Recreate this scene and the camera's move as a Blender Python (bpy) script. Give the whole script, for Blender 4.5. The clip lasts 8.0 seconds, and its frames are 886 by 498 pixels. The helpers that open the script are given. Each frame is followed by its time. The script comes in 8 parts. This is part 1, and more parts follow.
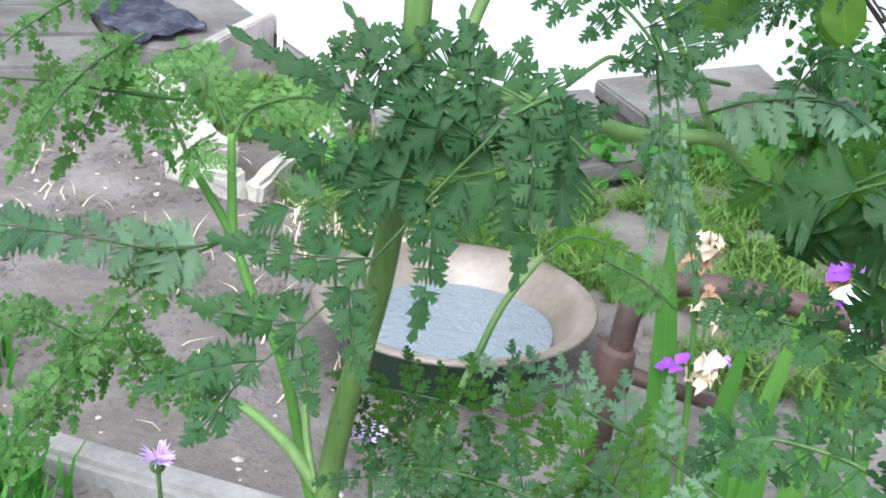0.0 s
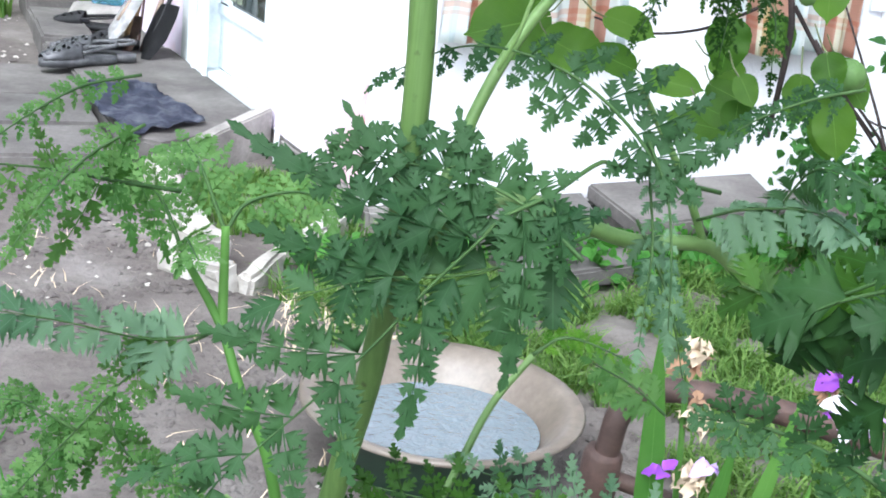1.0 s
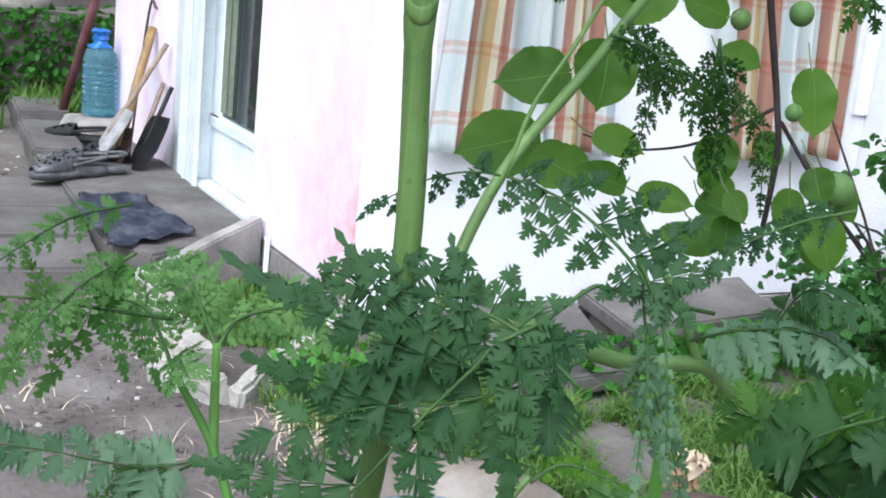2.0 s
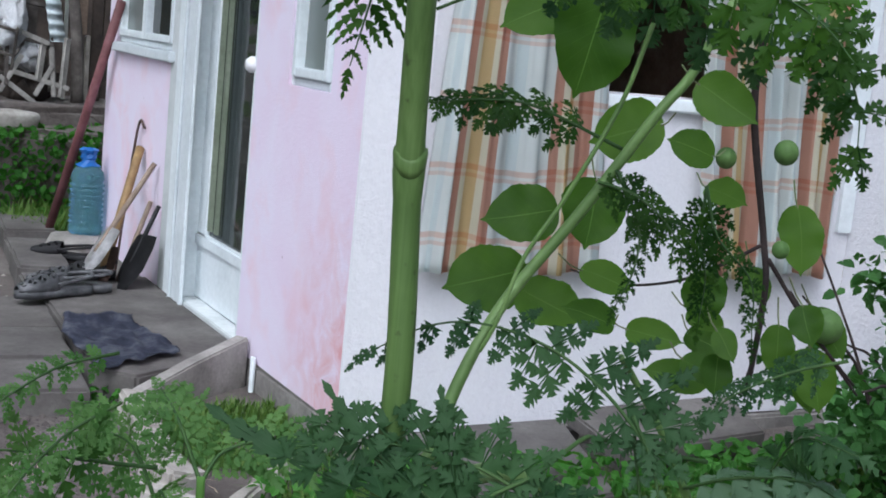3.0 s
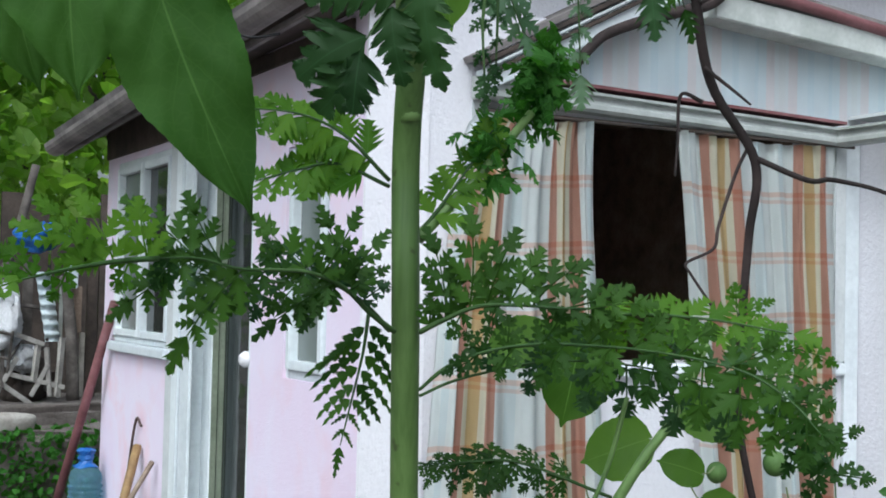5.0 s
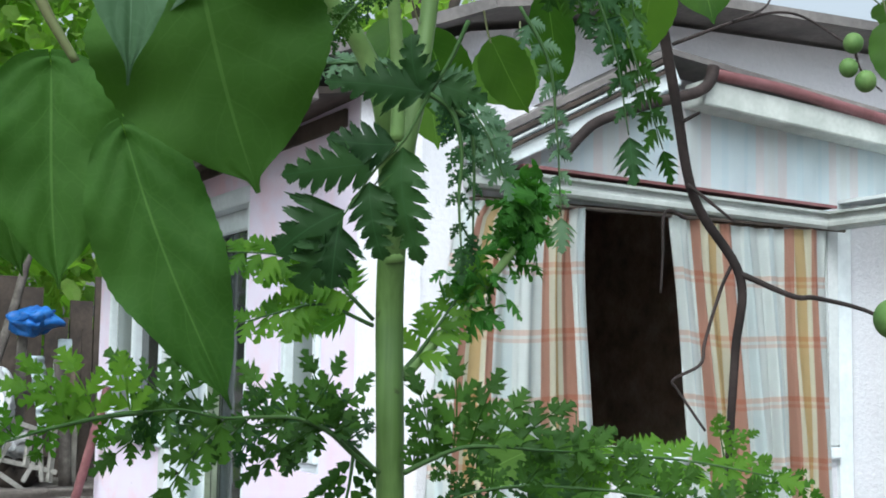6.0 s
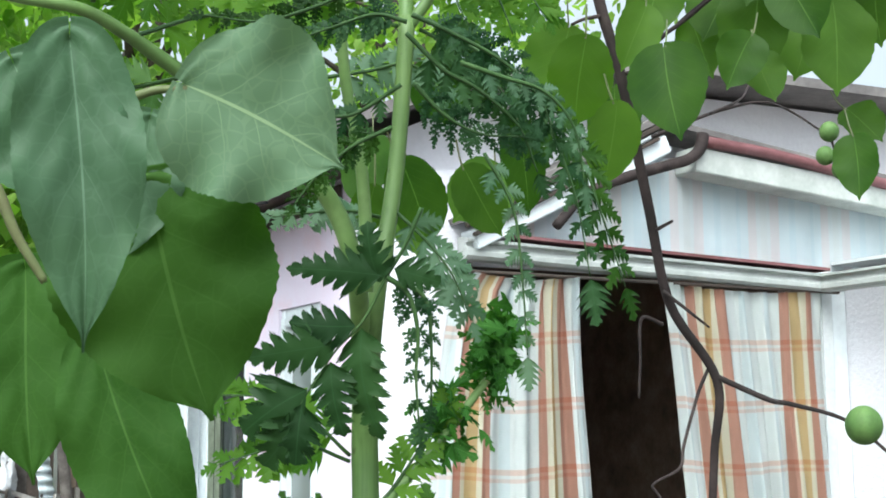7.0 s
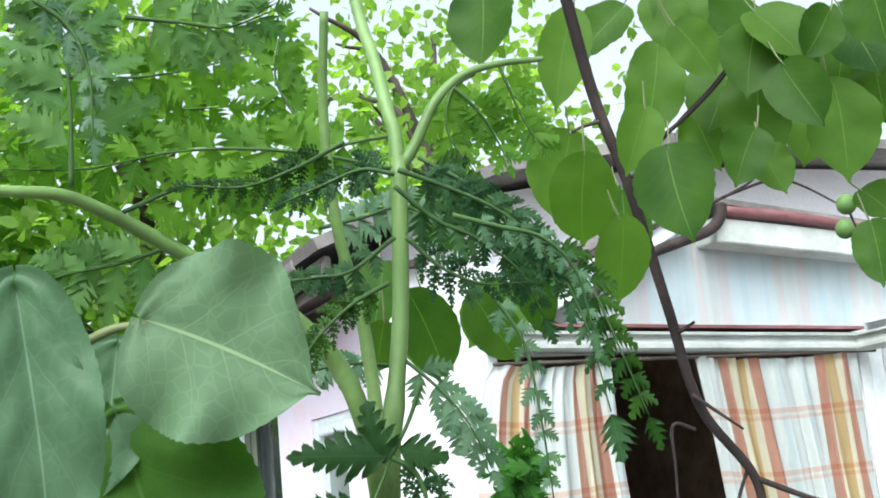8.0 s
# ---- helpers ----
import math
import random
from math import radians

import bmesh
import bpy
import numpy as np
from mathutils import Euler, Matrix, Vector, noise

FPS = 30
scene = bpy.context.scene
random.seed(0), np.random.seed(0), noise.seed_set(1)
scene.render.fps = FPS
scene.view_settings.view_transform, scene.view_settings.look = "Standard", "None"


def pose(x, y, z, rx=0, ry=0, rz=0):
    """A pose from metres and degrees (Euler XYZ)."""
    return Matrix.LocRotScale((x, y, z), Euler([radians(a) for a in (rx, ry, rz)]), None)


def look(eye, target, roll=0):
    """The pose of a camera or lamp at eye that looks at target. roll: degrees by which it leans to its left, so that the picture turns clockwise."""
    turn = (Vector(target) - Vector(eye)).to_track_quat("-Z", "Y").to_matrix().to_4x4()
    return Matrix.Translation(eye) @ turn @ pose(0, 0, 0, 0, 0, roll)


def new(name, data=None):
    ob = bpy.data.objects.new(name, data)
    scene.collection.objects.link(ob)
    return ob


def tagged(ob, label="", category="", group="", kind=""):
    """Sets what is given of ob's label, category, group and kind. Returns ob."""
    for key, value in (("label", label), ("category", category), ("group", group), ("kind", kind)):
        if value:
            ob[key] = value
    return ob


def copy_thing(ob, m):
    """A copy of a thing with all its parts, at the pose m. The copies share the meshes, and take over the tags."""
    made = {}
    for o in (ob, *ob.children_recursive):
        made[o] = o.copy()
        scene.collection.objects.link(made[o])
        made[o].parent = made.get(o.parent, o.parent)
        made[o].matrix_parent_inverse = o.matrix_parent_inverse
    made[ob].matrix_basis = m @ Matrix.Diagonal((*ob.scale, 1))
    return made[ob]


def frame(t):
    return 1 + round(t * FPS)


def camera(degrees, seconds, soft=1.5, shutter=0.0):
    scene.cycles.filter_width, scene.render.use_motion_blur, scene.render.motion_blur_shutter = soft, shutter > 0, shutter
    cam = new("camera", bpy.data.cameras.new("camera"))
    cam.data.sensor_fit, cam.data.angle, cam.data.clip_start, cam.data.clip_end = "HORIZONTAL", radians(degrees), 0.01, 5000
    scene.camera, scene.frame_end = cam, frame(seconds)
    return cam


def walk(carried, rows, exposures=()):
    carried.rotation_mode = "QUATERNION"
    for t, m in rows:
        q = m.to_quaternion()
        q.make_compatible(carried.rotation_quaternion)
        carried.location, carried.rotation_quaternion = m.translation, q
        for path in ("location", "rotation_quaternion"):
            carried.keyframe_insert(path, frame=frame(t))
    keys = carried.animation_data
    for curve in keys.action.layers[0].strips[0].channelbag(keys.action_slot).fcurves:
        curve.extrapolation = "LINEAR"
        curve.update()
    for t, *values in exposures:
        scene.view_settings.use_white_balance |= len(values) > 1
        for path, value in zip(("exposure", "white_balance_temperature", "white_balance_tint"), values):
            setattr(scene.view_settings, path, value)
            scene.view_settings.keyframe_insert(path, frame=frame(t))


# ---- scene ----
EXPOSURES = [(0.0, 1.5, 5750, 6), (1.6, 1.25, 5700, 7), (3.0, 0.2, 5700, 9), (3.6, 0.09, 5720, 8), (4.1, 0.06, 5750, 8), (5.0, 0.4, 5800, 5), (6.5, 0.95, 5950, 1), (8.0, 1.4, 6050, 2)]
PATH = [
    (0, (0.003, -0.007, 1.107), (0.885, 1.614, 0.337), 4.90),
    (0.5, (0.002, -0.009, 1.107), (0.894, 1.635, 0.399), 5.52),
    (1, (0.000, -0.011, 1.108), (0.907, 1.657, 0.479), 6.61),
    (1.5, (0.000, -0.009, 1.117), (0.914, 1.679, 0.556), 5.96),
    (3, (0.001, 0.010, 1.148), (0.947, 1.744, 0.835), 5.68),
    (3.5, (0.000, 0.000, 1.180), (0.945, 1.747, 0.942), 4.87),
    (4, (0.003, 0.010, 1.198), (0.943, 1.771, 1.080), 4.06),
    (4.5, (0.001, 0.010, 1.213), (0.938, 1.776, 1.191), 3.42),
    (5, (-0.010, -0.014, 1.231), (0.932, 1.749, 1.304), 1.34),
    (6.5, (-0.008, -0.037, 1.301), (0.935, 1.713, 1.521), 0.78),
    (7, (-0.008, -0.069, 1.328), (0.928, 1.679, 1.594), -0.26),
    (7.5, (0.003, -0.064, 1.344), (0.929, 1.679, 1.667), -2.47),
    (8, (0.016, -0.057, 1.371), (0.911, 1.688, 1.763), -5.35),
]
cam = camera(37.1, 8.0, soft=1.8)
walk(cam, [(t, look(eye, target, roll)) for t, eye, target, roll in PATH], EXPOSURES)

# ---- world, sun, exposure ----
world = bpy.data.worlds.new("sky")
scene.world = world
world.use_nodes = True
wn = world.node_tree.nodes
sky = wn.new("ShaderNodeTexSky")
sky.sky_type, sky.sun_disc = "NISHITA", False
sky.sun_elevation, sky.sun_rotation = radians(52), radians(222)
sky.air_density, sky.dust_density, sky.ozone_density = 1.0, 7.0, 1.0
grey = wn.new("ShaderNodeHueSaturation")
grey.inputs["Saturation"].default_value = 0.3
world.node_tree.links.new(sky.outputs["Color"], grey.inputs["Color"])
world.node_tree.links.new(grey.outputs["Color"], wn["Background"].inputs["Color"])
wn["Background"].inputs["Strength"].default_value = 0.15
sun_data = bpy.data.lights.new("sun", "SUN")
sun_data.energy, sun_data.angle, sun_data.color = 0.5, radians(70), (1.0, 0.98, 0.95)
sun = new("sun", sun_data)
sun.matrix_world = look((-5.7, -5.2, 12.0), (0.6, 1.8, 0.0))


# ---- small tools ----
R = random.Random(7)


def part(name, bm, material, parent=None, label="", smooth=False):
    """Link a bmesh as one mesh object, under a thing or a part."""
    me = bpy.data.meshes.new(name)
    bm.to_mesh(me)
    bm.free()
    me.materials.append(material)
    if smooth:
        for p in me.polygons:
            p.use_smooth = True
    ob = new(name, me)
    if parent is not None:
        ob.parent = parent
    if label:
        tagged(ob, label)
    return ob


def thing(name, label, category, group="", kind=""):
    return tagged(new(name), label, category, group, kind)


def V(*a):
    return Vector(a)


def box(bm, x0, x1, y0, y1, z0, z1, bevel=0.0, m=None):
    r = bmesh.ops.create_cube(bm, size=1.0)
    vs = r["verts"]
    for v in vs:
        v.co = V(x0 + (v.co.x + 0.5) * (x1 - x0), y0 + (v.co.y + 0.5) * (y1 - y0), z0 + (v.co.z + 0.5) * (z1 - z0))
        if m is not None:
            v.co = m @ v.co
    if bevel:
        es = list({e for v in vs for e in v.link_edges})
        bmesh.ops.bevel(bm, geom=es, offset=bevel, segments=2, affect="EDGES")


def one_box(name, dims, material, parent=None, label="", bevel=0.0, m=None):
    bm = bmesh.new()
    box(bm, *dims, bevel=bevel, m=m)
    return part(name, bm, material, parent, label)


def rough_box(name, dims, material, parent=None, label="", cuts=3, amount=0.008, seed=0, m=None, bevel=0.012):
    """A block with uneven, worn edges."""
    bm = bmesh.new()
    box(bm, *dims, bevel=bevel)
    bmesh.ops.subdivide_edges(bm, edges=bm.edges[:], cuts=cuts, use_grid_fill=True)
    for v in bm.verts:
        n = noise.noise_vector(v.co * 9 + V(seed * 3.1, seed, 0)) + 0.5 * noise.noise_vector(v.co * 31 + V(0, seed, 0))
        v.co += n * amount
        if m is not None:
            v.co = m @ v.co
    return part(name, bm, material, parent, label, smooth=False)


def spline(pts, per=6):
    """A smooth line through points."""
    p = [Vector(q) for q in pts]
    p = [2 * p[0] - p[1]] + p + [2 * p[-1] - p[-2]]
    out = []
    for i in range(1, len(p) - 2):
        a, b, c, d = p[i - 1:i + 3]
        for k in range(per):
            t = k / per
            out.append(0.5 * (2 * b + (c - a) * t + (2 * a - 5 * b + 4 * c - d) * t * t + (3 * b - a - 3 * c + d) * t ** 3))
    out.append(p[-2])
    return out


def tube(bm, pts, radii, n=8, cap=True):
    """A round tube along points; radii: one, two (start, end), or one for each point."""
    k = len(pts)
    if isinstance(radii, (int, float)):
        radii = [radii] * k
    elif len(radii) == 2 and k != 2:
        radii = [radii[0] + (radii[1] - radii[0]) * i / (k - 1) for i in range(k)]
    rings = []
    ref = None
    for i, p in enumerate(pts):
        t = (pts[min(i + 1, k - 1)] - pts[max(i - 1, 0)]).normalized()
        if ref is None:
            ref = t.orthogonal().normalized()
        ref = (ref - t * ref.dot(t)).normalized()
        s = t.cross(ref)
        rings.append([bm.verts.new(p + radii[i] * (math.cos(a) * ref + math.sin(a) * s)) for a in (2 * math.pi * j / n for j in range(n))])
    for a, b in zip(rings, rings[1:]):
        for j in range(n):
            bm.faces.new((a[j], a[(j + 1) % n], b[(j + 1) % n], b[j]))
    if cap and n > 2:
        bm.faces.new(rings[0][::-1])
        bm.faces.new(rings[-1])


def lathe(bm, profile, centre, n=32):
    """A turned body round the vertical axis through centre, from (radius, height) pairs."""
    rings = []
    for r, z in profile:
        if r < 1e-5:
            rings.append([bm.verts.new(Vector(centre) + V(0, 0, z))])
        else:
            rings.append([bm.verts.new(Vector(centre) + V(r * math.cos(2 * math.pi * j / n), r * math.sin(2 * math.pi * j / n), z)) for j in range(n)])
    for a, b in zip(rings, rings[1:]):
        for j in range(n):
            q = (j + 1) % n
            if len(a) == 1 and len(b) == 1:
                continue
            if len(a) == 1:
                bm.faces.new((a[0], b[q], b[j]))
            elif len(b) == 1:
                bm.faces.new((a[j], a[q], b[0]))
            else:
                bm.faces.new((a[j], a[q], b[q], b[j]))


# ---- materials ----
def material(name):
    m = bpy.data.materials.new(name)
    m.use_nodes = True
    t = m.node_tree
    return m, t, t.nodes["Principled BSDF"]


def node(t, kind, **inputs):
    n = t.nodes.new(kind)
    for k, v in inputs.items():
        n.inputs[k.replace("_", " ")].default_value = v
    return n


def ramp(t, fac, stops):
    n = t.nodes.new("ShaderNodeValToRGB")
    e = n.color_ramp.elements
    while len(e) < len(stops):
        e.new(0.5)
    for el, (p, c) in zip(e, stops):
        el.position, el.color = p, (*c, 1)
    t.links.new(fac, n.inputs["Fac"])
    return n.outputs["Color"]


def noise_fac(t, scale, detail=4.0, rough=0.55, coord=None, distortion=0.0):
    n = node(t, "ShaderNodeTexNoise", Scale=scale, Detail=detail, Roughness=rough, Distortion=distortion)
    if coord is None:
        coord = t.nodes.new("ShaderNodeTexCoord").outputs["Object"]
    t.links.new(coord, n.inputs["Vector"])
    return n.outputs["Fac"]


def mix(t, fac, a, b, mode="MIX"):
    n = t.nodes.new("ShaderNodeMix")
    n.data_type, n.blend_type = "RGBA", mode
    for sock, v in ((n.inputs[0], fac), (n.inputs[6], a), (n.inputs[7], b)):
        if isinstance(v, bpy.types.NodeSocket):
            t.links.new(v, sock)
        elif isinstance(v, (int, float)):
            sock.default_value = v
        else:
            sock.default_value = (*v, 1)
    return n.outputs[2]


def bump(t, bsdf, height, strength=0.4, distance=0.01):
    n = node(t, "ShaderNodeBump", Strength=strength, Distance=distance)
    t.links.new(height, n.inputs["Height"])
    t.links.new(n.outputs["Normal"], bsdf.inputs["Normal"])


def surface(name, dark, mid, light, scale=6.0, fine=60.0, rough=0.85, relief=0.35, depth=0.006, metal=0.0, spec=0.4, speck=0.7):
    """A weathered matt surface: broad stains, fine grain, relief."""
    m, t, b = material(name)
    broad = noise_fac(t, scale, 5, 0.6)
    grain = noise_fac(t, fine, 6, 0.65)
    c = ramp(t, broad, ((0.3, dark), (0.5, mid), (0.72, light)))
    g = ramp(t, grain, ((0.3, (0.72, 0.72, 0.72)), (0.65, (1.08, 1.08, 1.08))))
    c = mix(t, speck, c, g, "MULTIPLY")
    info = t.nodes.new("ShaderNodeObjectInfo")
    c = mix(t, 0.6, c, ramp(t, info.outputs["Random"], ((0.0, (0.78, 0.78, 0.79)), (1.0, (1.12, 1.1, 1.08)))), "MULTIPLY")
    t.links.new(c, b.inputs["Base Color"])
    b.inputs["Roughness"].default_value = rough
    b.inputs["Metallic"].default_value = metal
    b.inputs["Specular IOR Level"].default_value = spec
    bump(t, b, grain, relief, depth)
    return m


def leaf_material(name, dark, light, vein, gloss=0.42, through_light=0.35, veins=7.0, island=0.35, thin=(1.15, 1.35, 0.45), show=0.5, relief=0.3):
    """A leaf: midrib and side veins along its UV, tone that varies from leaf to leaf, light shining through."""
    m, t, b = material(name)
    uv = t.nodes.new("ShaderNodeTexCoord").outputs["UV"]
    sep = t.nodes.new("ShaderNodeSeparateXYZ")
    t.links.new(uv, sep.inputs[0])

    def calc(op, a, c=None, d=None):
        n = t.nodes.new("ShaderNodeMath")
        n.operation = op
        for s, v in zip(n.inputs, (a, c, d)):
            if v is None:
                continue
            if isinstance(v, bpy.types.NodeSocket):
                t.links.new(v, s)
            else:
                s.default_value = v
        return n.outputs[0]

    across = calc("ABSOLUTE", calc("SUBTRACT", sep.outputs[1], 0.5))
    along = calc("ADD", calc("SUBTRACT", sep.outputs[0], calc("MULTIPLY", calc("POWER", across, 0.8), 0.62)), calc("MULTIPLY", noise_fac(t, 25.0, 3), 0.06 if relief < 0.5 else 0.11))
    wave = calc("ABSOLUTE", calc("SINE", calc("MULTIPLY", along, veins * math.pi)))
    side = calc("LESS_THAN", wave, 0.055)
    mid = calc("LESS_THAN", across, 0.009)
    side = calc("MULTIPLY", side, calc("MAXIMUM", calc("SUBTRACT", 1.0, calc("MULTIPLY", across, 1.7)), 0.15))
    line = calc("MAXIMUM", calc("MULTIPLY", side, 0.42), mid)
    if relief > 0.5:
        net = node(t, "ShaderNodeTexVoronoi", Scale=170.0)
        net.feature = "DISTANCE_TO_EDGE"
        t.links.new(t.nodes.new("ShaderNodeTexCoord").outputs["Object"], net.inputs["Vector"])
        line = calc("MAXIMUM", line, calc("MULTIPLY", calc("LESS_THAN", net.outputs["Distance"], 0.05), 0.13))
    geo = t.nodes.new("ShaderNodeNewGeometry")
    tone = noise_fac(t, 14.0, 3)
    fac = calc("ADD", calc("MULTIPLY", tone, 1.0 - island), calc("MULTIPLY", geo.outputs["Random Per Island"], island))
    info = t.nodes.new("ShaderNodeObjectInfo")
    fac = calc("ADD", fac, calc("MULTIPLY", calc("SUBTRACT", info.outputs["Random"], 0.5), 0.45))
    c = ramp(t, fac, ((0.2, dark), (0.8, light)))
    c = mix(t, calc("MULTIPLY", line, show), c, vein)
    t.links.new(c, b.inputs["Base Color"])
    b.inputs["Roughness"].default_value = gloss
    b.inputs["Specular IOR Level"].default_value = 0.15
    bump(t, b, calc("ADD", tone, calc("MULTIPLY", line, -0.6)), relief, 0.002 if relief < 0.5 else 0.004)
    tr = t.nodes.new("ShaderNodeBsdfTranslucent")
    t.links.new(mix(t, 1.0, c, thin, "MULTIPLY"), tr.inputs["Color"])
    ms = t.nodes.new("ShaderNodeMixShader")
    ms.inputs[0].default_value = through_light
    t.links.new(b.outputs[0], ms.inputs[1])
    t.links.new(tr.outputs[0], ms.inputs[2])
    t.links.new(ms.outputs[0], t.nodes["Material Output"].inputs["Surface"])
    return m


def pink_plaster():
    m, t, b = material("pink_limewash")
    broad = noise_fac(t, 2.2, 6, 0.6, distortion=0.4)
    patch = noise_fac(t, 5.5, 3, 0.5)
    grain = noise_fac(t, 70, 6, 0.7)
    c = ramp(t, broad, ((0.3, (0.77, 0.65, 0.79)), (0.55, (0.78, 0.71, 0.84)), (0.74, (0.80, 0.58, 0.68))))
    c = mix(t, ramp(t, patch, ((0.52, (0, 0, 0)), (0.76, (0.32, 0.32, 0.32)))), c, (0.80, 0.46, 0.50))
    place = t.nodes.new("ShaderNodeSeparateXYZ")
    t.links.new(t.nodes.new("ShaderNodeTexCoord").outputs["Object"], place.inputs[0])
    near = None
    for n, source, lo, hi in ((0, place.outputs[1], 4.05, 3.5), (1, place.outputs[2], 0.75, 0.1)):
        span = node(t, "ShaderNodeMapRange", **{"From Min": lo, "From Max": hi})
        t.links.new(source, span.inputs["Value"])
        near = mix(t, 1.0, near, span.outputs[0], "MULTIPLY") if n else span.outputs[0]
    blotch = ramp(t, noise_fac(t, 9, 6, 0.65, distortion=0.6), ((0.34, (0, 0, 0)), (0.66, (1, 1, 1))))
    c = mix(t, mix(t, 1.0, near, blotch, "MULTIPLY"), c, (0.66, 0.27, 0.27))
    spots = ramp(t, noise_fac(t, 38, 2, 0.5), ((0.19, (0.6, 0.52, 0.52)), (0.25, (1, 1, 1))))
    t.links.new(mix(t, 1.0, c, spots, "MULTIPLY"), b.inputs["Base Color"])
    b.inputs["Roughness"].default_value = 0.9
    bump(t, b, grain, 0.5, 0.004)
    return m


def plaid_cloth(name, pale=False):
    """Checked curtain cloth: upright stripes of ochre, rust and cream, fewer level bands; pale: the gable's painted
    reflections.
    """
    m, t, b = material(name)
    uv = t.nodes.new("ShaderNodeTexCoord").outputs["UV"]
    sep = t.nodes.new("ShaderNodeSeparateXYZ")
    t.links.new(uv, sep.inputs[0])
    cream, ochre, rust, clear, cool = (0.70, 0.68, 0.56), (0.60, 0.47, 0.26), (0.52, 0.31, 0.24), (0.76, 0.80, 0.79), (0.68, 0.75, 0.76)
    if pale:
        cream, ochre, rust, clear, cool = (0.82, 0.87, 0.88), (0.81, 0.85, 0.85), (0.83, 0.82, 0.83), (0.79, 0.88, 0.91), (0.75, 0.86, 0.90)

    def stripes(axis, count, stops):
        fr = t.nodes.new("ShaderNodeMath")
        fr.operation = "MULTIPLY"
        fr.inputs[1].default_value = count
        t.links.new(sep.outputs[axis], fr.inputs[0])
        f2 = t.nodes.new("ShaderNodeMath")
        f2.operation = "FRACT"
        t.links.new(fr.outputs[0], f2.inputs[0])
        n = t.nodes.new("ShaderNodeValToRGB")
        n.color_ramp.interpolation = "CONSTANT"
        e = n.color_ramp.elements
        while len(e) < len(stops):
            e.new(0.5)
        for el, (p, c) in zip(e, stops):
            el.position, el.color = p, (*c, 1)
        t.links.new(f2.outputs[0], n.inputs["Fac"])
        return n.outputs["Color"]

    up = stripes(0, 1.0, ((0, clear), (0.10, cool), (0.15, clear), (0.25, rust), (0.345, cream), (0.40, ochre), (0.49, cream), (0.54, rust), (0.67, clear), (0.80, cool), (0.88, clear)))
    level = stripes(1, 1.0, ((0, (1, 1, 1)), (0.40, (0.95, 0.76, 0.70)), (0.46, (1, 0.95, 0.93)), (0.51, (0.94, 0.70, 0.62)), (0.59, (1, 1, 1))))
    c = mix(t, 0.12 if pale else 0.85, up, level, "MULTIPLY")
    weave = noise_fac(t, 300, 2)
    c = mix(t, 0.5, c, ramp(t, noise_fac(t, 4, 4), ((0.3, (0.82, 0.82, 0.82)), (0.7, (1.05, 1.05, 1.05)))), "MULTIPLY")
    t.links.new(c, b.inputs["Base Color"])
    b.inputs["Roughness"].default_value = 0.95
    b.inputs["Specular IOR Level"].default_value = 0.1
    bump(t, b, weave, 0.2, 0.001)
    tr = t.nodes.new("ShaderNodeBsdfTranslucent")
    t.links.new(c, tr.inputs["Color"])
    ms = t.nodes.new("ShaderNodeMixShader")
    ms.inputs[0].default_value = 0.0 if pale else 0.2
    t.links.new(b.outputs[0], ms.inputs[1])
    t.links.new(tr.outputs[0], ms.inputs[2])
    t.links.new(ms.outputs[0], t.nodes["Material Output"].inputs["Surface"])
    return m


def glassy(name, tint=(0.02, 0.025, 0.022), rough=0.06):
    """Old window glass, opaque: the dark of the room behind is put into its tint."""
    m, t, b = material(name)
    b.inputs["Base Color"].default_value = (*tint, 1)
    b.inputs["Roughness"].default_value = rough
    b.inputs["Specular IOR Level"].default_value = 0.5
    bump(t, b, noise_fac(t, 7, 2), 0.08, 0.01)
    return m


PINK = pink_plaster()
WHITE_WALL = surface("whitewash", (0.78, 0.78, 0.83), (0.80, 0.80, 0.85), (0.83, 0.83, 0.87), 3, 60, 0.92, 0.7, 0.009, speck=0.18)
WHITE_PAINT = surface("white_oil_paint", (0.66, 0.72, 0.75), (0.74, 0.80, 0.83), (0.78, 0.83, 0.86), 5, 40, 0.45, 0.2, 0.002, speck=0.25)
GREY_PAINT = surface("grey_white_paint", (0.48, 0.52, 0.53), (0.60, 0.64, 0.65), (0.68, 0.71, 0.72), 6, 50, 0.6, 0.2, 0.003, speck=0.35)
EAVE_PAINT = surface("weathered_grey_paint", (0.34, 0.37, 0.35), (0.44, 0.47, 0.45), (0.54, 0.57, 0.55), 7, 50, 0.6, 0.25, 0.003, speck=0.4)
CONCRETE = surface("concrete", (0.17, 0.16, 0.15), (0.27, 0.255, 0.24), (0.37, 0.35, 0.33), 5, 70, 0.9, 0.5, 0.006)
SLAB = surface("paving_concrete", (0.072, 0.066, 0.063), (0.115, 0.106, 0.101), (0.175, 0.164, 0.157), 4, 60, 0.9, 0.4, 0.005)
STONE = surface("pale_stone", (0.28, 0.26, 0.235), (0.39, 0.365, 0.33), (0.52, 0.50, 0.465), 8, 50, 0.85, 0.6, 0.008)
DIRT = surface("trodden_earth", (0.085, 0.072, 0.066), (0.14, 0.122, 0.113), (0.23, 0.21, 0.198), 3.2, 38, 0.95, 0.9, 0.018)
ROOF = surface("roof_slate_grey", (0.12, 0.11, 0.11), (0.20, 0.185, 0.18), (0.28, 0.26, 0.25), 4, 40, 0.85, 0.4, 0.006)
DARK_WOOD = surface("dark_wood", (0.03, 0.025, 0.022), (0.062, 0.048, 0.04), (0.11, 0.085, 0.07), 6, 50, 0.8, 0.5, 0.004)
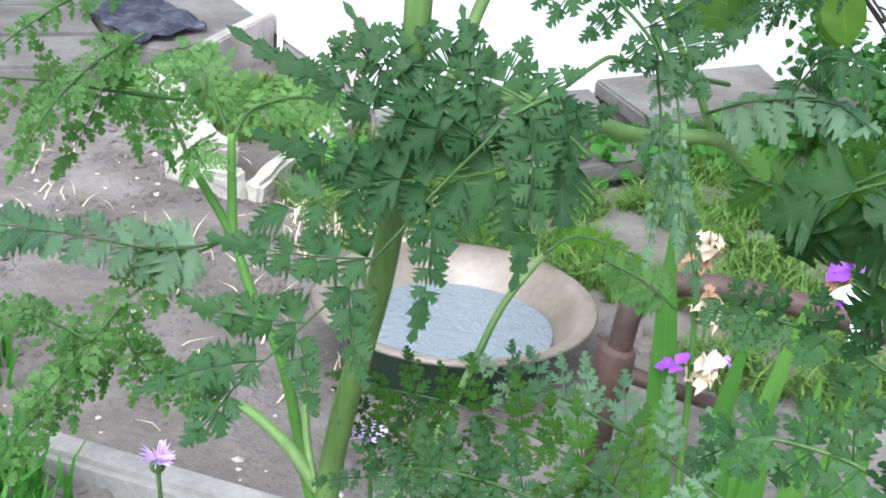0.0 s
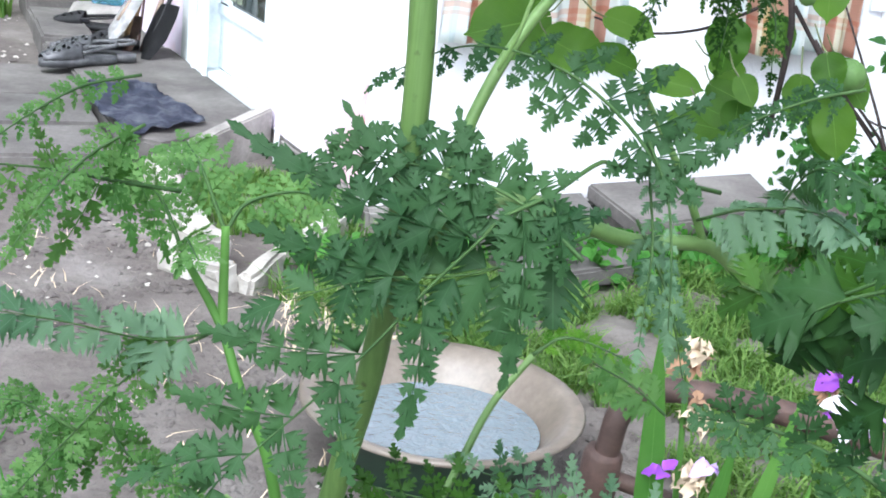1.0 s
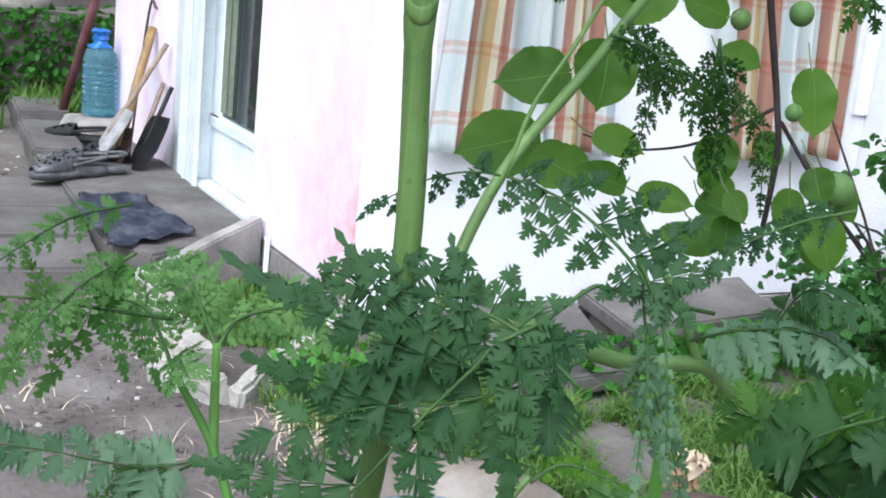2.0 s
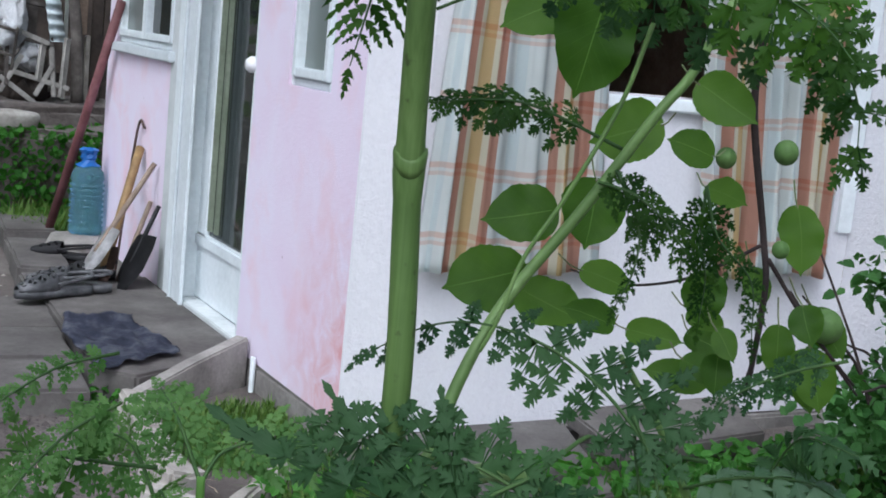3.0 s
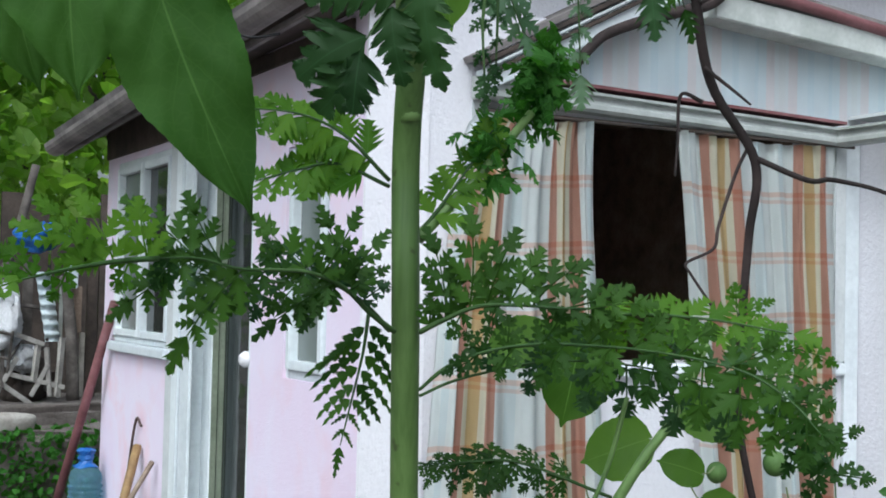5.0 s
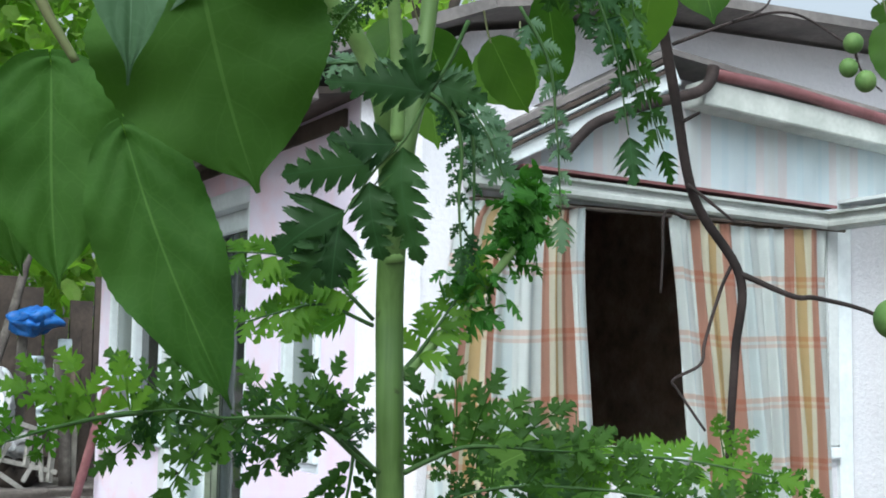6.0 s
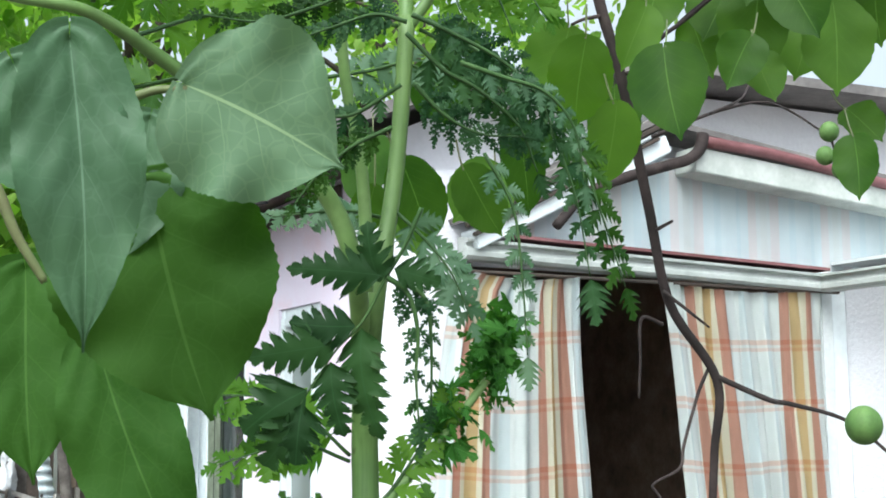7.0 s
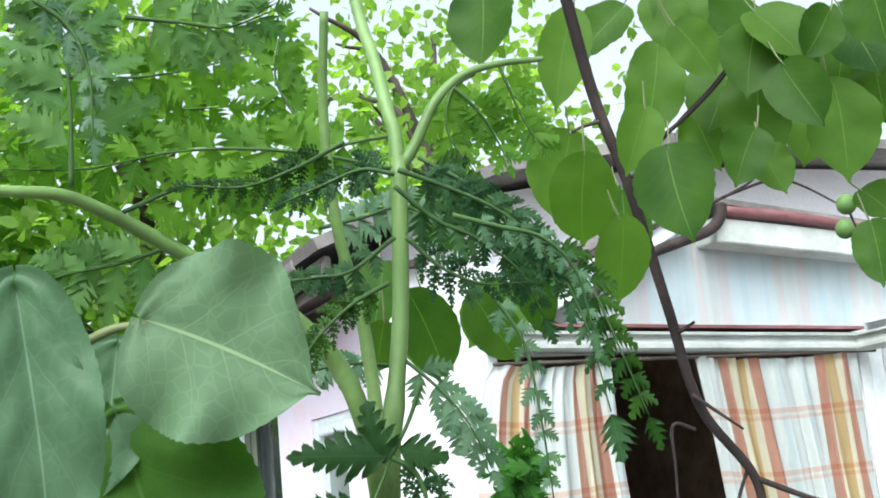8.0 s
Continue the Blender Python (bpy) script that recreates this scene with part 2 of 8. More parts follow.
OLD_WOOD = surface("weathered_wood", (0.16, 0.12, 0.09), (0.28, 0.21, 0.16), (0.40, 0.32, 0.25), 9, 60, 0.8, 0.5, 0.004)
RUST = surface("rusty_pipe", (0.045, 0.03, 0.026), (0.085, 0.055, 0.048), (0.14, 0.085, 0.07), 9, 80, 0.62, 0.5, 0.003, 0.3)
RED_PAINT = surface("red_brown_paint", (0.11, 0.04, 0.04), (0.19, 0.075, 0.08), (0.27, 0.13, 0.14), 6, 50, 0.6, 0.2, 0.002)
LATH = surface("pale_grey_lath", (0.20, 0.19, 0.18), (0.32, 0.31, 0.29), (0.45, 0.43, 0.41), 9, 60, 0.85, 0.4, 0.003)
GREY_WOOD = surface("grey_old_wood", (0.05, 0.043, 0.04), (0.095, 0.084, 0.077), (0.18, 0.165, 0.15), 9, 60, 0.85, 0.5, 0.004)
BASIN_IN = surface("ochre_enamel", (0.13, 0.105, 0.082), (0.20, 0.165, 0.135), (0.27, 0.235, 0.20), 4, 50, 0.35, 0.1, 0.002)
BASIN_OUT = surface("dark_green_enamel", (0.01, 0.03, 0.018), (0.018, 0.05, 0.03), (0.03, 0.07, 0.045), 5, 50, 0.4, 0.1, 0.002)
DENIM = surface("blue_denim", (0.035, 0.04, 0.065), (0.075, 0.085, 0.13), (0.22, 0.23, 0.27), 11, 160, 0.95, 0.6, 0.003)
BLACK = surface("black_rubber", (0.006, 0.006, 0.007), (0.012, 0.012, 0.014), (0.03, 0.03, 0.033), 9, 70, 0.75, 0.3, 0.003)
GREY_NET = surface("grey_plastic", (0.035, 0.036, 0.040), (0.075, 0.077, 0.083), (0.17, 0.17, 0.18), 20, 70, 0.45, 0.3, 0.003)
STEEL = surface("worn_steel", (0.30, 0.29, 0.29), (0.58, 0.58, 0.59), (0.74, 0.74, 0.74), 9, 60, 0.45, 0.2, 0.002, 0.3)
TIN = surface("zinc_sheet", (0.40, 0.50, 0.55), (0.58, 0.68, 0.72), (0.68, 0.76, 0.78), 5, 50, 0.45, 0.2, 0.002, 0.0)
SACK = surface("white_sacking", (0.40, 0.42, 0.45), (0.58, 0.60, 0.63), (0.74, 0.75, 0.77), 6, 80, 0.8, 0.6, 0.006)
BLUE = surface("blue_plastic", (0.01, 0.06, 0.22), (0.02, 0.12, 0.42), (0.04, 0.18, 0.5), 6, 60, 0.4, 0.1, 0.002)
CLOTH = plaid_cloth("checked_curtain_cloth")
# bluish tone and faint stripes paint sky and curtain reflections on the gable
GABLE_REFLECT = plaid_cloth("striped_reflection_panel", True)
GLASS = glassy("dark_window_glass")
# paler tint stands in for reflections and the curtain behind the pane
GLASS_PALE = glassy("pale_glass_with_reflection", (0.17, 0.20, 0.19), 0.22)
STEM = surface("green_stem", (0.07, 0.14, 0.035), (0.115, 0.205, 0.056), (0.18, 0.285, 0.10), 12, 90, 0.5, 0.15, 0.001)
STEM_DARK = surface("dull_green_stalk", (0.022, 0.058, 0.016), (0.042, 0.092, 0.026), (0.075, 0.135, 0.045), 14, 90, 0.6, 0.15, 0.001, spec=0.2)
BARK = surface("apricot_bark", (0.012, 0.008, 0.007), (0.026, 0.017, 0.016), (0.058, 0.041, 0.038), 18, 120, 0.8, 0.6, 0.003)
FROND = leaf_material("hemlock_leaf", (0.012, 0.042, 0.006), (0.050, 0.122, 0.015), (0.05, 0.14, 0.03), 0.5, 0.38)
# young leaves; light shining through upper fronds is also put into this colour
FROND_PALE = leaf_material("young_lit_hemlock_leaf", (0.052, 0.145, 0.012), (0.135, 0.275, 0.030), (0.11, 0.24, 0.06), 0.5, 0.58)
FROND_GREY = leaf_material("bluish_hemlock_leaf", (0.055, 0.118, 0.062), (0.135, 0.220, 0.135), (0.12, 0.20, 0.14), 0.38, 0.3)
FROND_SOFT = leaf_material("dull_young_hemlock_leaf", (0.050, 0.130, 0.030), (0.125, 0.235, 0.075), (0.10, 0.20, 0.09), 0.5, 0.42)
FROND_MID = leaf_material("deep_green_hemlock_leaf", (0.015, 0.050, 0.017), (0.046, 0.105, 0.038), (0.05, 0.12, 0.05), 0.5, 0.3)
# darker copy of the hemlock leaf, with the fronds' shade in its colour
FROND_SHADED = leaf_material("shaded_hemlock_leaf", (0.008, 0.030, 0.008), (0.026, 0.068, 0.018), (0.03, 0.08, 0.03), 0.5, 0.25)
BROAD_PALE = leaf_material("pale_broad_leaf_underside", (0.066, 0.128, 0.066), (0.122, 0.198, 0.118), (0.27, 0.37, 0.21), 0.55, 0.3, 4.2, show=0.75, relief=0.9)
BROAD_BLUE = leaf_material("bluish_broad_leaf", (0.028, 0.076, 0.034), (0.074, 0.140, 0.074), (0.16, 0.26, 0.17), 0.42, 0.25, 4.4, show=0.6, relief=0.9)
APRICOT = leaf_material("apricot_leaf", (0.021, 0.068, 0.008), (0.105, 0.205, 0.032), (0.15, 0.27, 0.065), 0.45, 0.58, 8.0, show=0.6)
BIG_LEAF = leaf_material("broad_leaf_underside", (0.016, 0.062, 0.005), (0.048, 0.118, 0.017), (0.09, 0.18, 0.04), 0.68, 0.32, 4.5, show=0.55, relief=0.9)
TREE_LEAF = leaf_material("tree_leaf", (0.12, 0.235, 0.035), (0.31, 0.46, 0.12), (0.2, 0.36, 0.1), 0.45, 0.68, 3.0, 0.7)
BUSH_LEAF = leaf_material("bush_leaf", (0.022, 0.072, 0.018), (0.058, 0.155, 0.040), (0.08, 0.18, 0.06), 0.45, 0.3, 5.0, 0.6)
CLOVER = leaf_material("lush_weed_leaf", (0.036, 0.13, 0.018), (0.085, 0.235, 0.044), (0.16, 0.36, 0.1), 0.5, 0.4, 3.0, 0.6)
GRASS = leaf_material("grass_blade", (0.055, 0.125, 0.022), (0.15, 0.24, 0.065), (0.2, 0.3, 0.1), 0.5, 0.35, 1.0, 0.8)
IRIS = leaf_material("iris_leaf", (0.055, 0.155, 0.028), (0.125, 0.265, 0.06), (0.16, 0.3, 0.1), 0.45, 0.35, 1.0, 0.5)
FRUIT = surface("green_apricot", (0.05, 0.115, 0.026), (0.08, 0.16, 0.038), (0.125, 0.21, 0.06), 20, 150, 0.65, 0.2, 0.001)


def plain(name, colour, rough=0.6, clear=0.0, ior=1.45):
    m, t, b = material(name)
    n = noise_fac(t, 30, 4)
    c = tuple(colour)
    t.links.new(ramp(t, n, ((0.3, tuple(v * 0.8 for v in c)), (0.7, tuple(min(1, v * 1.1) for v in c)))), b.inputs["Base Color"])
    b.inputs["Roughness"].default_value = rough
    b.inputs["Transmission Weight"].default_value = clear
    b.inputs["IOR"].default_value = ior
    return m


PORCELAIN = plain("white_porcelain", (0.82, 0.82, 0.84), 0.2)
PURPLE = plain("purple_petal", (0.26, 0.06, 0.46), 0.6)
YELLOW = plain("yellow_petal", (0.75, 0.55, 0.04), 0.6)
WHITE_PETAL = plain("white_petal", (0.80, 0.76, 0.84), 0.6)
LILAC = plain("lilac_petal", (0.55, 0.38, 0.72), 0.6)
WILTED = plain("wilted_petal", (0.62, 0.50, 0.36), 0.8)
WILTED_BROWN = plain("withered_brown_petal", (0.34, 0.20, 0.12), 0.85)
PET = plain("blue_clear_plastic", (0.30, 0.58, 0.74), 0.1, 0.8, 1.15)
WATER, wt, wb = material("still_water")
wb.inputs["Base Color"].default_value = (0.14, 0.18, 0.21, 1)
wb.inputs["Roughness"].default_value = 0.03
wb.inputs["Specular IOR Level"].default_value = 1.0
wb.inputs["IOR"].default_value = 1.9
bump(wt, wb, noise_fac(wt, 40, 3, 0.6, distortion=0.3), 0.35, 0.03)

# ---- ground ----
def ground_height(x, y):
    h = -0.12 + 0.02 * noise.noise(V(x * 0.9, y * 0.9, 0)) + 0.012 * noise.noise(V(x * 3.7, y * 3.7, 4))
    return h - 0.004 * max(0.0, min(10.0, math.hypot(x, y) - 12))


def make_ground():
    bm = bmesh.new()
    xs = [-3000, -300, -60, -25, -12] + [-8 + 0.5 * i for i in range(13)] + [-1.5 + 0.08 * i for i in range(88)] + [5.6 + 0.6 * i for i in range(10)] + [14, 30, 80, 300, 3000]
    ys = [-3000, -300, -60, -20, -8, -4, -2] + [-1 + 0.08 * i for i in range(126)] + [9.2 + 0.5 * i for i in range(14)] + [19, 26, 40, 80, 300, 3000]
    grid = [[bm.verts.new((x, y, ground_height(x, y) if abs(x) < 50 and abs(y) < 50 else -0.25)) for x in xs] for y in ys]
    for a, b in zip(grid, grid[1:]):
        for i in range(len(xs) - 1):
            bm.faces.new((a[i], a[i + 1], b[i + 1], b[i]))
    return tagged(part("ground", bm, DIRT, smooth=True), "bare trodden brown earth of a garden yard", "ground", kind="structure")


make_ground()

# ---- the small house: door wall at x = WX, window wall at y = WY ----
WX, WY = 1.608, 3.5
END = 6.57


def wall_with_holes(name, material_, label, u0, u1, z0, z1, holes, place, thick):
    """A wall as blocks round its openings; place(u, depth, z) gives the point."""
    bm = bmesh.new()
    us = sorted({u0, u1, *(v for h in holes for v in h[:2])})
    for a, b in zip(us, us[1:]):
        cuts = sorted((h[2], h[3]) for h in holes if h[0] < (a + b) / 2 < h[1])
        z = z0
        for lo, hi in cuts + [(z1, z1)]:
            if lo - z > 1e-4:
                r = bmesh.ops.create_cube(bm, size=1.0)
                for v in r["verts"]:
                    v.co = Vector(place(a + (v.co.x + 0.5) * (b - a), (v.co.y + 0.5) * thick, z + (v.co.z + 0.5) * (lo - z)))
            z = hi
    bmesh.ops.remove_doubles(bm, verts=bm.verts[:], dist=1e-5)
    bmesh.ops.recalc_face_normals(bm, faces=bm.faces[:])
    return tagged(part(name, bm, material_), label, "wall", kind="structure")


# door wall: small window, door, double window
SMALL = (3.77, 4.13, 0.95, 1.72)
DOOR = (4.45, 5.16, 0.0, 1.9)
DOUBLE = (5.43, 6.36, 0.985, 1.84)
wall_west = wall_with_holes("wall_west", PINK, "pink limewashed plaster wall with red stains", WY, END, -0.03, 2.12, [SMALL, DOOR, DOUBLE], lambda u, d, z: (WX + d, u, z), 0.2)
# window wall
OPEN = (1.99, 3.44, 1.03, 1.85)
wall_south = wall_with_holes("wall_south", WHITE_WALL, "rough whitewashed plaster wall under a curtained window", WX + 0.2, 3.57, -0.06, 2.12, [OPEN], lambda u, d, z: (u, WY + d, z), 0.2)
tagged(one_box("wall_corner", (WX - 0.006, WX + 0.2, WY - 0.006, WY + 0.007, -0.06, 2.12), WHITE_WALL), "rough whitewashed corner strip of the house", "wall", kind="structure")
# wing towards the garden
tagged(one_box("wall_wing", (3.57, 3.8, 1.6, WY - 0.001, -0.3, 1.83), WHITE_WALL), "bright whitewashed wall of the side wing", "wall", kind="structure")
tagged(one_box("wall_north", (WX + 0.2, 3.8, END - 0.2, END, -0.03, 2.12), OLD_WOOD), "brown timber rear wall of the small house", "wall", kind="structure")
tagged(one_box("wall_east", (3.6, 3.8, WY + 0.2, END - 0.2, -0.03, 2.12), OLD_WOOD), "brown timber inner wall of the small house", "wall", kind="structure")
tagged(one_box("floor", (WX + 0.2, 3.6, WY + 0.2, END - 0.2, -0.06, 0.0), OLD_WOOD), "brown board floor inside the house", "floor", kind="structure")
tagged(one_box("ceiling", (WX + 0.2, 3.6, WY + 0.2, END - 0.2, 2.03, 2.07), OLD_WOOD), "brown board ceiling inside the house", "ceiling", kind="structure")
# footings
tagged(rough_box("footing_west", (WX - 0.004, WX + 0.2, WY, 4.30, -0.3, -0.034), CONCRETE, seed=3, amount=0.004), "grey concrete footing below the pink wall", "footing", kind="structure")
tagged(one_box("footing_rear", (WX + 0.004, WX + 0.2, 4.30, END, -0.3, -0.034), CONCRETE), "grey concrete footing below the pink wall", "footing", kind="structure")
tagged(rough_box("footing_south", (WX + 0.01, 3.57, WY - 0.03, WY + 0.2, -0.3, -0.065), CONCRETE, seed=5, amount=0.006), "rough concrete footing below the white wall", "footing", kind="structure")


def casement(name, y0, y1, z0, z1, label, panes=1, depth=0.05, sill=True, glass=None):
    """A white wooden window in the door wall."""
    w = thing(name, label, "window", kind="structure")
    x = WX + depth
    f = 0.03
    one_box("window_frame", (x - 0.03, x + 0.05, y0, y0 + f, z0, z1), WHITE_PAINT, w, bevel=0.004)
    one_box("window_frame", (x - 0.03, x + 0.05, y1 - f, y1, z0, z1), WHITE_PAINT, w, bevel=0.004)
    one_box("window_frame", (x - 0.03, x + 0.05, y0 + f, y1 - f, z1 - f, z1), WHITE_PAINT, w, bevel=0.004)
    one_box("window_frame", (x - 0.03, x + 0.05, y0 + f, y1 - f, z0, z0 + f), WHITE_PAINT, w, bevel=0.004)
    step = (y1 - y0 - 2 * f) / panes
    for i in range(panes):
        a, b = y0 + f + i * step, y0 + f + (i + 1) * step
        s = 0.032
        for d in ((a, a + s, z0 + f, z1 - f), (b - s, b, z0 + f, z1 - f), (a + s, b - s, z0 + f, z0 + f + s), (a + s, b - s, z1 - f - s, z1 - f)):
            one_box("sash", (x - 0.045, x + 0.01, *d), WHITE_PAINT, w, bevel=0.004)
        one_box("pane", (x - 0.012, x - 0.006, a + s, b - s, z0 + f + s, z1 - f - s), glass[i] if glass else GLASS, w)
    if sill:
        one_box("window_sill", (WX - 0.035, WX + 0.02, y0 - 0.02, y1 + 0.02, z0 - 0.045, z0), WHITE_PAINT, w, bevel=0.006)
    return w


casement("window_1", *SMALL, "narrow white wooden window with dusty dark glass", 1, 0.04, False, (GLASS_PALE,))
casement("window_2", *DOUBLE, "white wooden double window with peeling paint", 2, 0.03, True, (GLASS, GLASS_PALE))


def lace(y0, y1, z0, z1, x, n=14):
    bm = bmesh.new()
    rows = [[bm.verts.new((x + 0.012 * math.sin(i * 1.9), y0 + (y1 - y0) * i / n, z)) for i in range(n + 1)] for z in (z0, z1)]
    for i in range(n):
        bm.faces.new((rows[0][i], rows[0][i + 1], rows[1][i + 1], rows[1][i]))
    r = bmesh.ops.solidify(bm, geom=bm.faces[:], thickness=0.002)
    return bm


# door with tall glass
def make_door():
    y0, y1, z0, z1 = DOOR
    d = thing("door_1", "closed white wooden door with a tall dark glass pane", "door", kind="structure")
    x = WX + 0.06
    one_box("door_jamb", (WX - 0.012, WX + 0.16, y1 - 0.006, y1 + 0.05, z0, z1 + 0.03), WHITE_PAINT, d, bevel=0.005)
    one_box("threshold", (WX - 0.012, WX + 0.17, y0 + 0.004, y1 - 0.008, -0.035, 0.008), GREY_PAINT, d, bevel=0.004)
    one_box("door_jamb", (WX + 0.004, WX + 0.16, y0 + 0.004, y0 + 0.03, z0 + 0.008, z1), WHITE_PAINT, d, bevel=0.004)
    one_box("door_head", (WX - 0.012, WX + 0.16, y0, y1, z1 - 0.03, z1 + 0.03), WHITE_PAINT, d, bevel=0.005)
    leaf = one_box("door_leaf", (x, x + 0.04, y0 + 0.03, y1, 0.01, 0.25), WHITE_PAINT, d, bevel=0.006)
    one_box("stile", (x - 0.004, x + 0.04, y1 - 0.115, y1, 0.25, z1 - 0.03), WHITE_PAINT, leaf, bevel=0.006)
    one_box("stile", (x - 0.004, x + 0.04, y0 + 0.03, y0 + 0.065, 0.25, z1 - 0.03), WHITE_PAINT, leaf, bevel=0.006)
    one_box("rail", (x - 0.004, x + 0.04, y0 + 0.065, y1 - 0.115, z1 - 0.11, z1 - 0.03), WHITE_PAINT, leaf, bevel=0.006)
    one_box("bottom_rail", (x - 0.012, x + 0.04, y0 + 0.03, y1, 0.225, 0.28), WHITE_PAINT, leaf, bevel=0.008)
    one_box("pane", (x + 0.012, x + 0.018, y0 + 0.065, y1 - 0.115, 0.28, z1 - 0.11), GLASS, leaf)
    bm = bmesh.new()
    lathe(bm, ((0, 0.055), (0.018, 0.052), (0.03, 0.036), (0.03, 0.02), (0.014, 0.008), (0.012, -0.03), (0, -0.03)), (0, 0, 0), 20)
    for v in bm.verts:
        v.co = V(WX + 0.03 - v.co.z, 4.492 + v.co.x, 0.992 + v.co.y)
    part("knob", bm, PORCELAIN, leaf, "white round door knob", True)
    bm = lace(y1 - 0.26, y1 - 0.12, 0.3, z1 - 0.12, x + 0.009, 6)
    part("curtain_strip", bm, surface("pale_green_cloth", (0.28, 0.34, 0.24), (0.36, 0.42, 0.31), (0.44, 0.5, 0.38), 5, 60, 0.9), leaf, "pale green curtain strip seen at the glass")
    return d


make_door()
# painted posts between door and double window
post = thing("door_post", "white painted boards beside the door", "post", kind="structure")
one_box("board", (WX - 0.02, WX + 0.05, 5.212, 5.34, -0.03, 2.0), WHITE_PAINT, post, bevel=0.006)
one_box("board", (WX - 0.008, WX + 0.05, 5.345, 5.466, -0.03, 2.0), GREY_PAINT, post, bevel=0.006)
one_box("batten", (WX - 0.034, WX - 0.016, 5.05, 5.085, -0.02, 2.0), WHITE_PAINT, post, bevel=0.006)
one_box("batten", (WX - 0.034, WX - 0.022, 5.20, 5.225, -0.02, 2.0), WHITE_PAINT, post, bevel=0.005)
one_box("batten", (WX - 0.026, WX - 0.004, 5.09, 5.2, -0.02, 2.0), WHITE_PAINT, post, bevel=0.004)

# frame of the big window, with beam above
frame_big = thing("window_3", "wide window opening in white frame with drawn checked curtains", "window", kind="structure")
one_box("window_frame", (3.44, 3.5, WY - 0.02, WY + 0.12, 1.03, 1.85), GREY_PAINT, frame_big, bevel=0.006)
one_box("window_frame", (1.95, 1.992, WY - 0.005, WY + 0.1, 1.03, 1.85), GREY_PAINT, frame_big, bevel=0.006)
one_box("window_sill", (1.95, 3.5, WY - 0.03, WY + 0.1, 0.985, 1.028), WHITE_PAINT, frame_big, bevel=0.006)
one_box("board", (3.5, 3.565, WY - 0.015, WY, 0.6, 1.83), WHITE_PAINT, frame_big)


def moulding(name, prof, a, b, material_, parent=None, label=""):
    """A straight moulding from a to b; prof: (outwards, up) pairs, outwards to the right of a to b."""
    a, b = Vector(a), Vector(b)
    t = (b - a).normalized()
    o = t.cross(V(0, 0, 1)).normalized()
    bm = bmesh.new()
    ra = [bm.verts.new(a + o * p + V(0, 0, q)) for p, q in prof]
    rb = [bm.verts.new(b + o * p + V(0, 0, q)) for p, q in prof]
    n = len(prof)
    for i in range(n):
        bm.faces.new((ra[i], ra[(i + 1) % n], rb[(i + 1) % n], rb[i]))
    bm.faces.new(ra[::-1])
    bm.faces.new(rb)
    bmesh.ops.recalc_face_normals(bm, faces=bm.faces[:])
    return part(name, bm, material_, parent, label)


def prism(points, thick):
    """A flat plate: a polygon of points, thick along its normal."""
    bm = bmesh.new()
    p = [Vector(q) for q in points]
    n = (p[1] - p[0]).cross(p[2] - p[0]).normalized() * thick
    lo = [bm.verts.new(q) for q in p]
    hi = [bm.verts.new(q + n) for q in p]
    k = len(p)
    bm.faces.new(lo[::-1])
    bm.faces.new(hi)
    for i in range(k):
        bm.faces.new((lo[i], lo[(i + 1) % k], hi[(i + 1) % k], hi[i]))
    bmesh.ops.recalc_face_normals(bm, faces=bm.faces[:])
    return bm


def slab_quad(name, a, b, c, d, thick, material_, parent, label=""):
    return part(name, prism((a, b, c, d), thick), material_, parent, label)


# gable over the window
gable = thing("gable", "white gable panel with pale stripes above the window beam", "gable", kind="structure")
PROF = ((0.0, 0.0), (0.05, 0.0), (0.062, 0.010), (0.062, 0.024), (0.05, 0.040), (0.05, 0.048), (0.07, 0.053), (0.07, 0.062), (0.0, 0.072))
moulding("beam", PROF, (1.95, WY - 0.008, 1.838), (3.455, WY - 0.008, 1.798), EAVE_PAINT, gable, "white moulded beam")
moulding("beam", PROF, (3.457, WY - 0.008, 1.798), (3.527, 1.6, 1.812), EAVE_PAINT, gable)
moulding("drip_edge", ((0.0, 0.0), (0.078, 0.0), (0.078, 0.01), (0.0, 0.012)), (2.12, WY - 0.008, 1.908), (3.43, WY - 0.008, 1.873), RED_PAINT, gable, "red-brown painted drip edge")


def gable_panel():
    """The panel over the window beam, carried on above the wing; reflections are in its colour."""
    bm = bmesh.new()
    uvl = bm.loops.layers.uv.new("UVMap")
    line = [(2.0 + 0.036 * i, WY - 0.012) for i in range(54)]
    lo, hi, run = [], [], [0.0]
    for i, (x, y) in enumerate(line):
        top = min(1.94 + (x - 2.0) * 0.50, 2.232 - (x - 2.82) * 0.06)
        wave = 0.005 * math.sin(i * 1.3)
        lo.append(bm.verts.new((x, y + wave, 1.912 - (x - 2.0) * 0.027)))
        hi.append(bm.verts.new((x, y + wave * 0.5, top)))
        if i:
            run.append(run[-1] + math.hypot(x - line[i - 1][0], y - line[i - 1][1]))
    for i in range(len(line) - 1):
        f = bm.faces.new((lo[i], lo[i + 1], hi[i + 1], hi[i]))
        for l, (u, v) in zip(f.loops, ((i, 0), (i + 1, 0), (i + 1, 0.3), (i, 0.3))):
            l[uvl].uv = (run[u] * 2.9, v)
    bmesh.ops.solidify(bm, geom=bm.faces[:], thickness=0.008)
    part("panel", bm, GABLE_REFLECT, gable, "pale gable panel with faint pink and blue reflections in its colour")


gable_panel()


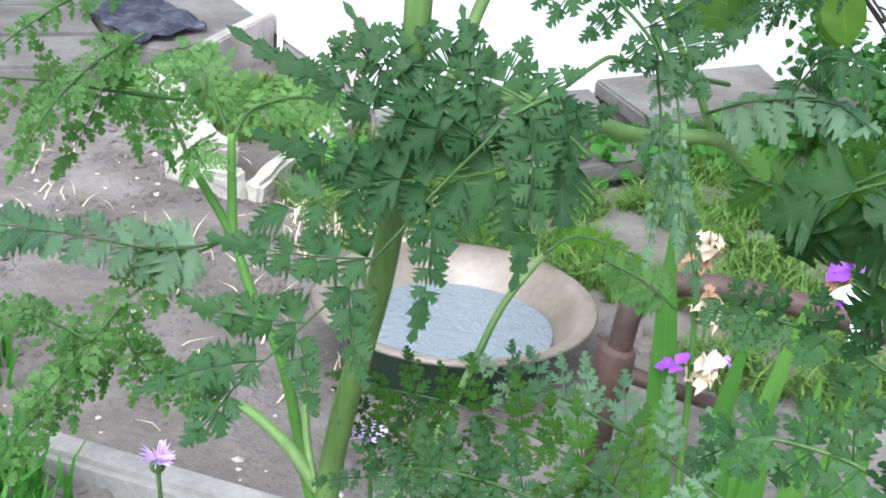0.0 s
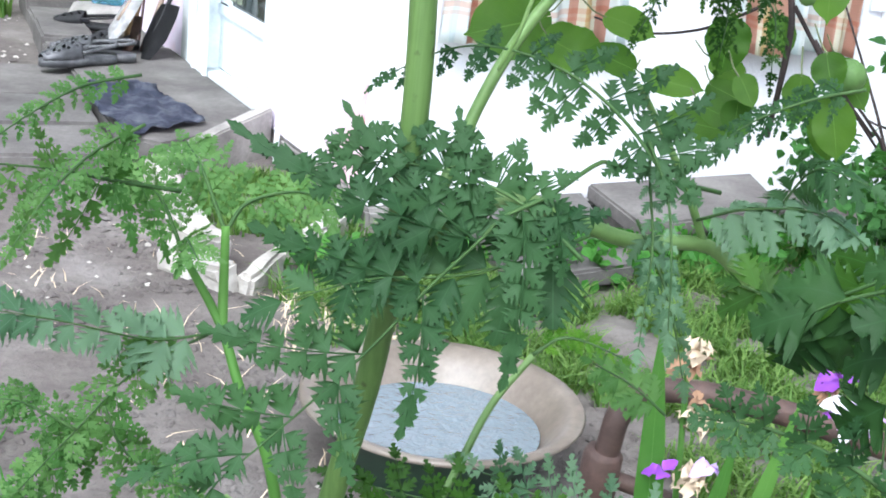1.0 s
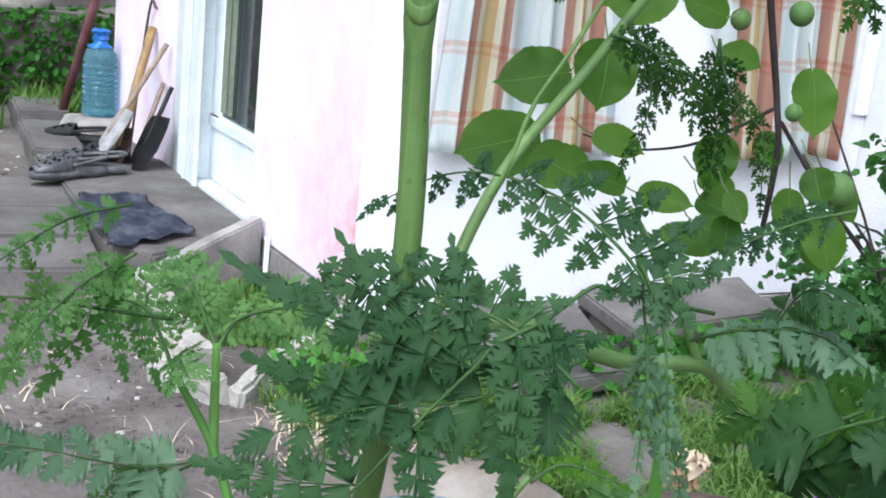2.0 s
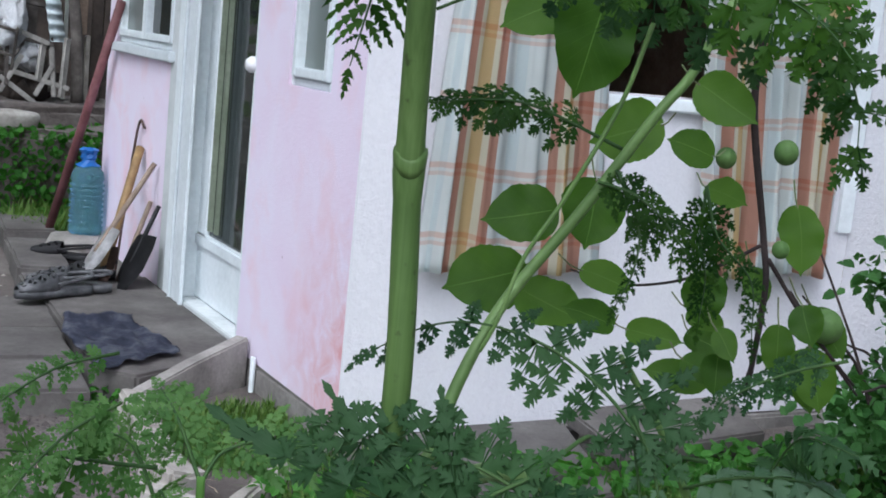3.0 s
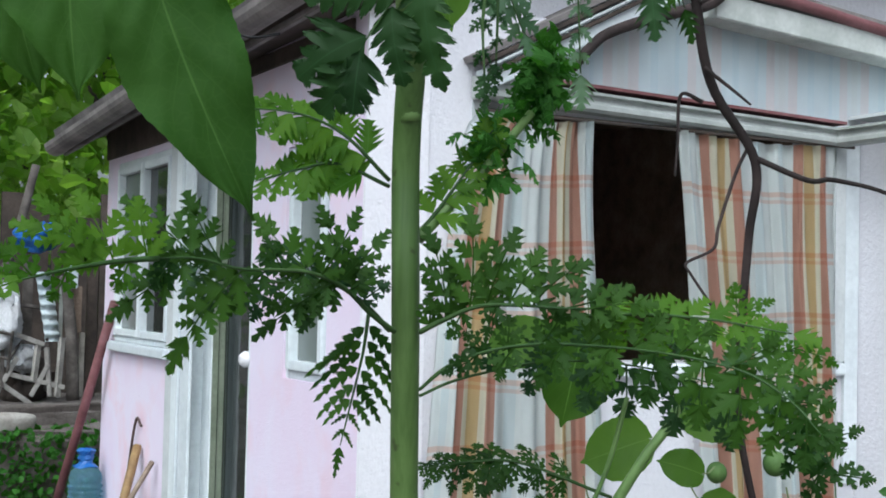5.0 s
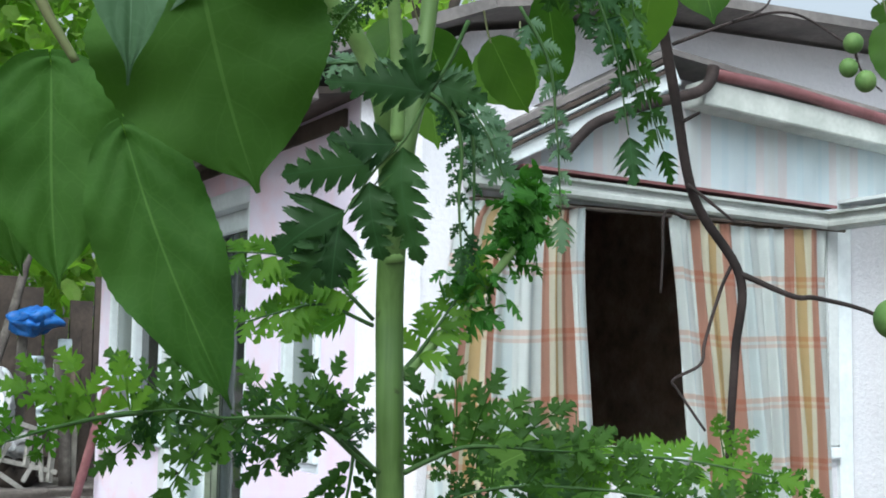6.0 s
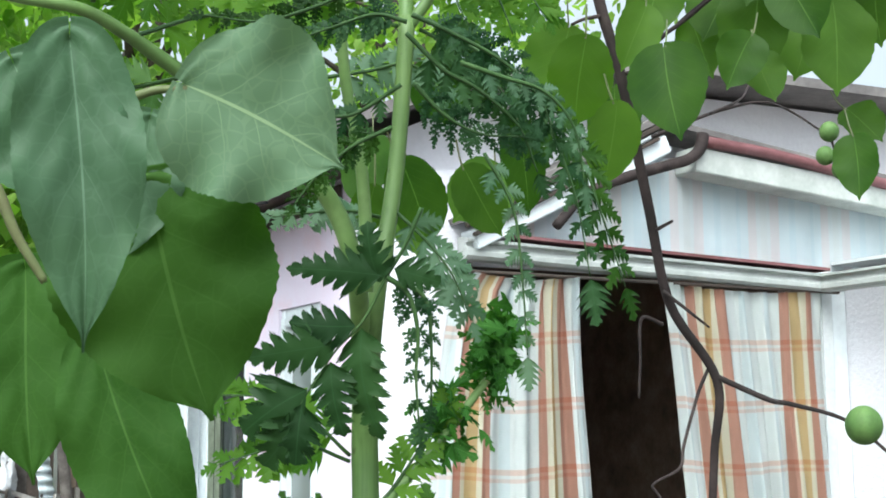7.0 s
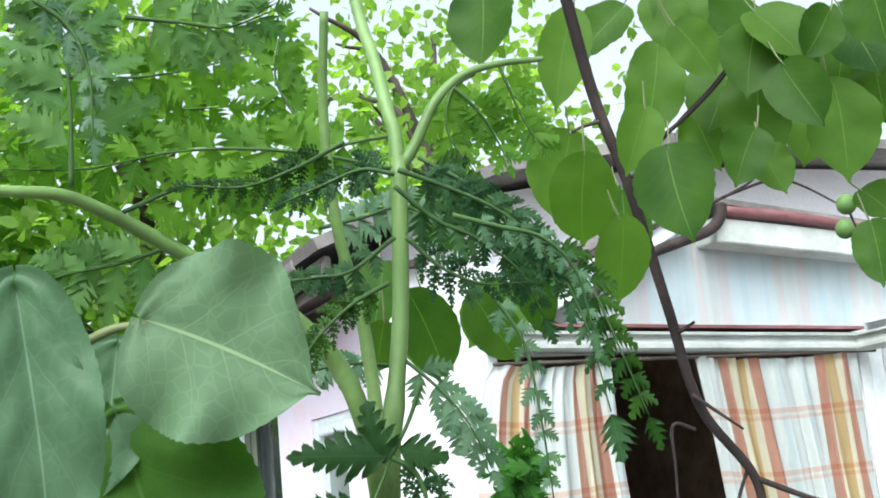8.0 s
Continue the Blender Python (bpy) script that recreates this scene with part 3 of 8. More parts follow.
def bar(name, a, b, w, h, material_, parent, label="", roll=0.0):
    """A straight board from a to b, w across, h high."""
    a, b = Vector(a), Vector(b)
    q = (b - a).to_track_quat("X", "Z").to_matrix().to_4x4()
    return one_box(name, (0, (b - a).length, -w / 2, w / 2, -h / 2, h / 2), material_, parent, label, 0.004, Matrix.Translation(a) @ q @ pose(0, 0, 0, roll))


bar("verge_board", (1.97, WY - 0.05, 1.893), (2.72, WY - 0.05, 2.268), 0.08, 0.062, WHITE_PAINT, gable, "white verge board")
bar("verge_edge", (1.955, WY - 0.10, 1.905), (2.67, WY - 0.10, 2.277), 0.02, 0.013, DARK_WOOD, gable, "dark roof edge strip")
bar("verge_strip", (1.962, WY - 0.10, 1.928), (2.67, WY - 0.10, 2.296), 0.02, 0.010, GREY_PAINT, gable, "pale strip between the roof edges")
bar("verge_edge", (1.93, WY - 0.10, 1.932), (2.68, WY - 0.10, 2.322), 0.02, 0.016, DARK_WOOD, gable, "dark roof edge strip")
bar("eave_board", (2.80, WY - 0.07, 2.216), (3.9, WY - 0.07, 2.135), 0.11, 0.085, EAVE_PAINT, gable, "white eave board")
bm = bmesh.new()
tube(bm, spline([(2.83, WY - 0.13, 2.278), (3.14, WY - 0.13, 2.261), (3.45, WY - 0.13, 2.226), (3.9, WY - 0.13, 2.175)], 6), 0.02, 10)
part("eave_pipe", bm, RED_PAINT, gable, "red-brown rounded roof edge", True)
bm = bmesh.new()
tube(bm, spline([(2.825, WY - 0.14, 2.30), (2.81, WY - 0.14, 2.25), (2.76, WY - 0.14, 2.208), (2.65, WY - 0.14, 2.172), (2.49, WY - 0.14, 2.12), (2.36, WY - 0.14, 2.066), (2.30, WY - 0.14, 2.02), (2.23, WY - 0.14, 1.945)], 6), (0.021, 0.016), 10)
part("gutter", bm, BARK, gable, "dark brown bent gutter pipe under the verge", True)
one_box("wing_top", (3.5, 3.95, 1.6, WY - 0.02, 1.9025, 1.915), GREY_PAINT, gable, "grey-white board on top of the side wing")
roof_porch = thing("porch_roof", "low grey roof over the window gable", "roof", kind="structure")
RISE = [(1.93, 1.945), (2.68, 2.336), (2.84, 2.318), (3.95, 2.205)]
for (xa, za), (xb, zb) in zip(RISE, RISE[1:]):
    slab_quad("roof_sheet", (xa, WY - 0.09, za), (xb, WY - 0.09, zb), (xb, WY + 0.115, zb), (xa, WY + 0.115, za), 0.02, ROOF, roof_porch)

# roof over the door side: a slab with an overhang, its edge visible from below
roof_main = thing("roof", "grey sheet roof with dark soffit over the door wall", "roof", kind="structure")


EDGE = [(1.38, 2.14, 1.38), (2.0, 2.387, 2.04), (2.69, 2.514, 2.75), (4.21, 2.544, 4.3)]
for (xa, za, xc), (xb, zb, xd) in zip(EDGE, EDGE[1:]):
    slab_quad("roof_sheet", (xc, 6.75, za - (0.15 if xa < 1.5 else -0.05)), (xa, 3.38, za), (xb, 3.38, zb), (xd, 6.75, zb + 0.05), 0.035, ROOF, roof_main)
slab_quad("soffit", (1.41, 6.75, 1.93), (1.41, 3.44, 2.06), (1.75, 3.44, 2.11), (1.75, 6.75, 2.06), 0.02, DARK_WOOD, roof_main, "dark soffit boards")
# thin dark strips on the wall stand in for the roof's shade
one_box("eave_plate", (WX - 0.014, WX - 0.002, 5.30, 6.56, 1.872, 2.06), DARK_WOOD, roof_main, "dark strip standing in for the shade under the eaves")
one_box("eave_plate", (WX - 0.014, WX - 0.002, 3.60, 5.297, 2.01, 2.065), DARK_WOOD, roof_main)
bar("fascia", (1.43, 6.75, 1.945), (1.43, 3.44, 2.09), 0.025, 0.09, ROOF, roof_main, "grey fascia board")
moulding("eave_gutter", [(0.056 * math.cos(a), 0.056 * math.sin(a)) for a in [math.pi * (1 + q / 9) for q in range(10)]] + [(0.05 * math.cos(a), 0.05 * math.sin(a) + 0.004) for a in [math.pi * (2 - q / 9) for q in range(10)]], (1.368, 3.43, 2.115), (1.37, 6.70, 1.945), ROOF, roof_main, "grey sheet-metal gutter along the eaves")
bm = bmesh.new()
tube(bm, spline([(1.261, 3.835, 2.121), (1.272, 3.842, 2.071), (1.291, 3.794, 2.017), (1.332, 3.730, 1.997), (1.384, 3.655, 2.001)], 6), 0.004, 6)
tagged(part("wire", bm, BLACK, smooth=True), "thin black wire hanging below the gutter", "wire")
# white wall above the porch roof
bm = prism([(x, 3.62, z) for x, z in ((1.62, 2.125), (4.2, 2.125), (4.2, 2.53), (2.75, 2.50), (2.04, 2.37), (1.62, 2.17))], -0.08)
tagged(part("wall_upper", bm, WHITE_WALL), "white upper wall under the grey roof edge", "wall", kind="structure")


# ---- curtains ----
def curtain(name, top, hem, z0, z1, waves, label, phase=0.0, uscale=2.0, flare=1.0, offset=0.0):
    """A hanging pleated curtain: its sides at the top and at the hem; folds run together and part again on the way down."""
    bm = bmesh.new()
    uvl = bm.loops.layers.uv.new("UVMap")
    nu, nv = 130, 30
    g = []
    for j in range(nv + 1):
        v = j / nv
        row = []
        k = v ** flare
        for i in range(nu + 1):
            u = i / nu
            left, right = top[0] + (hem[0] - top[0]) * k, top[1] + (hem[1] - top[1]) * v
            x = left + (right - left) * (u + 0.012 * math.sin(u * waves * 6.28 + phase))
            a = u * waves * 6.28 + phase + 0.7 * math.sin(v * 2.6 + phase) + 0.5 * math.sin(u * 7 + phase)
            fold = math.sin(a) * (0.013 + 0.012 * v) + 0.007 * math.sin(2.3 * a + 1.0) + 0.012 * noise.noise(V(u * 6, v * 3, phase))
            gather = 0.010 * math.sin(u * waves * 15) * max(0.0, 1 - v * 7)
            z = z1 + (z0 - z1) * v + 0.012 * math.sin(u * 9 + phase) * v - 0.016 * math.sin(math.pi * u) * (1 - v)
            row.append(bm.verts.new((x, WY - 0.055 - 0.03 * v + fold + gather, z)))
        g.append(row)
    for j in range(nv):
        for i in range(nu):
            f = bm.faces.new((g[j][i], g[j + 1][i], g[j + 1][i + 1], g[j][i + 1]))
            for l, (a, b) in zip(f.loops, ((i, j), (i, j + 1), (i + 1, j + 1), (i + 1, j))):
                l[uvl].uv = (offset + a / nu * uscale, (1 - b / nv) * 6.4)
    bmesh.ops.solidify(bm, geom=bm.faces[:], thickness=0.003)
    return tagged(part(name, bm, CLOTH, smooth=True), label, "curtain", "curtains of the wide window")


curtain("curtain", (1.955, 2.372), (1.775, 2.44), 0.45, 1.80, 5, "checked cream, ochre and rust curtain drawn aside", 0.4, 1.9, 0.45, 0.02)
curtain("curtain", (2.70, 3.40), (2.83, 3.41), 0.455, 1.80, 7, "checked cream and rust curtain hanging over the sill", 1.7, 1.75)
bm = bmesh.new()
tube(bm, [V(1.95, WY - 0.05, 1.80), V(3.5, WY - 0.05, 1.80)], 0.006)
tagged(part("curtain_rod", bm, DARK_WOOD), "thin dark rod under the window beam", "curtain rod")

# ---- step, paving, kerbs and stones ----
TURN = math.atan2(1.31 - 1.0, 7.4 - 4.1)


def path_point(u, v):
    """u across, v along the paved path."""
    return 0.982 + u * math.cos(TURN) + v * math.sin(TURN), 3.99 - u * math.sin(TURN) + v * math.cos(TURN)


bm = bmesh.new()
outline = [(1.03, 4.16), (1.14, 4.045), (WX - 0.008, 4.30), (WX - 0.008, 5.62), (1.10, 5.62)]
bm.faces.new([bm.verts.new((x, y, -0.006)) for x, y in outline])
r = bmesh.ops.extrude_face_region(bm, geom=bm.faces[:])
for e in r["geom"]:
    if isinstance(e, bmesh.types.BMVert):
        e.co.z = -0.22
bmesh.ops.bevel(bm, geom=bm.edges[:], offset=0.01, segments=2, affect="EDGES")
bmesh.ops.recalc_face_normals(bm, faces=bm.faces[:])
tagged(part("door_step", bm, SLAB), "worn concrete step before the door", "step", kind="structure")
bm = prism(((1.12, 3.955, -0.24), (1.60, 4.29, -0.24), (1.60, 4.29, 0.05), (1.36, 4.122, 0.01), (1.12, 3.955, -0.045)), -0.055)
bmesh.ops.bevel(bm, geom=bm.edges[:], offset=0.006, segments=2, affect="EDGES")
kerb = part("step_kerb", bm, CONCRETE)
tagged(kerb, "thin upright concrete kerb beside the door step", "kerb", kind="structure")
bm = bmesh.new()
tube(bm, [V(1.59, 4.21, -0.15), V(1.59, 4.21, 0.0)], 0.01)
tagged(part("drain_pipe_stub", bm, WHITE_PAINT), "short white pipe stub at the wall foot", "pipe")

pave = thing("pavement", "path of worn concrete slabs along the house", "pavement", kind="structure")
PAVE_ROWS = ((-0.9, 0.0, 0.0, 0.36), (-0.9, 0.0, 0.38, 0.80), (-0.9, 0.0, 0.82, 1.35), (-0.06, 0.16, 1.40, 1.86), (-0.06, 0.17, 1.89, 2.34), (-0.05, 0.19, 2.37, 2.82), (-0.05, 0.21, 2.85, 3.3), (-0.04, 0.23, 3.33, 3.8))
for i, (u0, u1, v0, v1) in enumerate(PAVE_ROWS):
    x, y = path_point(0, 0)
    rough_box("slab", (u0, u1, v0, v1, -0.16, -0.026 + 0.006 * math.sin(i * 2.1)), SLAB, pave, seed=20 + i, amount=0.004,
              m=Matrix.Translation((x, y, 0)) @ pose(0, 0, 0, 0.4 * math.sin(i * 3.3), 0, -math.degrees(TURN)))


def rock(name, centre, size, material_, label, seed, rot=0.0, group="", tilt=(0, 0)):
    bm = bmesh.new()
    bmesh.ops.create_icosphere(bm, subdivisions=3, radius=1.0)
    for v in bm.verts:
        p = v.co.copy()
        p = V(*(math.copysign(abs(c) ** 0.6, c) for c in p))
        p += 0.16 * noise.noise_vector(p * 1.3 + V(seed, 0, 0)) + 0.05 * noise.noise_vector(p * 4 + V(seed, 3, 0))
        v.co = V(p.x * size[0], p.y * size[1], p.z * size[2])
    ob = part(name, bm, material_, smooth=True)
    ob.matrix_world = pose(*centre, tilt[0], tilt[1], rot)
    return tagged(ob, label, "stone", group)


EDGING = ((1.10, 3.84, -0.10, 0.085, 0.36, 0.11, -4, 2, "pale squared edging stone on the earth"), (1.075, 3.50, -0.105, 0.085, 0.30, 0.1, -6, -2, "pale squared edging stone on the earth"),
          (1.015, 3.235, -0.085, 0.12, 0.15, 0.15, 20, 9, "cream angular stone set upright in the earth"), (0.985, 3.12, -0.10, 0.07, 0.26, 0.1, 22, -3, "grey edging stone sunk in the earth"),
          (1.135, 3.055, -0.10, 0.05, 0.21, 0.1, -45, 7, "white angular stone lying in weeds"), (1.43, 3.365, -0.10, 0.06, 0.46, 0.1, -47, 4, "long white stone lying slanted in weeds"))
for i, (x, y, z, sx, sy, sz, rot, tilt, label) in enumerate(EDGING):
    ob = rough_box("edging_stone", (-sx / 2, sx / 2, -sy / 2, sy / 2, -sz / 2, sz / 2), STONE, seed=50 + i, amount=0.014, bevel=0.012, m=pose(x, y, z, tilt, tilt, rot))
    tagged(ob, label, "stone", "edging stones")
for corners, blocks, label in ((((1.92, 3.466, -0.035), (1.74, 2.78, -0.045), (2.165, 2.83, -0.04), (2.385, 3.466, -0.03)), ((1.86, 2.02, 3.0, 3.3), (2.08, 2.2, 3.1, 3.4)), "worn grey slab on low blocks against the wall foot"),
                               (((2.40, 3.466, 0.0), (2.33, 3.05, -0.005), (2.93, 3.10, 0.01), (3.08, 3.466, 0.02)), ((2.42, 2.56, 3.16, 3.42), (2.78, 2.92, 3.2, 3.44)), "brown weathered slab on low blocks against the wall foot")):
    slab = thing("stone_slab", label, "stone slab", "slabs at the wall foot")
    bm = prism(corners, -0.055)
    bmesh.ops.bevel(bm, geom=bm.edges[:], offset=0.008, segments=2, affect="EDGES")
    part("top", bm, SLAB, slab)
    for x0, x1, y0, y1 in blocks:
        rough_box("block", (x0, x1, y0, y1, -0.2, min(c[2] for c in corners) - 0.056), CONCRETE, slab, seed=int(x0 * 10), amount=0.006)
kb = rough_box("bed_kerb", (0, 1.3, -0.035, 0.035, -0.32, -0.065), CONCRETE, seed=8, amount=0.003, m=Matrix.Translation((0.05, 2.25, 0)) @ pose(0, 0, 0, 0, 0, -47.5))
tagged(kb, "low concrete kerb of the flower bed", "kerb", kind="structure")

# ---- basin with water ----
BC = (1.155, 2.045, -0.12)
basin = thing("wash_basin", "ochre enamel basin, green outside, full of water", "basin")
bm = bmesh.new()
lathe(bm, ((0.17, 0.0), (0.20, 0.05), (0.235, 0.10), (0.255, 0.126)), BC, 48)
part("outside", bm, BASIN_OUT, basin, "dark green enamel outside", True)
bm = bmesh.new()
lathe(bm, ((0.255, 0.126), (0.27, 0.132), (0.282, 0.140), (0.278, 0.147), (0.25, 0.140), (0.225, 0.115), (0.195, 0.07), (0.16, 0.015), (0.0, 0.012)), BC, 48)
part("bowl", bm, BASIN_IN, basin, "ochre enamel rim and bowl", True)
bm = bmesh.new()
bmesh.ops.create_circle(bm, cap_ends=True, radius=0.20, segments=48, matrix=Matrix.Translation((BC[0], BC[1], BC[2] + 0.084)))
tagged(part("water", bm, WATER), "still water in the basin reflecting the sky", "water", kind="structure")


# ---- rusty pipe hoop ----
pipe = thing("bent_pipe", "thick rusty bent steel pipe standing in the bed", "pipe")
bm = bmesh.new()
tube(bm, spline([(1.178, 1.56, -0.2), (1.182, 1.55, 0.06), (1.188, 1.54, 0.18), (1.20, 1.54, 0.228), (1.245, 1.545, 0.256), (1.325, 1.51, 0.262), (1.412, 1.412, 0.265), (1.47, 1.30, 0.268), (1.56, 1.14, 0.27), (1.7, 0.9, 0.27)], 8), 0.0205, 16)
part("hoop", bm, RUST, pipe, smooth=True)
bm = bmesh.new()
tube(bm, [V(1.181, 1.552, 0.07), V(1.182, 1.55, 0.08), V(1.184, 1.547, 0.15), V(1.185, 1.546, 0.16)], [0.028, 0.033, 0.033, 0.028], 16)
part("tee_collar", bm, RUST, pipe, smooth=True)
bm = bmesh.new()
tube(bm, [V(1.184, 1.548, 0.115), V(1.285, 1.528, 0.074), V(1.386, 1.506, 0.03), V(1.40, 1.50, -0.16)], 0.015, 12)
part("cross_pipe", bm, RUST, pipe, smooth=True)

# ---- leaves, fronds and stalks ----
def leaf_blade(bm, uvl, base, tip, normal, width, curl=0.12, fold=0.18, n=7, heart=0.0, wavy=0.0, seed=0, saw=0.0, drip=0.0, quilt=0.0):
    """One simple leaf: round base, pointed tip, folded along the midrib, curled, with a toothed rim."""
    base, tip = Vector(base), Vector(tip)
    ax = tip - base
    ln = ax.length
    t = ax / ln
    nn = Vector(normal)
    nn = (nn - t * nn.dot(t)).normalized()
    s = nn.cross(t)
    wide = 0.42 - 0.08 * heart
    lanes = (-1.0, -0.72, -0.36, 0.0, 0.36, 0.72, 1.0) if not quilt else (-1.0, -0.85, -0.7, -0.55, -0.4, -0.25, -0.12, 0.0, 0.12, 0.25, 0.4, 0.55, 0.7, 0.85, 1.0)
    rows, us = [], []
    for i in range(n + 1):
        u = (i / n) ** (1.25 if heart else 1.0)
        us.append(u)
        if heart:
            q = min(1.0, u / 0.94)
            body = max(0.0, 1 - abs(2 * q ** 0.78 - 1) ** 2.2) ** 0.66
            w = max(body * (1 - drip * max(0.0, u - 0.5) ** 1.3), 0.22 * (1 - u) / 0.2 if u > 0.8 else 0.0)
        elif u < wide:
            w = math.sqrt(max(0.0, 1 - (1 - u / wide) ** 2)) ** 1.5
        else:
            x = (u - wide) / (1 - wide)
            w = (1 - x ** 1.75) * (1 - 0.3 * math.exp(-((x - 0.88) / 0.13) ** 2))
        w = max(w, 0.02) * width * 0.5
        sway = 0.035 * ln * math.sin(2.6 * u + seed)
        row = []
        for q in lanes:
            a = abs(q)
            teeth = 1 + (saw * (1 if i % 2 else -1) if a == 1 else 0)
            lobe = 1 + 0.05 * math.sin(seed * 3 + 5 * u + (2 if q > 0 else 0))
            back = -heart * 0.10 * ln * max(0.0, 1 - u * 5) * a
            up = w * fold * a ** 1.4 - curl * ln * (u * u - 0.2 * u) + wavy * w * a * a * math.sin(u * 15 + seed + (2.1 if q > 0 else 0))
            up += quilt * ln * (abs(math.sin(math.pi * (4.5 * u - 1.9 * a + 0.25))) ** 0.6) * min(1.0, 4 * a) * (1 - 0.5 * u)
            row.append(bm.verts.new(base + t * (u * ln + back) + s * (q * w * teeth * lobe + sway) + nn * up))
        rows.append(row)
    for i in range(n):
        for q in range(len(lanes) - 1):
            f = bm.faces.new((rows[i][q], rows[i + 1][q], rows[i + 1][q + 1], rows[i][q + 1])[::-1])
            f.smooth = True
            for l, (u, v) in zip(f.loops, ((us[i], lanes[q]), (us[i + 1], lanes[q]), (us[i + 1], lanes[q + 1]), (us[i], lanes[q + 1]))[::-1]):
                l[uvl].uv = (u, 0.5 + 0.5 * v)


def pinna(bm, uvl, spine, side, up, half, m, teeth, rnd, cut, first=0.0):
    """One leaf division: a blade along the spine, parted into broad forward-pointing lobes with toothed rims; cut: how much of the half width stays whole at its foot."""
    k = len(spine) - 1

    def at(v):
        f = min(max(v, 0.0), 1.0) * k
        i = min(int(f), k - 1)
        return spine[i].lerp(spine[i + 1], f - i)

    length = sum((b - a).length for a, b in zip(spine, spine[1:]))
    slant = min(0.7, (0.95 if teeth < 3 else 0.74) * half / length)
    wide = lambda v: half * min(1.0, 0.55 + 2.6 * v) * (1 - v) ** 0.72 + 0.03 * half
    vs = [first + (1 - first) * 0.93 * (i / m) ** 0.95 for i in range(m + 1)]
    mid = [bm.verts.new(at(v)) for v in vs]
    tip = bm.verts.new(at(1.0))
    where = {}
    for q, v in zip(mid + [tip], vs + [1.0]):
        where[q] = (v, 0.5)

    def face(vl, flip):
        f = bm.faces.new(vl[::-1] if flip else vl)
        f.smooth = True
        for l in f.loops:
            l[uvl].uv = where[l.vert]

    rims = {1: ((0.03, 0.48), (0.12, 0.72), (0.34, 0.98), (0.62, 1.26), (0.70, 0.84), (0.92, 0.54)),
            2: ((0.02, 0.46), (0.07, 0.70), (0.17, 0.86), (0.21, 0.72), (0.38, 1.0), (0.60, 1.26), (0.65, 0.88), (0.80, 0.98), (0.84, 0.68), (0.95, 0.50)),
            3: ((0.01, 0.50), (0.03, 0.72), (0.10, 0.87), (0.14, 0.86), (0.16, 0.78), (0.26, 0.99), (0.34, 1.06), (0.38, 1.04), (0.40, 0.95), (0.50, 1.12), (0.58, 1.16), (0.63, 1.10), (0.66, 0.98), (0.75, 1.02), (0.81, 0.96), (0.84, 0.84), (0.91, 0.82), (0.95, 0.68), (0.98, 0.52))}[max(1, min(3, teeth))]
    for sg in (1, -1):
        roll = rnd.uniform(-0.22, 0.18)
        flip = sg < 0

        def spot(v, w):
            """v along the midrib, w out from it; the blade leans forward with w."""
            lift = up * (roll * w - 0.22 * w * w / half + 0.06 * half * math.sin(v * 23 + w / half * 3))
            q = bm.verts.new(at(v + slant * w / half * (1 - 0.35 * v)) + side * (sg * w) + lift)
            where[q] = (v, 0.5 + 0.5 * sg * min(1.0, w / half))
            return q

        low = None
        for i in range(m):
            g = vs[i + 1] - vs[i]
            e = wide(vs[i] + 0.4 * g) * rnd.uniform(0.84, 1.16)
            keep = min(0.9, cut + 0.45 * vs[i] ** 2)
            if low is None:
                low = spot(vs[i] + 0.02 * g, keep * 0.6 * e)
            nxt = spot(vs[i + 1], keep * min(e, wide(vs[i + 1]) + 1e-4)) if i < m - 1 else spot(vs[m] + 0.02, wide(vs[m]) * 0.7)
            squeeze = rnd.uniform(0.94, 1.02)
            rim = [spot(vs[i] + g * (0.5 + (p - 0.5) * squeeze), e * w * rnd.uniform(0.95, 1.05)) for p, w in rims]
            core = spot(vs[i] + 0.45 * g, 0.52 * e)
            core.co -= up * 0.09 * e
            ring = [mid[i], low] + rim + [nxt, mid[i + 1]]
            for p, q in zip(ring, ring[1:]):
                face((core, p, q), not flip)
            face((core, mid[i + 1], mid[i]), not flip)
            low = nxt
        face((mid[m], low, tip), not flip)
    return mid[0]


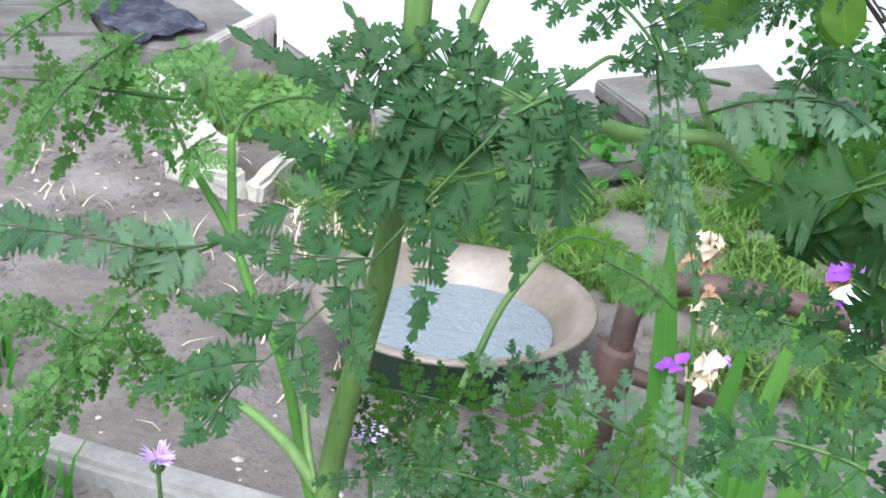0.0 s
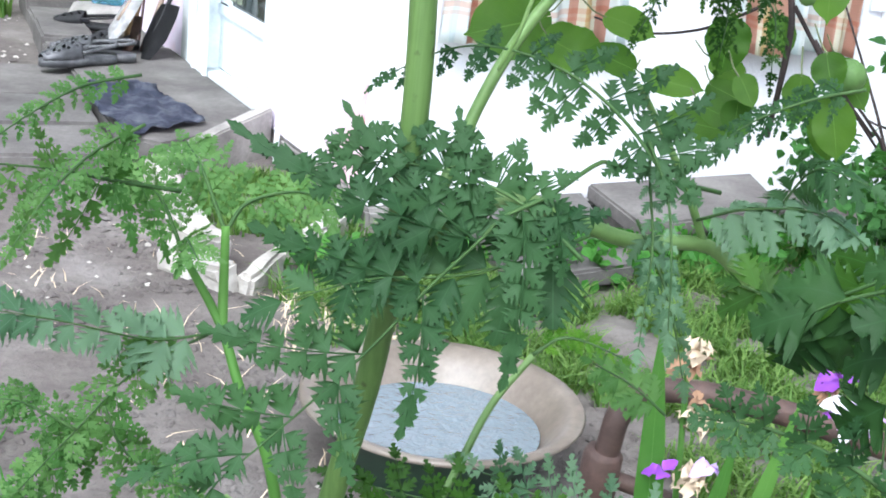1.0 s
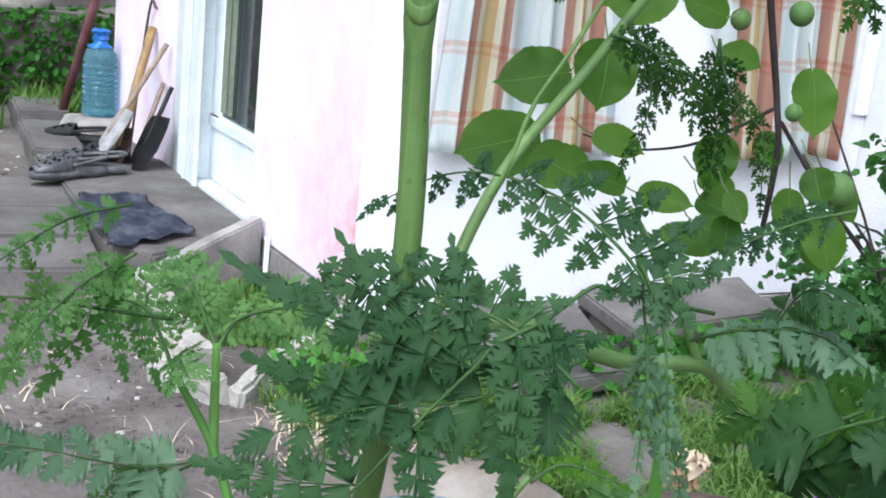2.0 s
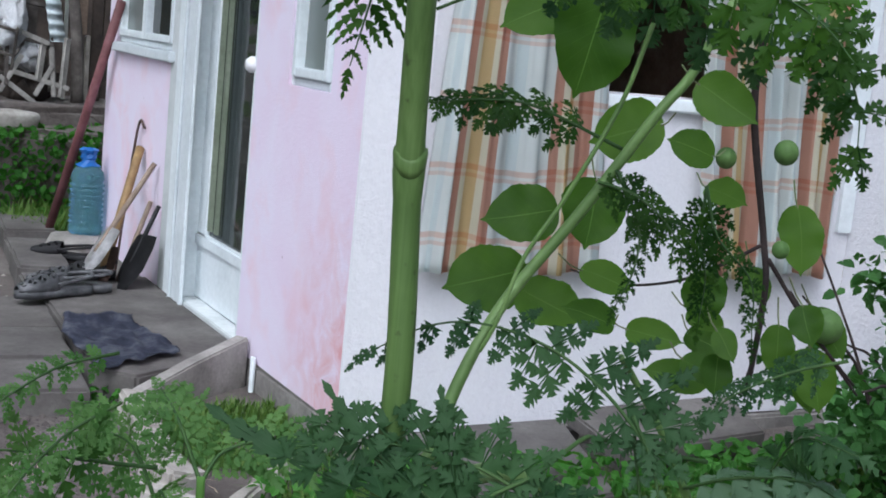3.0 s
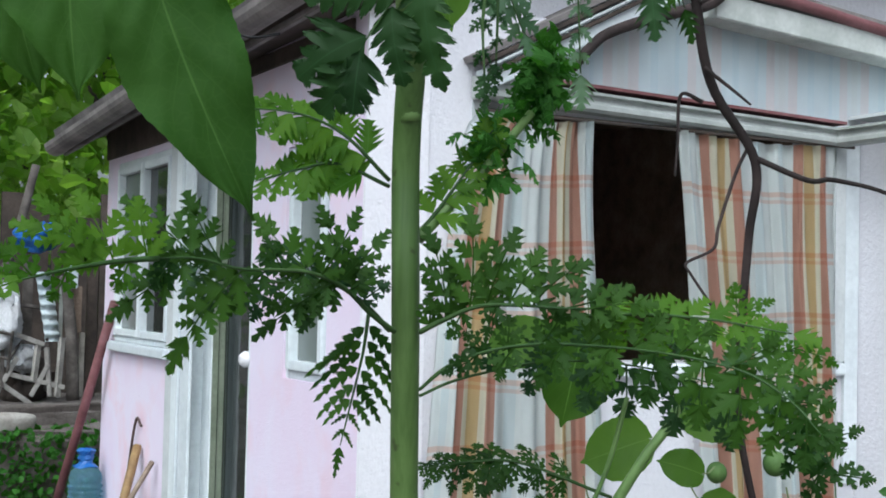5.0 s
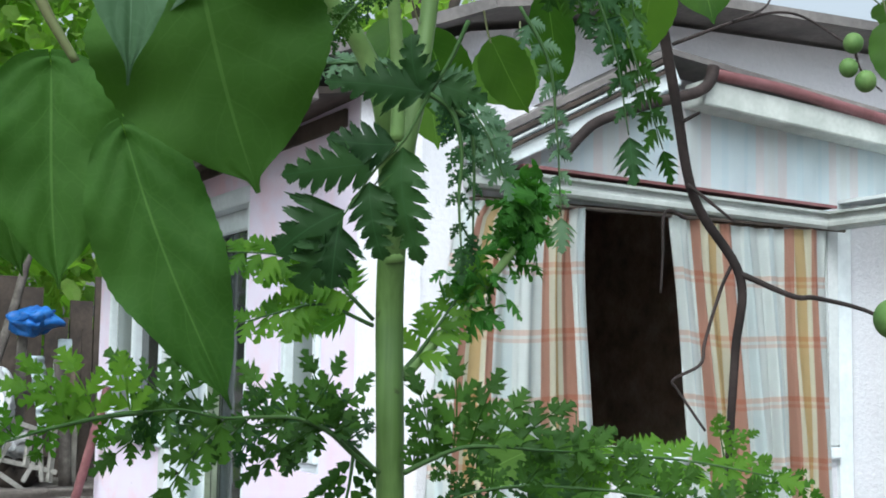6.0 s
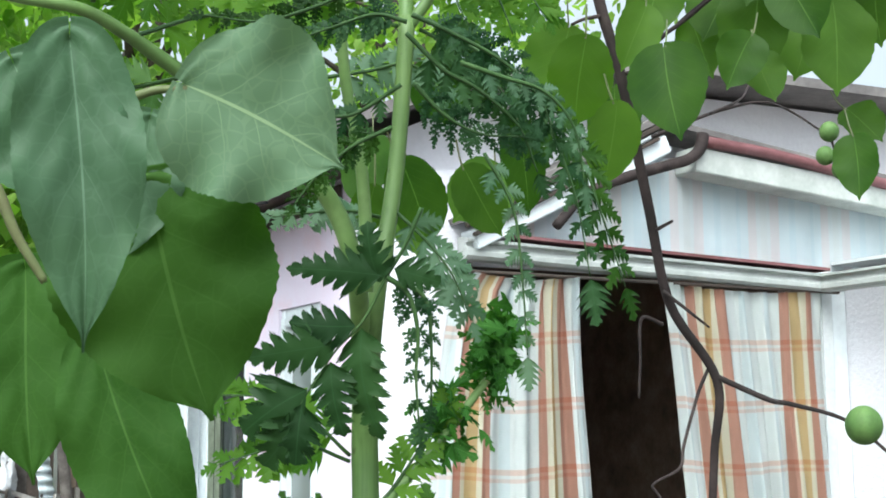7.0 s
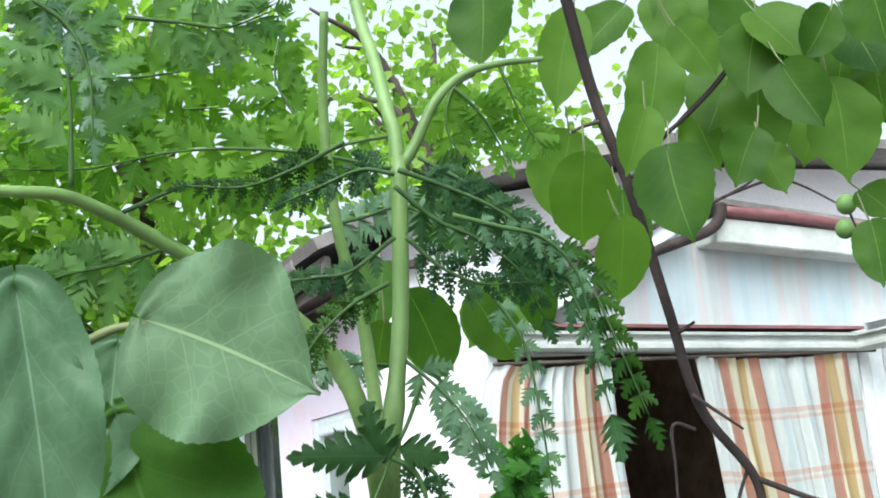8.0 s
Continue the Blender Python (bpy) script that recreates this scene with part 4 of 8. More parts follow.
def frond(name, pts, width, normal, parent, leaf=None, stalk=None, pairs=7, sub=6, first=0.16, droop=0.2, seed=0, radius=0.0035, taper=0.9, label="", curl=0.25, jag=1.0, twice=False):
    """A twice-cut umbellifer leaf: a rachis through pts with pairs of deeply lobed divisions."""
    rnd = random.Random(seed)
    leaf = leaf or FROND
    line = spline(pts, 8)
    k = len(line) - 1
    total = sum((b - a).length for a, b in zip(line, line[1:]))
    bs = bmesh.new()
    tube(bs, line, (radius, radius * 0.3), 6)
    ob = part(name, bs, stalk or STEM_DARK, parent, label, True)
    nn0 = Vector(normal).normalized()

    def at(u):
        f = min(max(u, 0), 1) * k
        i = min(int(f), k - 1)
        return line[i].lerp(line[i + 1], f - i), (line[i + 1] - line[i]).normalized()

    for j in range(pairs + 1):
        u = first + (1 - first) * (j / pairs) ** 0.9
        gap = total * (1 - first) / pairs
        p, t = at(u)
        nn = (nn0 - t * nn0.dot(t)).normalized()
        s = nn.cross(t)
        reach = width * (1 - ((u - first) / (1 - first)) ** 1.15 * taper)
        for sg in ((1, -1) if j < pairs else (0,)):
            ln = reach * rnd.uniform(0.78, 1.15) if sg else max(gap * 1.3, width * 0.4)
            ang = radians(rnd.uniform(50, 68) - 12 * u)
            q0 = at(u + rnd.uniform(-0.12, 0.12) / pairs)[0] if sg else p
            d = (t * math.cos(ang) + s * sg * math.sin(ang) + nn * rnd.uniform(-0.25, 0.15)).normalized() if sg else t
            pn = (nn + 0.4 * rnd.uniform(-1, 1) * s + 0.35 * rnd.uniform(-1, 1) * t).normalized()
            pn = (pn - d * pn.dot(d)).normalized()
            ps = pn.cross(d)
            bow = rnd.uniform(-0.05, 0.16) * (sg or 1)
            spine = []
            for q in range(7):
                v = q / 6
                spine.append(q0 + d * (ln * v) + t * (bow * sg * ln * v * v) - pn * (curl * ln * v * v * rnd.uniform(0.4, 0.6)) + V(0, 0, -droop * ln * v * v * 0.6))
            m = max(3, min(6, round(sub * (0.5 + 0.5 * ln / width))))
            half = min(0.5 * ln, 1.15 * gap) * rnd.uniform(0.85, 1.15) * jag
            bm = bmesh.new()
            uvl = bm.loops.layers.uv.new("UVMap")
            if twice:
                compound(bm, uvl, spine, ps, pn, half * 0.8, m, rnd)
            else:
                pinna(bm, uvl, spine, ps, pn, half * 0.95, m, 2 if ln > 0.02 else 1, rnd, 0.32, 0.05)
            part("leaflet", bm, leaf, ob)
    return ob


def compound(bm, uvl, spine, side, up, half, pairs, rnd, full=1.0):
    """One division cut twice: pairs of broad lobed leaflets that overlap along its midrib and run together at the tip."""
    k = len(spine) - 1
    ln = sum((b - a).length for a, b in zip(spine, spine[1:]))
    tube(bm, [c - up * 0.0004 for c in spine], (0.0008, 0.0003), 4, False)
    rib = list(bm.verts)

    def join(foot):
        """Ties a leaflet's foot to the midrib."""
        a = min(rib, key=lambda r: (r.co - foot.co).length_squared)
        b = min((e.other_vert(a) for e in a.link_edges), key=lambda r: (r.co - foot.co).length_squared)
        bm.faces.new((foot, a, b))

    gap = 0.84 / pairs * ln
    for j in range(pairs):
        for sg in (1, -1):
            v = 0.05 + 0.84 * (j + rnd.uniform(-0.12, 0.12) + (0.12 if sg > 0 else 0)) / pairs
            f = max(0.0, v) * k
            i = min(int(f), k - 1)
            c, d = spine[i].lerp(spine[i + 1], f - i), (spine[i + 1] - spine[i]).normalized()
            l2 = 1.3 * half * min(1.0, 0.72 + 1.5 * v) * (1 - v) ** 0.8 * rnd.uniform(0.8, 1.16)
            a = radians(rnd.uniform(50, 64) - 14 * v)
            d2 = (d * math.cos(a) + side * sg * math.sin(a) + up * rnd.uniform(-0.30, 0.12)).normalized()
            n2 = (up + side * rnd.uniform(-0.3, 0.3) + d * rnd.uniform(-0.25, 0.25)).normalized()
            n2 = (n2 - d2 * n2.dot(d2)).normalized()
            s2 = n2.cross(d2)
            line = [c + d2 * (l2 * q / 3) + (d * 0.10 - n2 * 0.10) * l2 * (q / 3) ** 2 for q in range(4)]
            h2 = full * min(0.41 * l2, 0.62 * gap) * rnd.uniform(0.85, 1.1)
            join(pinna(bm, uvl, line, s2, n2, h2, 3 if l2 > 0.012 else 2, 2 if l2 > 0.014 else 1, rnd, 0.34 if full < 1.2 else 0.46, 0.03))
    q = [spine[i] for i in range(max(0, k - 2), k + 1)]
    join(pinna(bm, uvl, q, side, up, half * 0.42, 3, 2, rnd, 0.4))


def big_frond(name, pts, normal, parent, divisions, leaf=None, radius=0.0028, seed=0, deep=False, curl=0.18, label=""):
    """A large cut leaf whose divisions are set one by one: place along the rachis, tip, half width."""
    rnd = random.Random(seed)
    line = spline(pts, 8)
    k = len(line) - 1
    bs = bmesh.new()
    tube(bs, line, (radius, radius * 0.3), 6)
    ob = part(name, bs, STEM_DARK, parent, label, True)
    for u, tip, half in divisions:
        f = u * k
        i = min(int(f), k - 1)
        base, tip = line[i].lerp(line[i + 1], f - i), Vector(tip)
        ax = tip - base
        ln = ax.length
        d = ax / ln
        n = Vector(normal) + V(rnd.uniform(-0.3, 0.3), rnd.uniform(-0.3, 0.3), rnd.uniform(-0.3, 0.3))
        n = (n - d * n.dot(d)).normalized()
        sd = n.cross(d)
        bow = rnd.uniform(-0.12, 0.12) * ln
        spine = [base + d * (ln * q / 6) + (sd * bow + n * curl * ln) * (4 * (q / 6) * (1 - q / 6) * 0.5) for q in range(7)]
        bm = bmesh.new()
        uvl = bm.loops.layers.uv.new("UVMap")
        if deep:
            compound(bm, uvl, spine, sd, n, half, max(3, min(7, round((1.25 if deep < 1.2 else 1.12) * ln / half))), rnd, deep)
        else:
            pinna(bm, uvl, spine, sd, n, half * 1.12, max(4, min(9, round(1.7 * ln / half))), 3 if half > 0.007 else 2, rnd, 0.36, 0.05)
        part("leaflet", bm, leaf or FROND, ob)
    return ob


def stalk_part(name, parent, pts, radii, material_=None, n=12, per=8, label=""):
    bm = bmesh.new()
    line = spline(pts, per)
    tube(bm, line, radii, n)
    return part(name, bm, material_ or STEM, parent, label, True)


# ---- the tall hemlock ----
hemlock = thing("hemlock_plant", "tall flowering hemlock with thick spotted green stem and ferny leaves", "plant")
main_line = spline([(0.37, 0.86, -0.15), (0.372, 0.85, 0.2), (0.377, 0.843, 0.5), (0.394, 0.80, 0.72), (0.399, 0.785, 0.9), (0.393, 0.786, 1.06), (0.379, 0.764, 1.218), (0.377, 0.765, 1.315), (0.369, 0.744, 1.374), (0.365, 0.723, 1.413), (0.381, 0.725, 1.501), (0.387, 0.719, 1.608)], 8)
k = len(main_line)
bm = bmesh.new()
radii = []
for i, p in enumerate(main_line):
    r = 0.0105 - 0.0012 * min(1.0, max(0.0, p.z / 1.3)) - 0.0036 * min(1.0, max(0.0, (p.z - 1.37) / 0.06))
    for zn in (0.81, 1.062, 1.44):
        r += 0.0016 * math.exp(-((p.z - zn) / 0.012) ** 2)
    radii.append(r)
tube(bm, main_line, radii, 16)
m, t, b = material("spotted_hemlock_stem")
spot = ramp(t, noise_fac(t, 95, 2, 0.4), ((0.68, (1, 1, 1)), (0.75, (0.55, 0.48, 0.5))))
stretch = t.nodes.new("ShaderNodeMapping")
stretch.inputs["Scale"].default_value = (240, 240, 5)
t.links.new(t.nodes.new("ShaderNodeTexCoord").outputs["Object"], stretch.inputs["Vector"])
streak = ramp(t, noise_fac(t, 1.0, 3, 0.6, stretch.outputs[0]), ((0.35, (0.78, 0.82, 0.72)), (0.65, (1.1, 1.08, 1.12))))
spot = mix(t, 1.0, spot, streak, "MULTIPLY")
base_c = ramp(t, noise_fac(t, 9, 4), ((0.3, (0.058, 0.115, 0.026)), (0.55, (0.095, 0.170, 0.042)), (0.75, (0.145, 0.225, 0.070))))
t.links.new(mix(t, 1.0, base_c, spot, "MULTIPLY"), b.inputs["Base Color"])
b.inputs["Roughness"].default_value = 0.5
SPOTTED = m
part("stem", bm, SPOTTED, hemlock, "thick pale green stem with dark spots", True)
for zn in (0.815, 1.066):
    q = min(range(k), key=lambda i: abs(main_line[i].z - zn))
    c, r = main_line[q], radii[q]
    bm = bmesh.new()
    tube(bm, [V(c.x, c.y, zn - 0.007), V(c.x, c.y, zn - 0.002), V(c.x, c.y, zn + 0.003), V(c.x, c.y, zn + 0.007)], [r * 0.99, r * 1.03, r * 1.07, r * 0.99], 16)
    for v in bm.verts:
        v.co.z += 0.0035 * math.cos(math.atan2(v.co.y - c.y, v.co.x - c.x) * 2 + 0.8)
    part("node_sheath", bm, SPOTTED, hemlock, "swollen ring round the stem", True)
stalk_part("side_stem", hemlock, [(0.386, 0.720, 1.600), (0.388, 0.724, 1.626), (0.387, 0.730, 1.644), (0.390, 0.751, 1.688), (0.391, 0.773, 1.731), (0.394, 0.804, 1.812)], (0.0054, 0.0042))
stalk_part("side_stem", hemlock, [(0.387, 0.719, 1.600), (0.398, 0.714, 1.617), (0.412, 0.707, 1.645), (0.434, 0.706, 1.665), (0.461, 0.702, 1.674), (0.499, 0.703, 1.681)], (0.0044, 0.002))
stalk_part("side_stem", hemlock, [(0.373, 0.752, 1.345), (0.367, 0.748, 1.375), (0.338, 0.695, 1.424), (0.320, 0.688, 1.464), (0.291, 0.684, 1.494), (0.263, 0.680, 1.511), (0.226, 0.677, 1.531), (0.195, 0.671, 1.546), (0.178, 0.663, 1.552), (0.152, 0.656, 1.560), (0.119, 0.651, 1.560), (0.093, 0.644, 1.560)], (0.0072, 0.0028), STEM)
stalk_part("side_stem", hemlock, [(0.336, 0.675, 1.411), (0.335, 0.673, 1.444), (0.329, 0.669, 1.492), (0.317, 0.665, 1.540), (0.310, 0.657, 1.580), (0.305, 0.645, 1.622), (0.303, 0.628, 1.669)], (0.0046, 0.0026), STEM)
stalk_part("side_stem", hemlock, [(0.398, 0.795, 0.80), (0.438, 0.811, 0.841), (0.472, 0.827, 0.905), (0.51, 0.838, 0.96), (0.562, 0.828, 1.031), (0.612, 0.816, 1.108), (0.636, 0.811, 1.14), (0.66, 0.80, 1.2)], (0.0052, 0.0036))
stalk_part("side_stem", hemlock, [(0.40, 0.795, 0.80), (0.455, 0.791, 0.836), (0.498, 0.801, 0.839), (0.555, 0.799, 0.819), (0.604, 0.789, 0.804), (0.667, 0.777, 0.801), (0.697, 0.751, 0.775), (0.732, 0.731, 0.755)], (0.0085, 0.005))
stalk_part("side_stem", hemlock, [(0.667, 0.777, 0.797), (0.639, 0.787, 0.856), (0.602, 0.791, 0.909), (0.579, 0.78, 0.93)], (0.0036, 0.0024))

apricot = thing("apricot_tree", "apricot branch with dark bark, round leaves and green fruit", "tree")
overhang = apricot
RED_TWIG = surface("reddish_young_twig", (0.09, 0.08, 0.035), (0.12, 0.15, 0.055), (0.15, 0.22, 0.08), 20, 90, 0.6, 0.2, 0.001)


stalk_part("limb", apricot, [(0.724, 0.977, 1.86), (0.66, 0.92, 2.05), (0.45, 0.75, 2.12), (0.15, 0.55, 2.0), (0.02, 0.5, 1.75), (0.03, 0.47, 1.6)], (0.008, 0.0025), BARK)


def apricot_leaf(base, tip, normal, width):
    bm = bmesh.new()
    uvl = bm.loops.layers.uv.new("UVMap")
    seed = R.random() * 50
    leaf_blade(bm, uvl, base, tip, normal, width, curl=R.uniform(0.02, 0.2), fold=R.uniform(0.05, 0.3), n=18, heart=0.6, wavy=R.uniform(0.02, 0.12), seed=seed, saw=0.018)
    d = (Vector(base) - Vector(tip)).normalized() * 0.018 + V(R.uniform(-0.008, 0.008), R.uniform(-0.004, 0.012), 0.006)
    ob = part("leaf", bm, APRICOT, apricot)
    bm = bmesh.new()
    tube(bm, [Vector(base), Vector(base) + d * 0.5, Vector(base) + d + V(0, 0, 0.006)], 0.0009, 5)
    part("petiole", bm, RED_TWIG, ob)


def broad_leaf(base, tip, normal, width, leaf=BIG_LEAF):
    bm = bmesh.new()
    uvl = bm.loops.layers.uv.new("UVMap")
    leaf_blade(bm, uvl, base, tip, normal, width, curl=R.uniform(0.05, 0.2), fold=R.uniform(0.08, 0.25), n=44, heart=0.7, wavy=0.20, seed=R.random() * 9, saw=0.010, drip=0.9, quilt=0.030)
    part("leaf", bm, leaf, overhang)


def fruit(centre, radius):
    bm = bmesh.new()
    bmesh.ops.create_uvsphere(bm, u_segments=28, v_segments=18, radius=radius)
    for v in bm.verts:
        groove = 0.07 * radius * math.exp(-((math.atan2(v.co.y, v.co.x) + 1.5) / 0.22) ** 2)
        v.co *= 1 - groove / radius
        v.co.z *= 1.06
        v.co += Vector(centre)
    part("fruit", bm, FRUIT, apricot, "unripe green apricot", True)


stalk_part("side_stem", hemlock, [(0.637, 0.959, 0.630), (0.598, 0.959, 0.582), (0.564, 0.948, 0.527), (0.529, 0.935, 0.477), (0.490, 0.926, 0.432), (0.449, 0.910, 0.383)], (0.0034, 0.0046), STEM)

# leaves low on the plant
frond("frond", [(0.651, 0.776, 0.824), (0.667, 0.736, 0.845), (0.692, 0.685, 0.856), (0.711, 0.636, 0.837)], 0.028, (-0.51, -0.51, 0.69), hemlock, FROND_GREY, pairs=10, sub=4, taper=0.4, first=0.1, droop=0.8, radius=0.0015, jag=1.0, curl=0.5, seed=1)
frond("frond", [(0.676, 0.726, 0.826), (0.687, 0.716, 0.865), (0.685, 0.690, 0.890), (0.696, 0.650, 0.889)], 0.025, (-0.52, -0.53, 0.67), hemlock, FROND_MID, pairs=9, sub=4, taper=0.4, first=0.1, droop=0.8, radius=0.0015, jag=1.0, curl=0.5, seed=2)
frond("frond", [(0.692, 0.711, 0.826), (0.700, 0.689, 0.846), (0.708, 0.667, 0.822), (0.708, 0.638, 0.789)], 0.022, (-0.58, -0.56, 0.59), hemlock, FROND_GREY, pairs=9, sub=4, taper=0.4, first=0.1, droop=0.8, radius=0.0015, jag=1.0, curl=0.5, seed=3)
frond("frond", [(0.591, 0.773, 0.828), (0.605, 0.750, 0.789), (0.611, 0.731, 0.754), (0.621, 0.723, 0.714)], 0.021, (-0.53, -0.65, 0.54), hemlock, FROND_GREY, pairs=9, sub=4, taper=0.5, first=0.1, droop=0.6, radius=0.0015, jag=1.0, curl=0.25, seed=4)
frond("frond", [(0.624, 0.523, 0.883), (0.597, 0.553, 0.852), (0.574, 0.576, 0.837), (0.551, 0.599, 0.842)], 0.044, (-0.60, -0.61, 0.52), hemlock, FROND, pairs=8, sub=5, taper=0.5, first=0.16, droop=0.2, radius=0.0015, jag=1.0, curl=0.25, seed=5)
frond("frond", [(0.646, 0.549, 0.857), (0.627, 0.570, 0.828), (0.612, 0.586, 0.808), (0.595, 0.603, 0.803)], 0.038, (-0.61, -0.59, 0.53), hemlock, FROND, pairs=7, sub=5, taper=0.5, first=0.16, droop=0.2, radius=0.0015, jag=1.0, curl=0.25, seed=8)
frond("frond", [(0.258, 0.957, 0.857), (0.218, 0.947, 0.839), (0.180, 0.924, 0.813), (0.155, 0.918, 0.777)], 0.026, (-0.16, -0.85, 0.50), hemlock, FROND_SOFT, pairs=10, sub=4, taper=0.4, first=0.1, droop=0.3, radius=0.0015, jag=1.0, curl=0.25, seed=9, twice=True)
frond("frond", [(0.254, 0.958, 0.895), (0.210, 0.948, 0.889), (0.170, 0.926, 0.875), (0.131, 0.922, 0.848)], 0.018, (-0.16, -0.88, 0.45), hemlock, FROND_SOFT, pairs=10, sub=4, taper=0.4, first=0.1, droop=0.3, radius=0.0015, jag=1.0, curl=0.25, seed=10, twice=True)
frond("frond", [(0.353, 1.033, 0.647), (0.291, 1.031, 0.646), (0.212, 1.019, 0.674), (0.148, 1.010, 0.694)], 0.037, (-0.15, -0.74, 0.66), hemlock, FROND_GREY, pairs=10, sub=4, taper=0.4, first=0.16, droop=0.2, radius=0.0015, jag=1.0, curl=0.25, seed=11)
frond("frond", [(0.343, 1.036, 0.644), (0.282, 1.034, 0.619), (0.227, 1.026, 0.569), (0.179, 1.026, 0.517)], 0.042, (-0.17, -0.80, 0.58), hemlock, FROND_SOFT, pairs=10, sub=4, taper=0.4, first=0.16, droop=0.2, radius=0.0015, jag=1.0, curl=0.25, seed=12, twice=True)
frond("frond", [(0.245, 1.002, 0.600), (0.259, 0.998, 0.563), (0.287, 0.991, 0.535), (0.325, 0.979, 0.518)], 0.036, (-0.22, -0.77, 0.60), hemlock, FROND_SOFT, pairs=8, sub=4, taper=0.4, first=0.16, droop=0.2, radius=0.0015, jag=1.0, curl=0.25, seed=13, twice=True)
frond("frond", [(0.227, 1.026, 0.569), (0.199, 1.032, 0.587), (0.177, 1.036, 0.598), (0.150, 1.040, 0.600)], 0.031, (-0.14, -0.82, 0.56), hemlock, FROND_SOFT, pairs=8, sub=4, taper=0.4, first=0.16, droop=0.2, radius=0.0015, jag=1.0, curl=0.25, seed=14, twice=True)
frond("frond", [(0.279, 1.057, 0.571), (0.226, 1.049, 0.538), (0.178, 1.038, 0.495), (0.137, 1.034, 0.454)], 0.042, (-0.13, -0.78, 0.62), hemlock, FROND_SOFT, pairs=10, sub=4, taper=0.4, first=0.16, droop=0.2, radius=0.0015, jag=1.0, curl=0.25, seed=15, twice=True)
frond("frond", [(0.609, 0.721, 0.685), (0.587, 0.739, 0.704), (0.561, 0.759, 0.717)], 0.028, (-0.52, -0.67, 0.52), hemlock, FROND_SOFT, pairs=7, sub=4, taper=0.5, first=0.16, droop=0.2, radius=0.0015, jag=1.0, curl=0.25, seed=21)
stalk_part("side_stem", hemlock, [(0.371, 0.847, 0.495), (0.354, 0.865, 0.526), (0.336, 0.883, 0.546), (0.319, 0.899, 0.559)], (0.006, 0.004), STEM)
stalk_part("side_stem", hemlock, [(0.366, 0.849, 0.505), (0.368, 0.870, 0.531), (0.372, 0.890, 0.568)], (0.004, 0.003), STEM)
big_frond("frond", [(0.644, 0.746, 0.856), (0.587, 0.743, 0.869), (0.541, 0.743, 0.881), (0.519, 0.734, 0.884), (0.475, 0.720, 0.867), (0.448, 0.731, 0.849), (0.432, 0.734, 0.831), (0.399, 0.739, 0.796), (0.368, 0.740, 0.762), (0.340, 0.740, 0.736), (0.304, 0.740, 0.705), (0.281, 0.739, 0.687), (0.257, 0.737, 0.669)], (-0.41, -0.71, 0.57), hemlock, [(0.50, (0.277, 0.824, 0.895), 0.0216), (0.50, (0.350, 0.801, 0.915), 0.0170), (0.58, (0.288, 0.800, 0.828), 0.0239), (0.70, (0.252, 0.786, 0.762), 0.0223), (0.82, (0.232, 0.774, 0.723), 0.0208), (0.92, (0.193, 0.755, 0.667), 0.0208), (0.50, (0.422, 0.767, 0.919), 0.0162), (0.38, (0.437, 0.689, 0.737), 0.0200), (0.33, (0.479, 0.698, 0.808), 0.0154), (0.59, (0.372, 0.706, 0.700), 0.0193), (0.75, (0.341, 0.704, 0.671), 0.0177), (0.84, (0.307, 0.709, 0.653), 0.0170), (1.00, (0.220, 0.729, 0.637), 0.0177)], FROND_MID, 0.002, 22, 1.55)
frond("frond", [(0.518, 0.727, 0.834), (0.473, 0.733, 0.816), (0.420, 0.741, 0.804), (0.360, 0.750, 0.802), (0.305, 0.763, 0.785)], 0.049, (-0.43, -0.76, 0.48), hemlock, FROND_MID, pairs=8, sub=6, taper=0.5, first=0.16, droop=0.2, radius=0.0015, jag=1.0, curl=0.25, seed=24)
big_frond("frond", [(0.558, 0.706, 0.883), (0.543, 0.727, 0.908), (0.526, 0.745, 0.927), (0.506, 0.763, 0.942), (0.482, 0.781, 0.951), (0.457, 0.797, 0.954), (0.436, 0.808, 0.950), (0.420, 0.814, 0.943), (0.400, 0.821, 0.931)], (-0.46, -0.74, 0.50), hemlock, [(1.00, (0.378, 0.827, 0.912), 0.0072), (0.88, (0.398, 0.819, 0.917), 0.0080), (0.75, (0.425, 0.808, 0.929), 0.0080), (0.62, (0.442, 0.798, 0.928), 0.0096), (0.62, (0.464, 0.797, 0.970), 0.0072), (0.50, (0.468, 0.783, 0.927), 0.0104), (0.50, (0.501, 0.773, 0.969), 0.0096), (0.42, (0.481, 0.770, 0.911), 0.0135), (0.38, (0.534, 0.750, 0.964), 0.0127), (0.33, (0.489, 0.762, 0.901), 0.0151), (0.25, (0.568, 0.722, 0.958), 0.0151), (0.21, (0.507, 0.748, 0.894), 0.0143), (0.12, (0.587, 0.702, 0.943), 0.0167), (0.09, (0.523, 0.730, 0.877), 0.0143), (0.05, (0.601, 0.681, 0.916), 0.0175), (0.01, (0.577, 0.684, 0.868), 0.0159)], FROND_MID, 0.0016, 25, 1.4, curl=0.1)
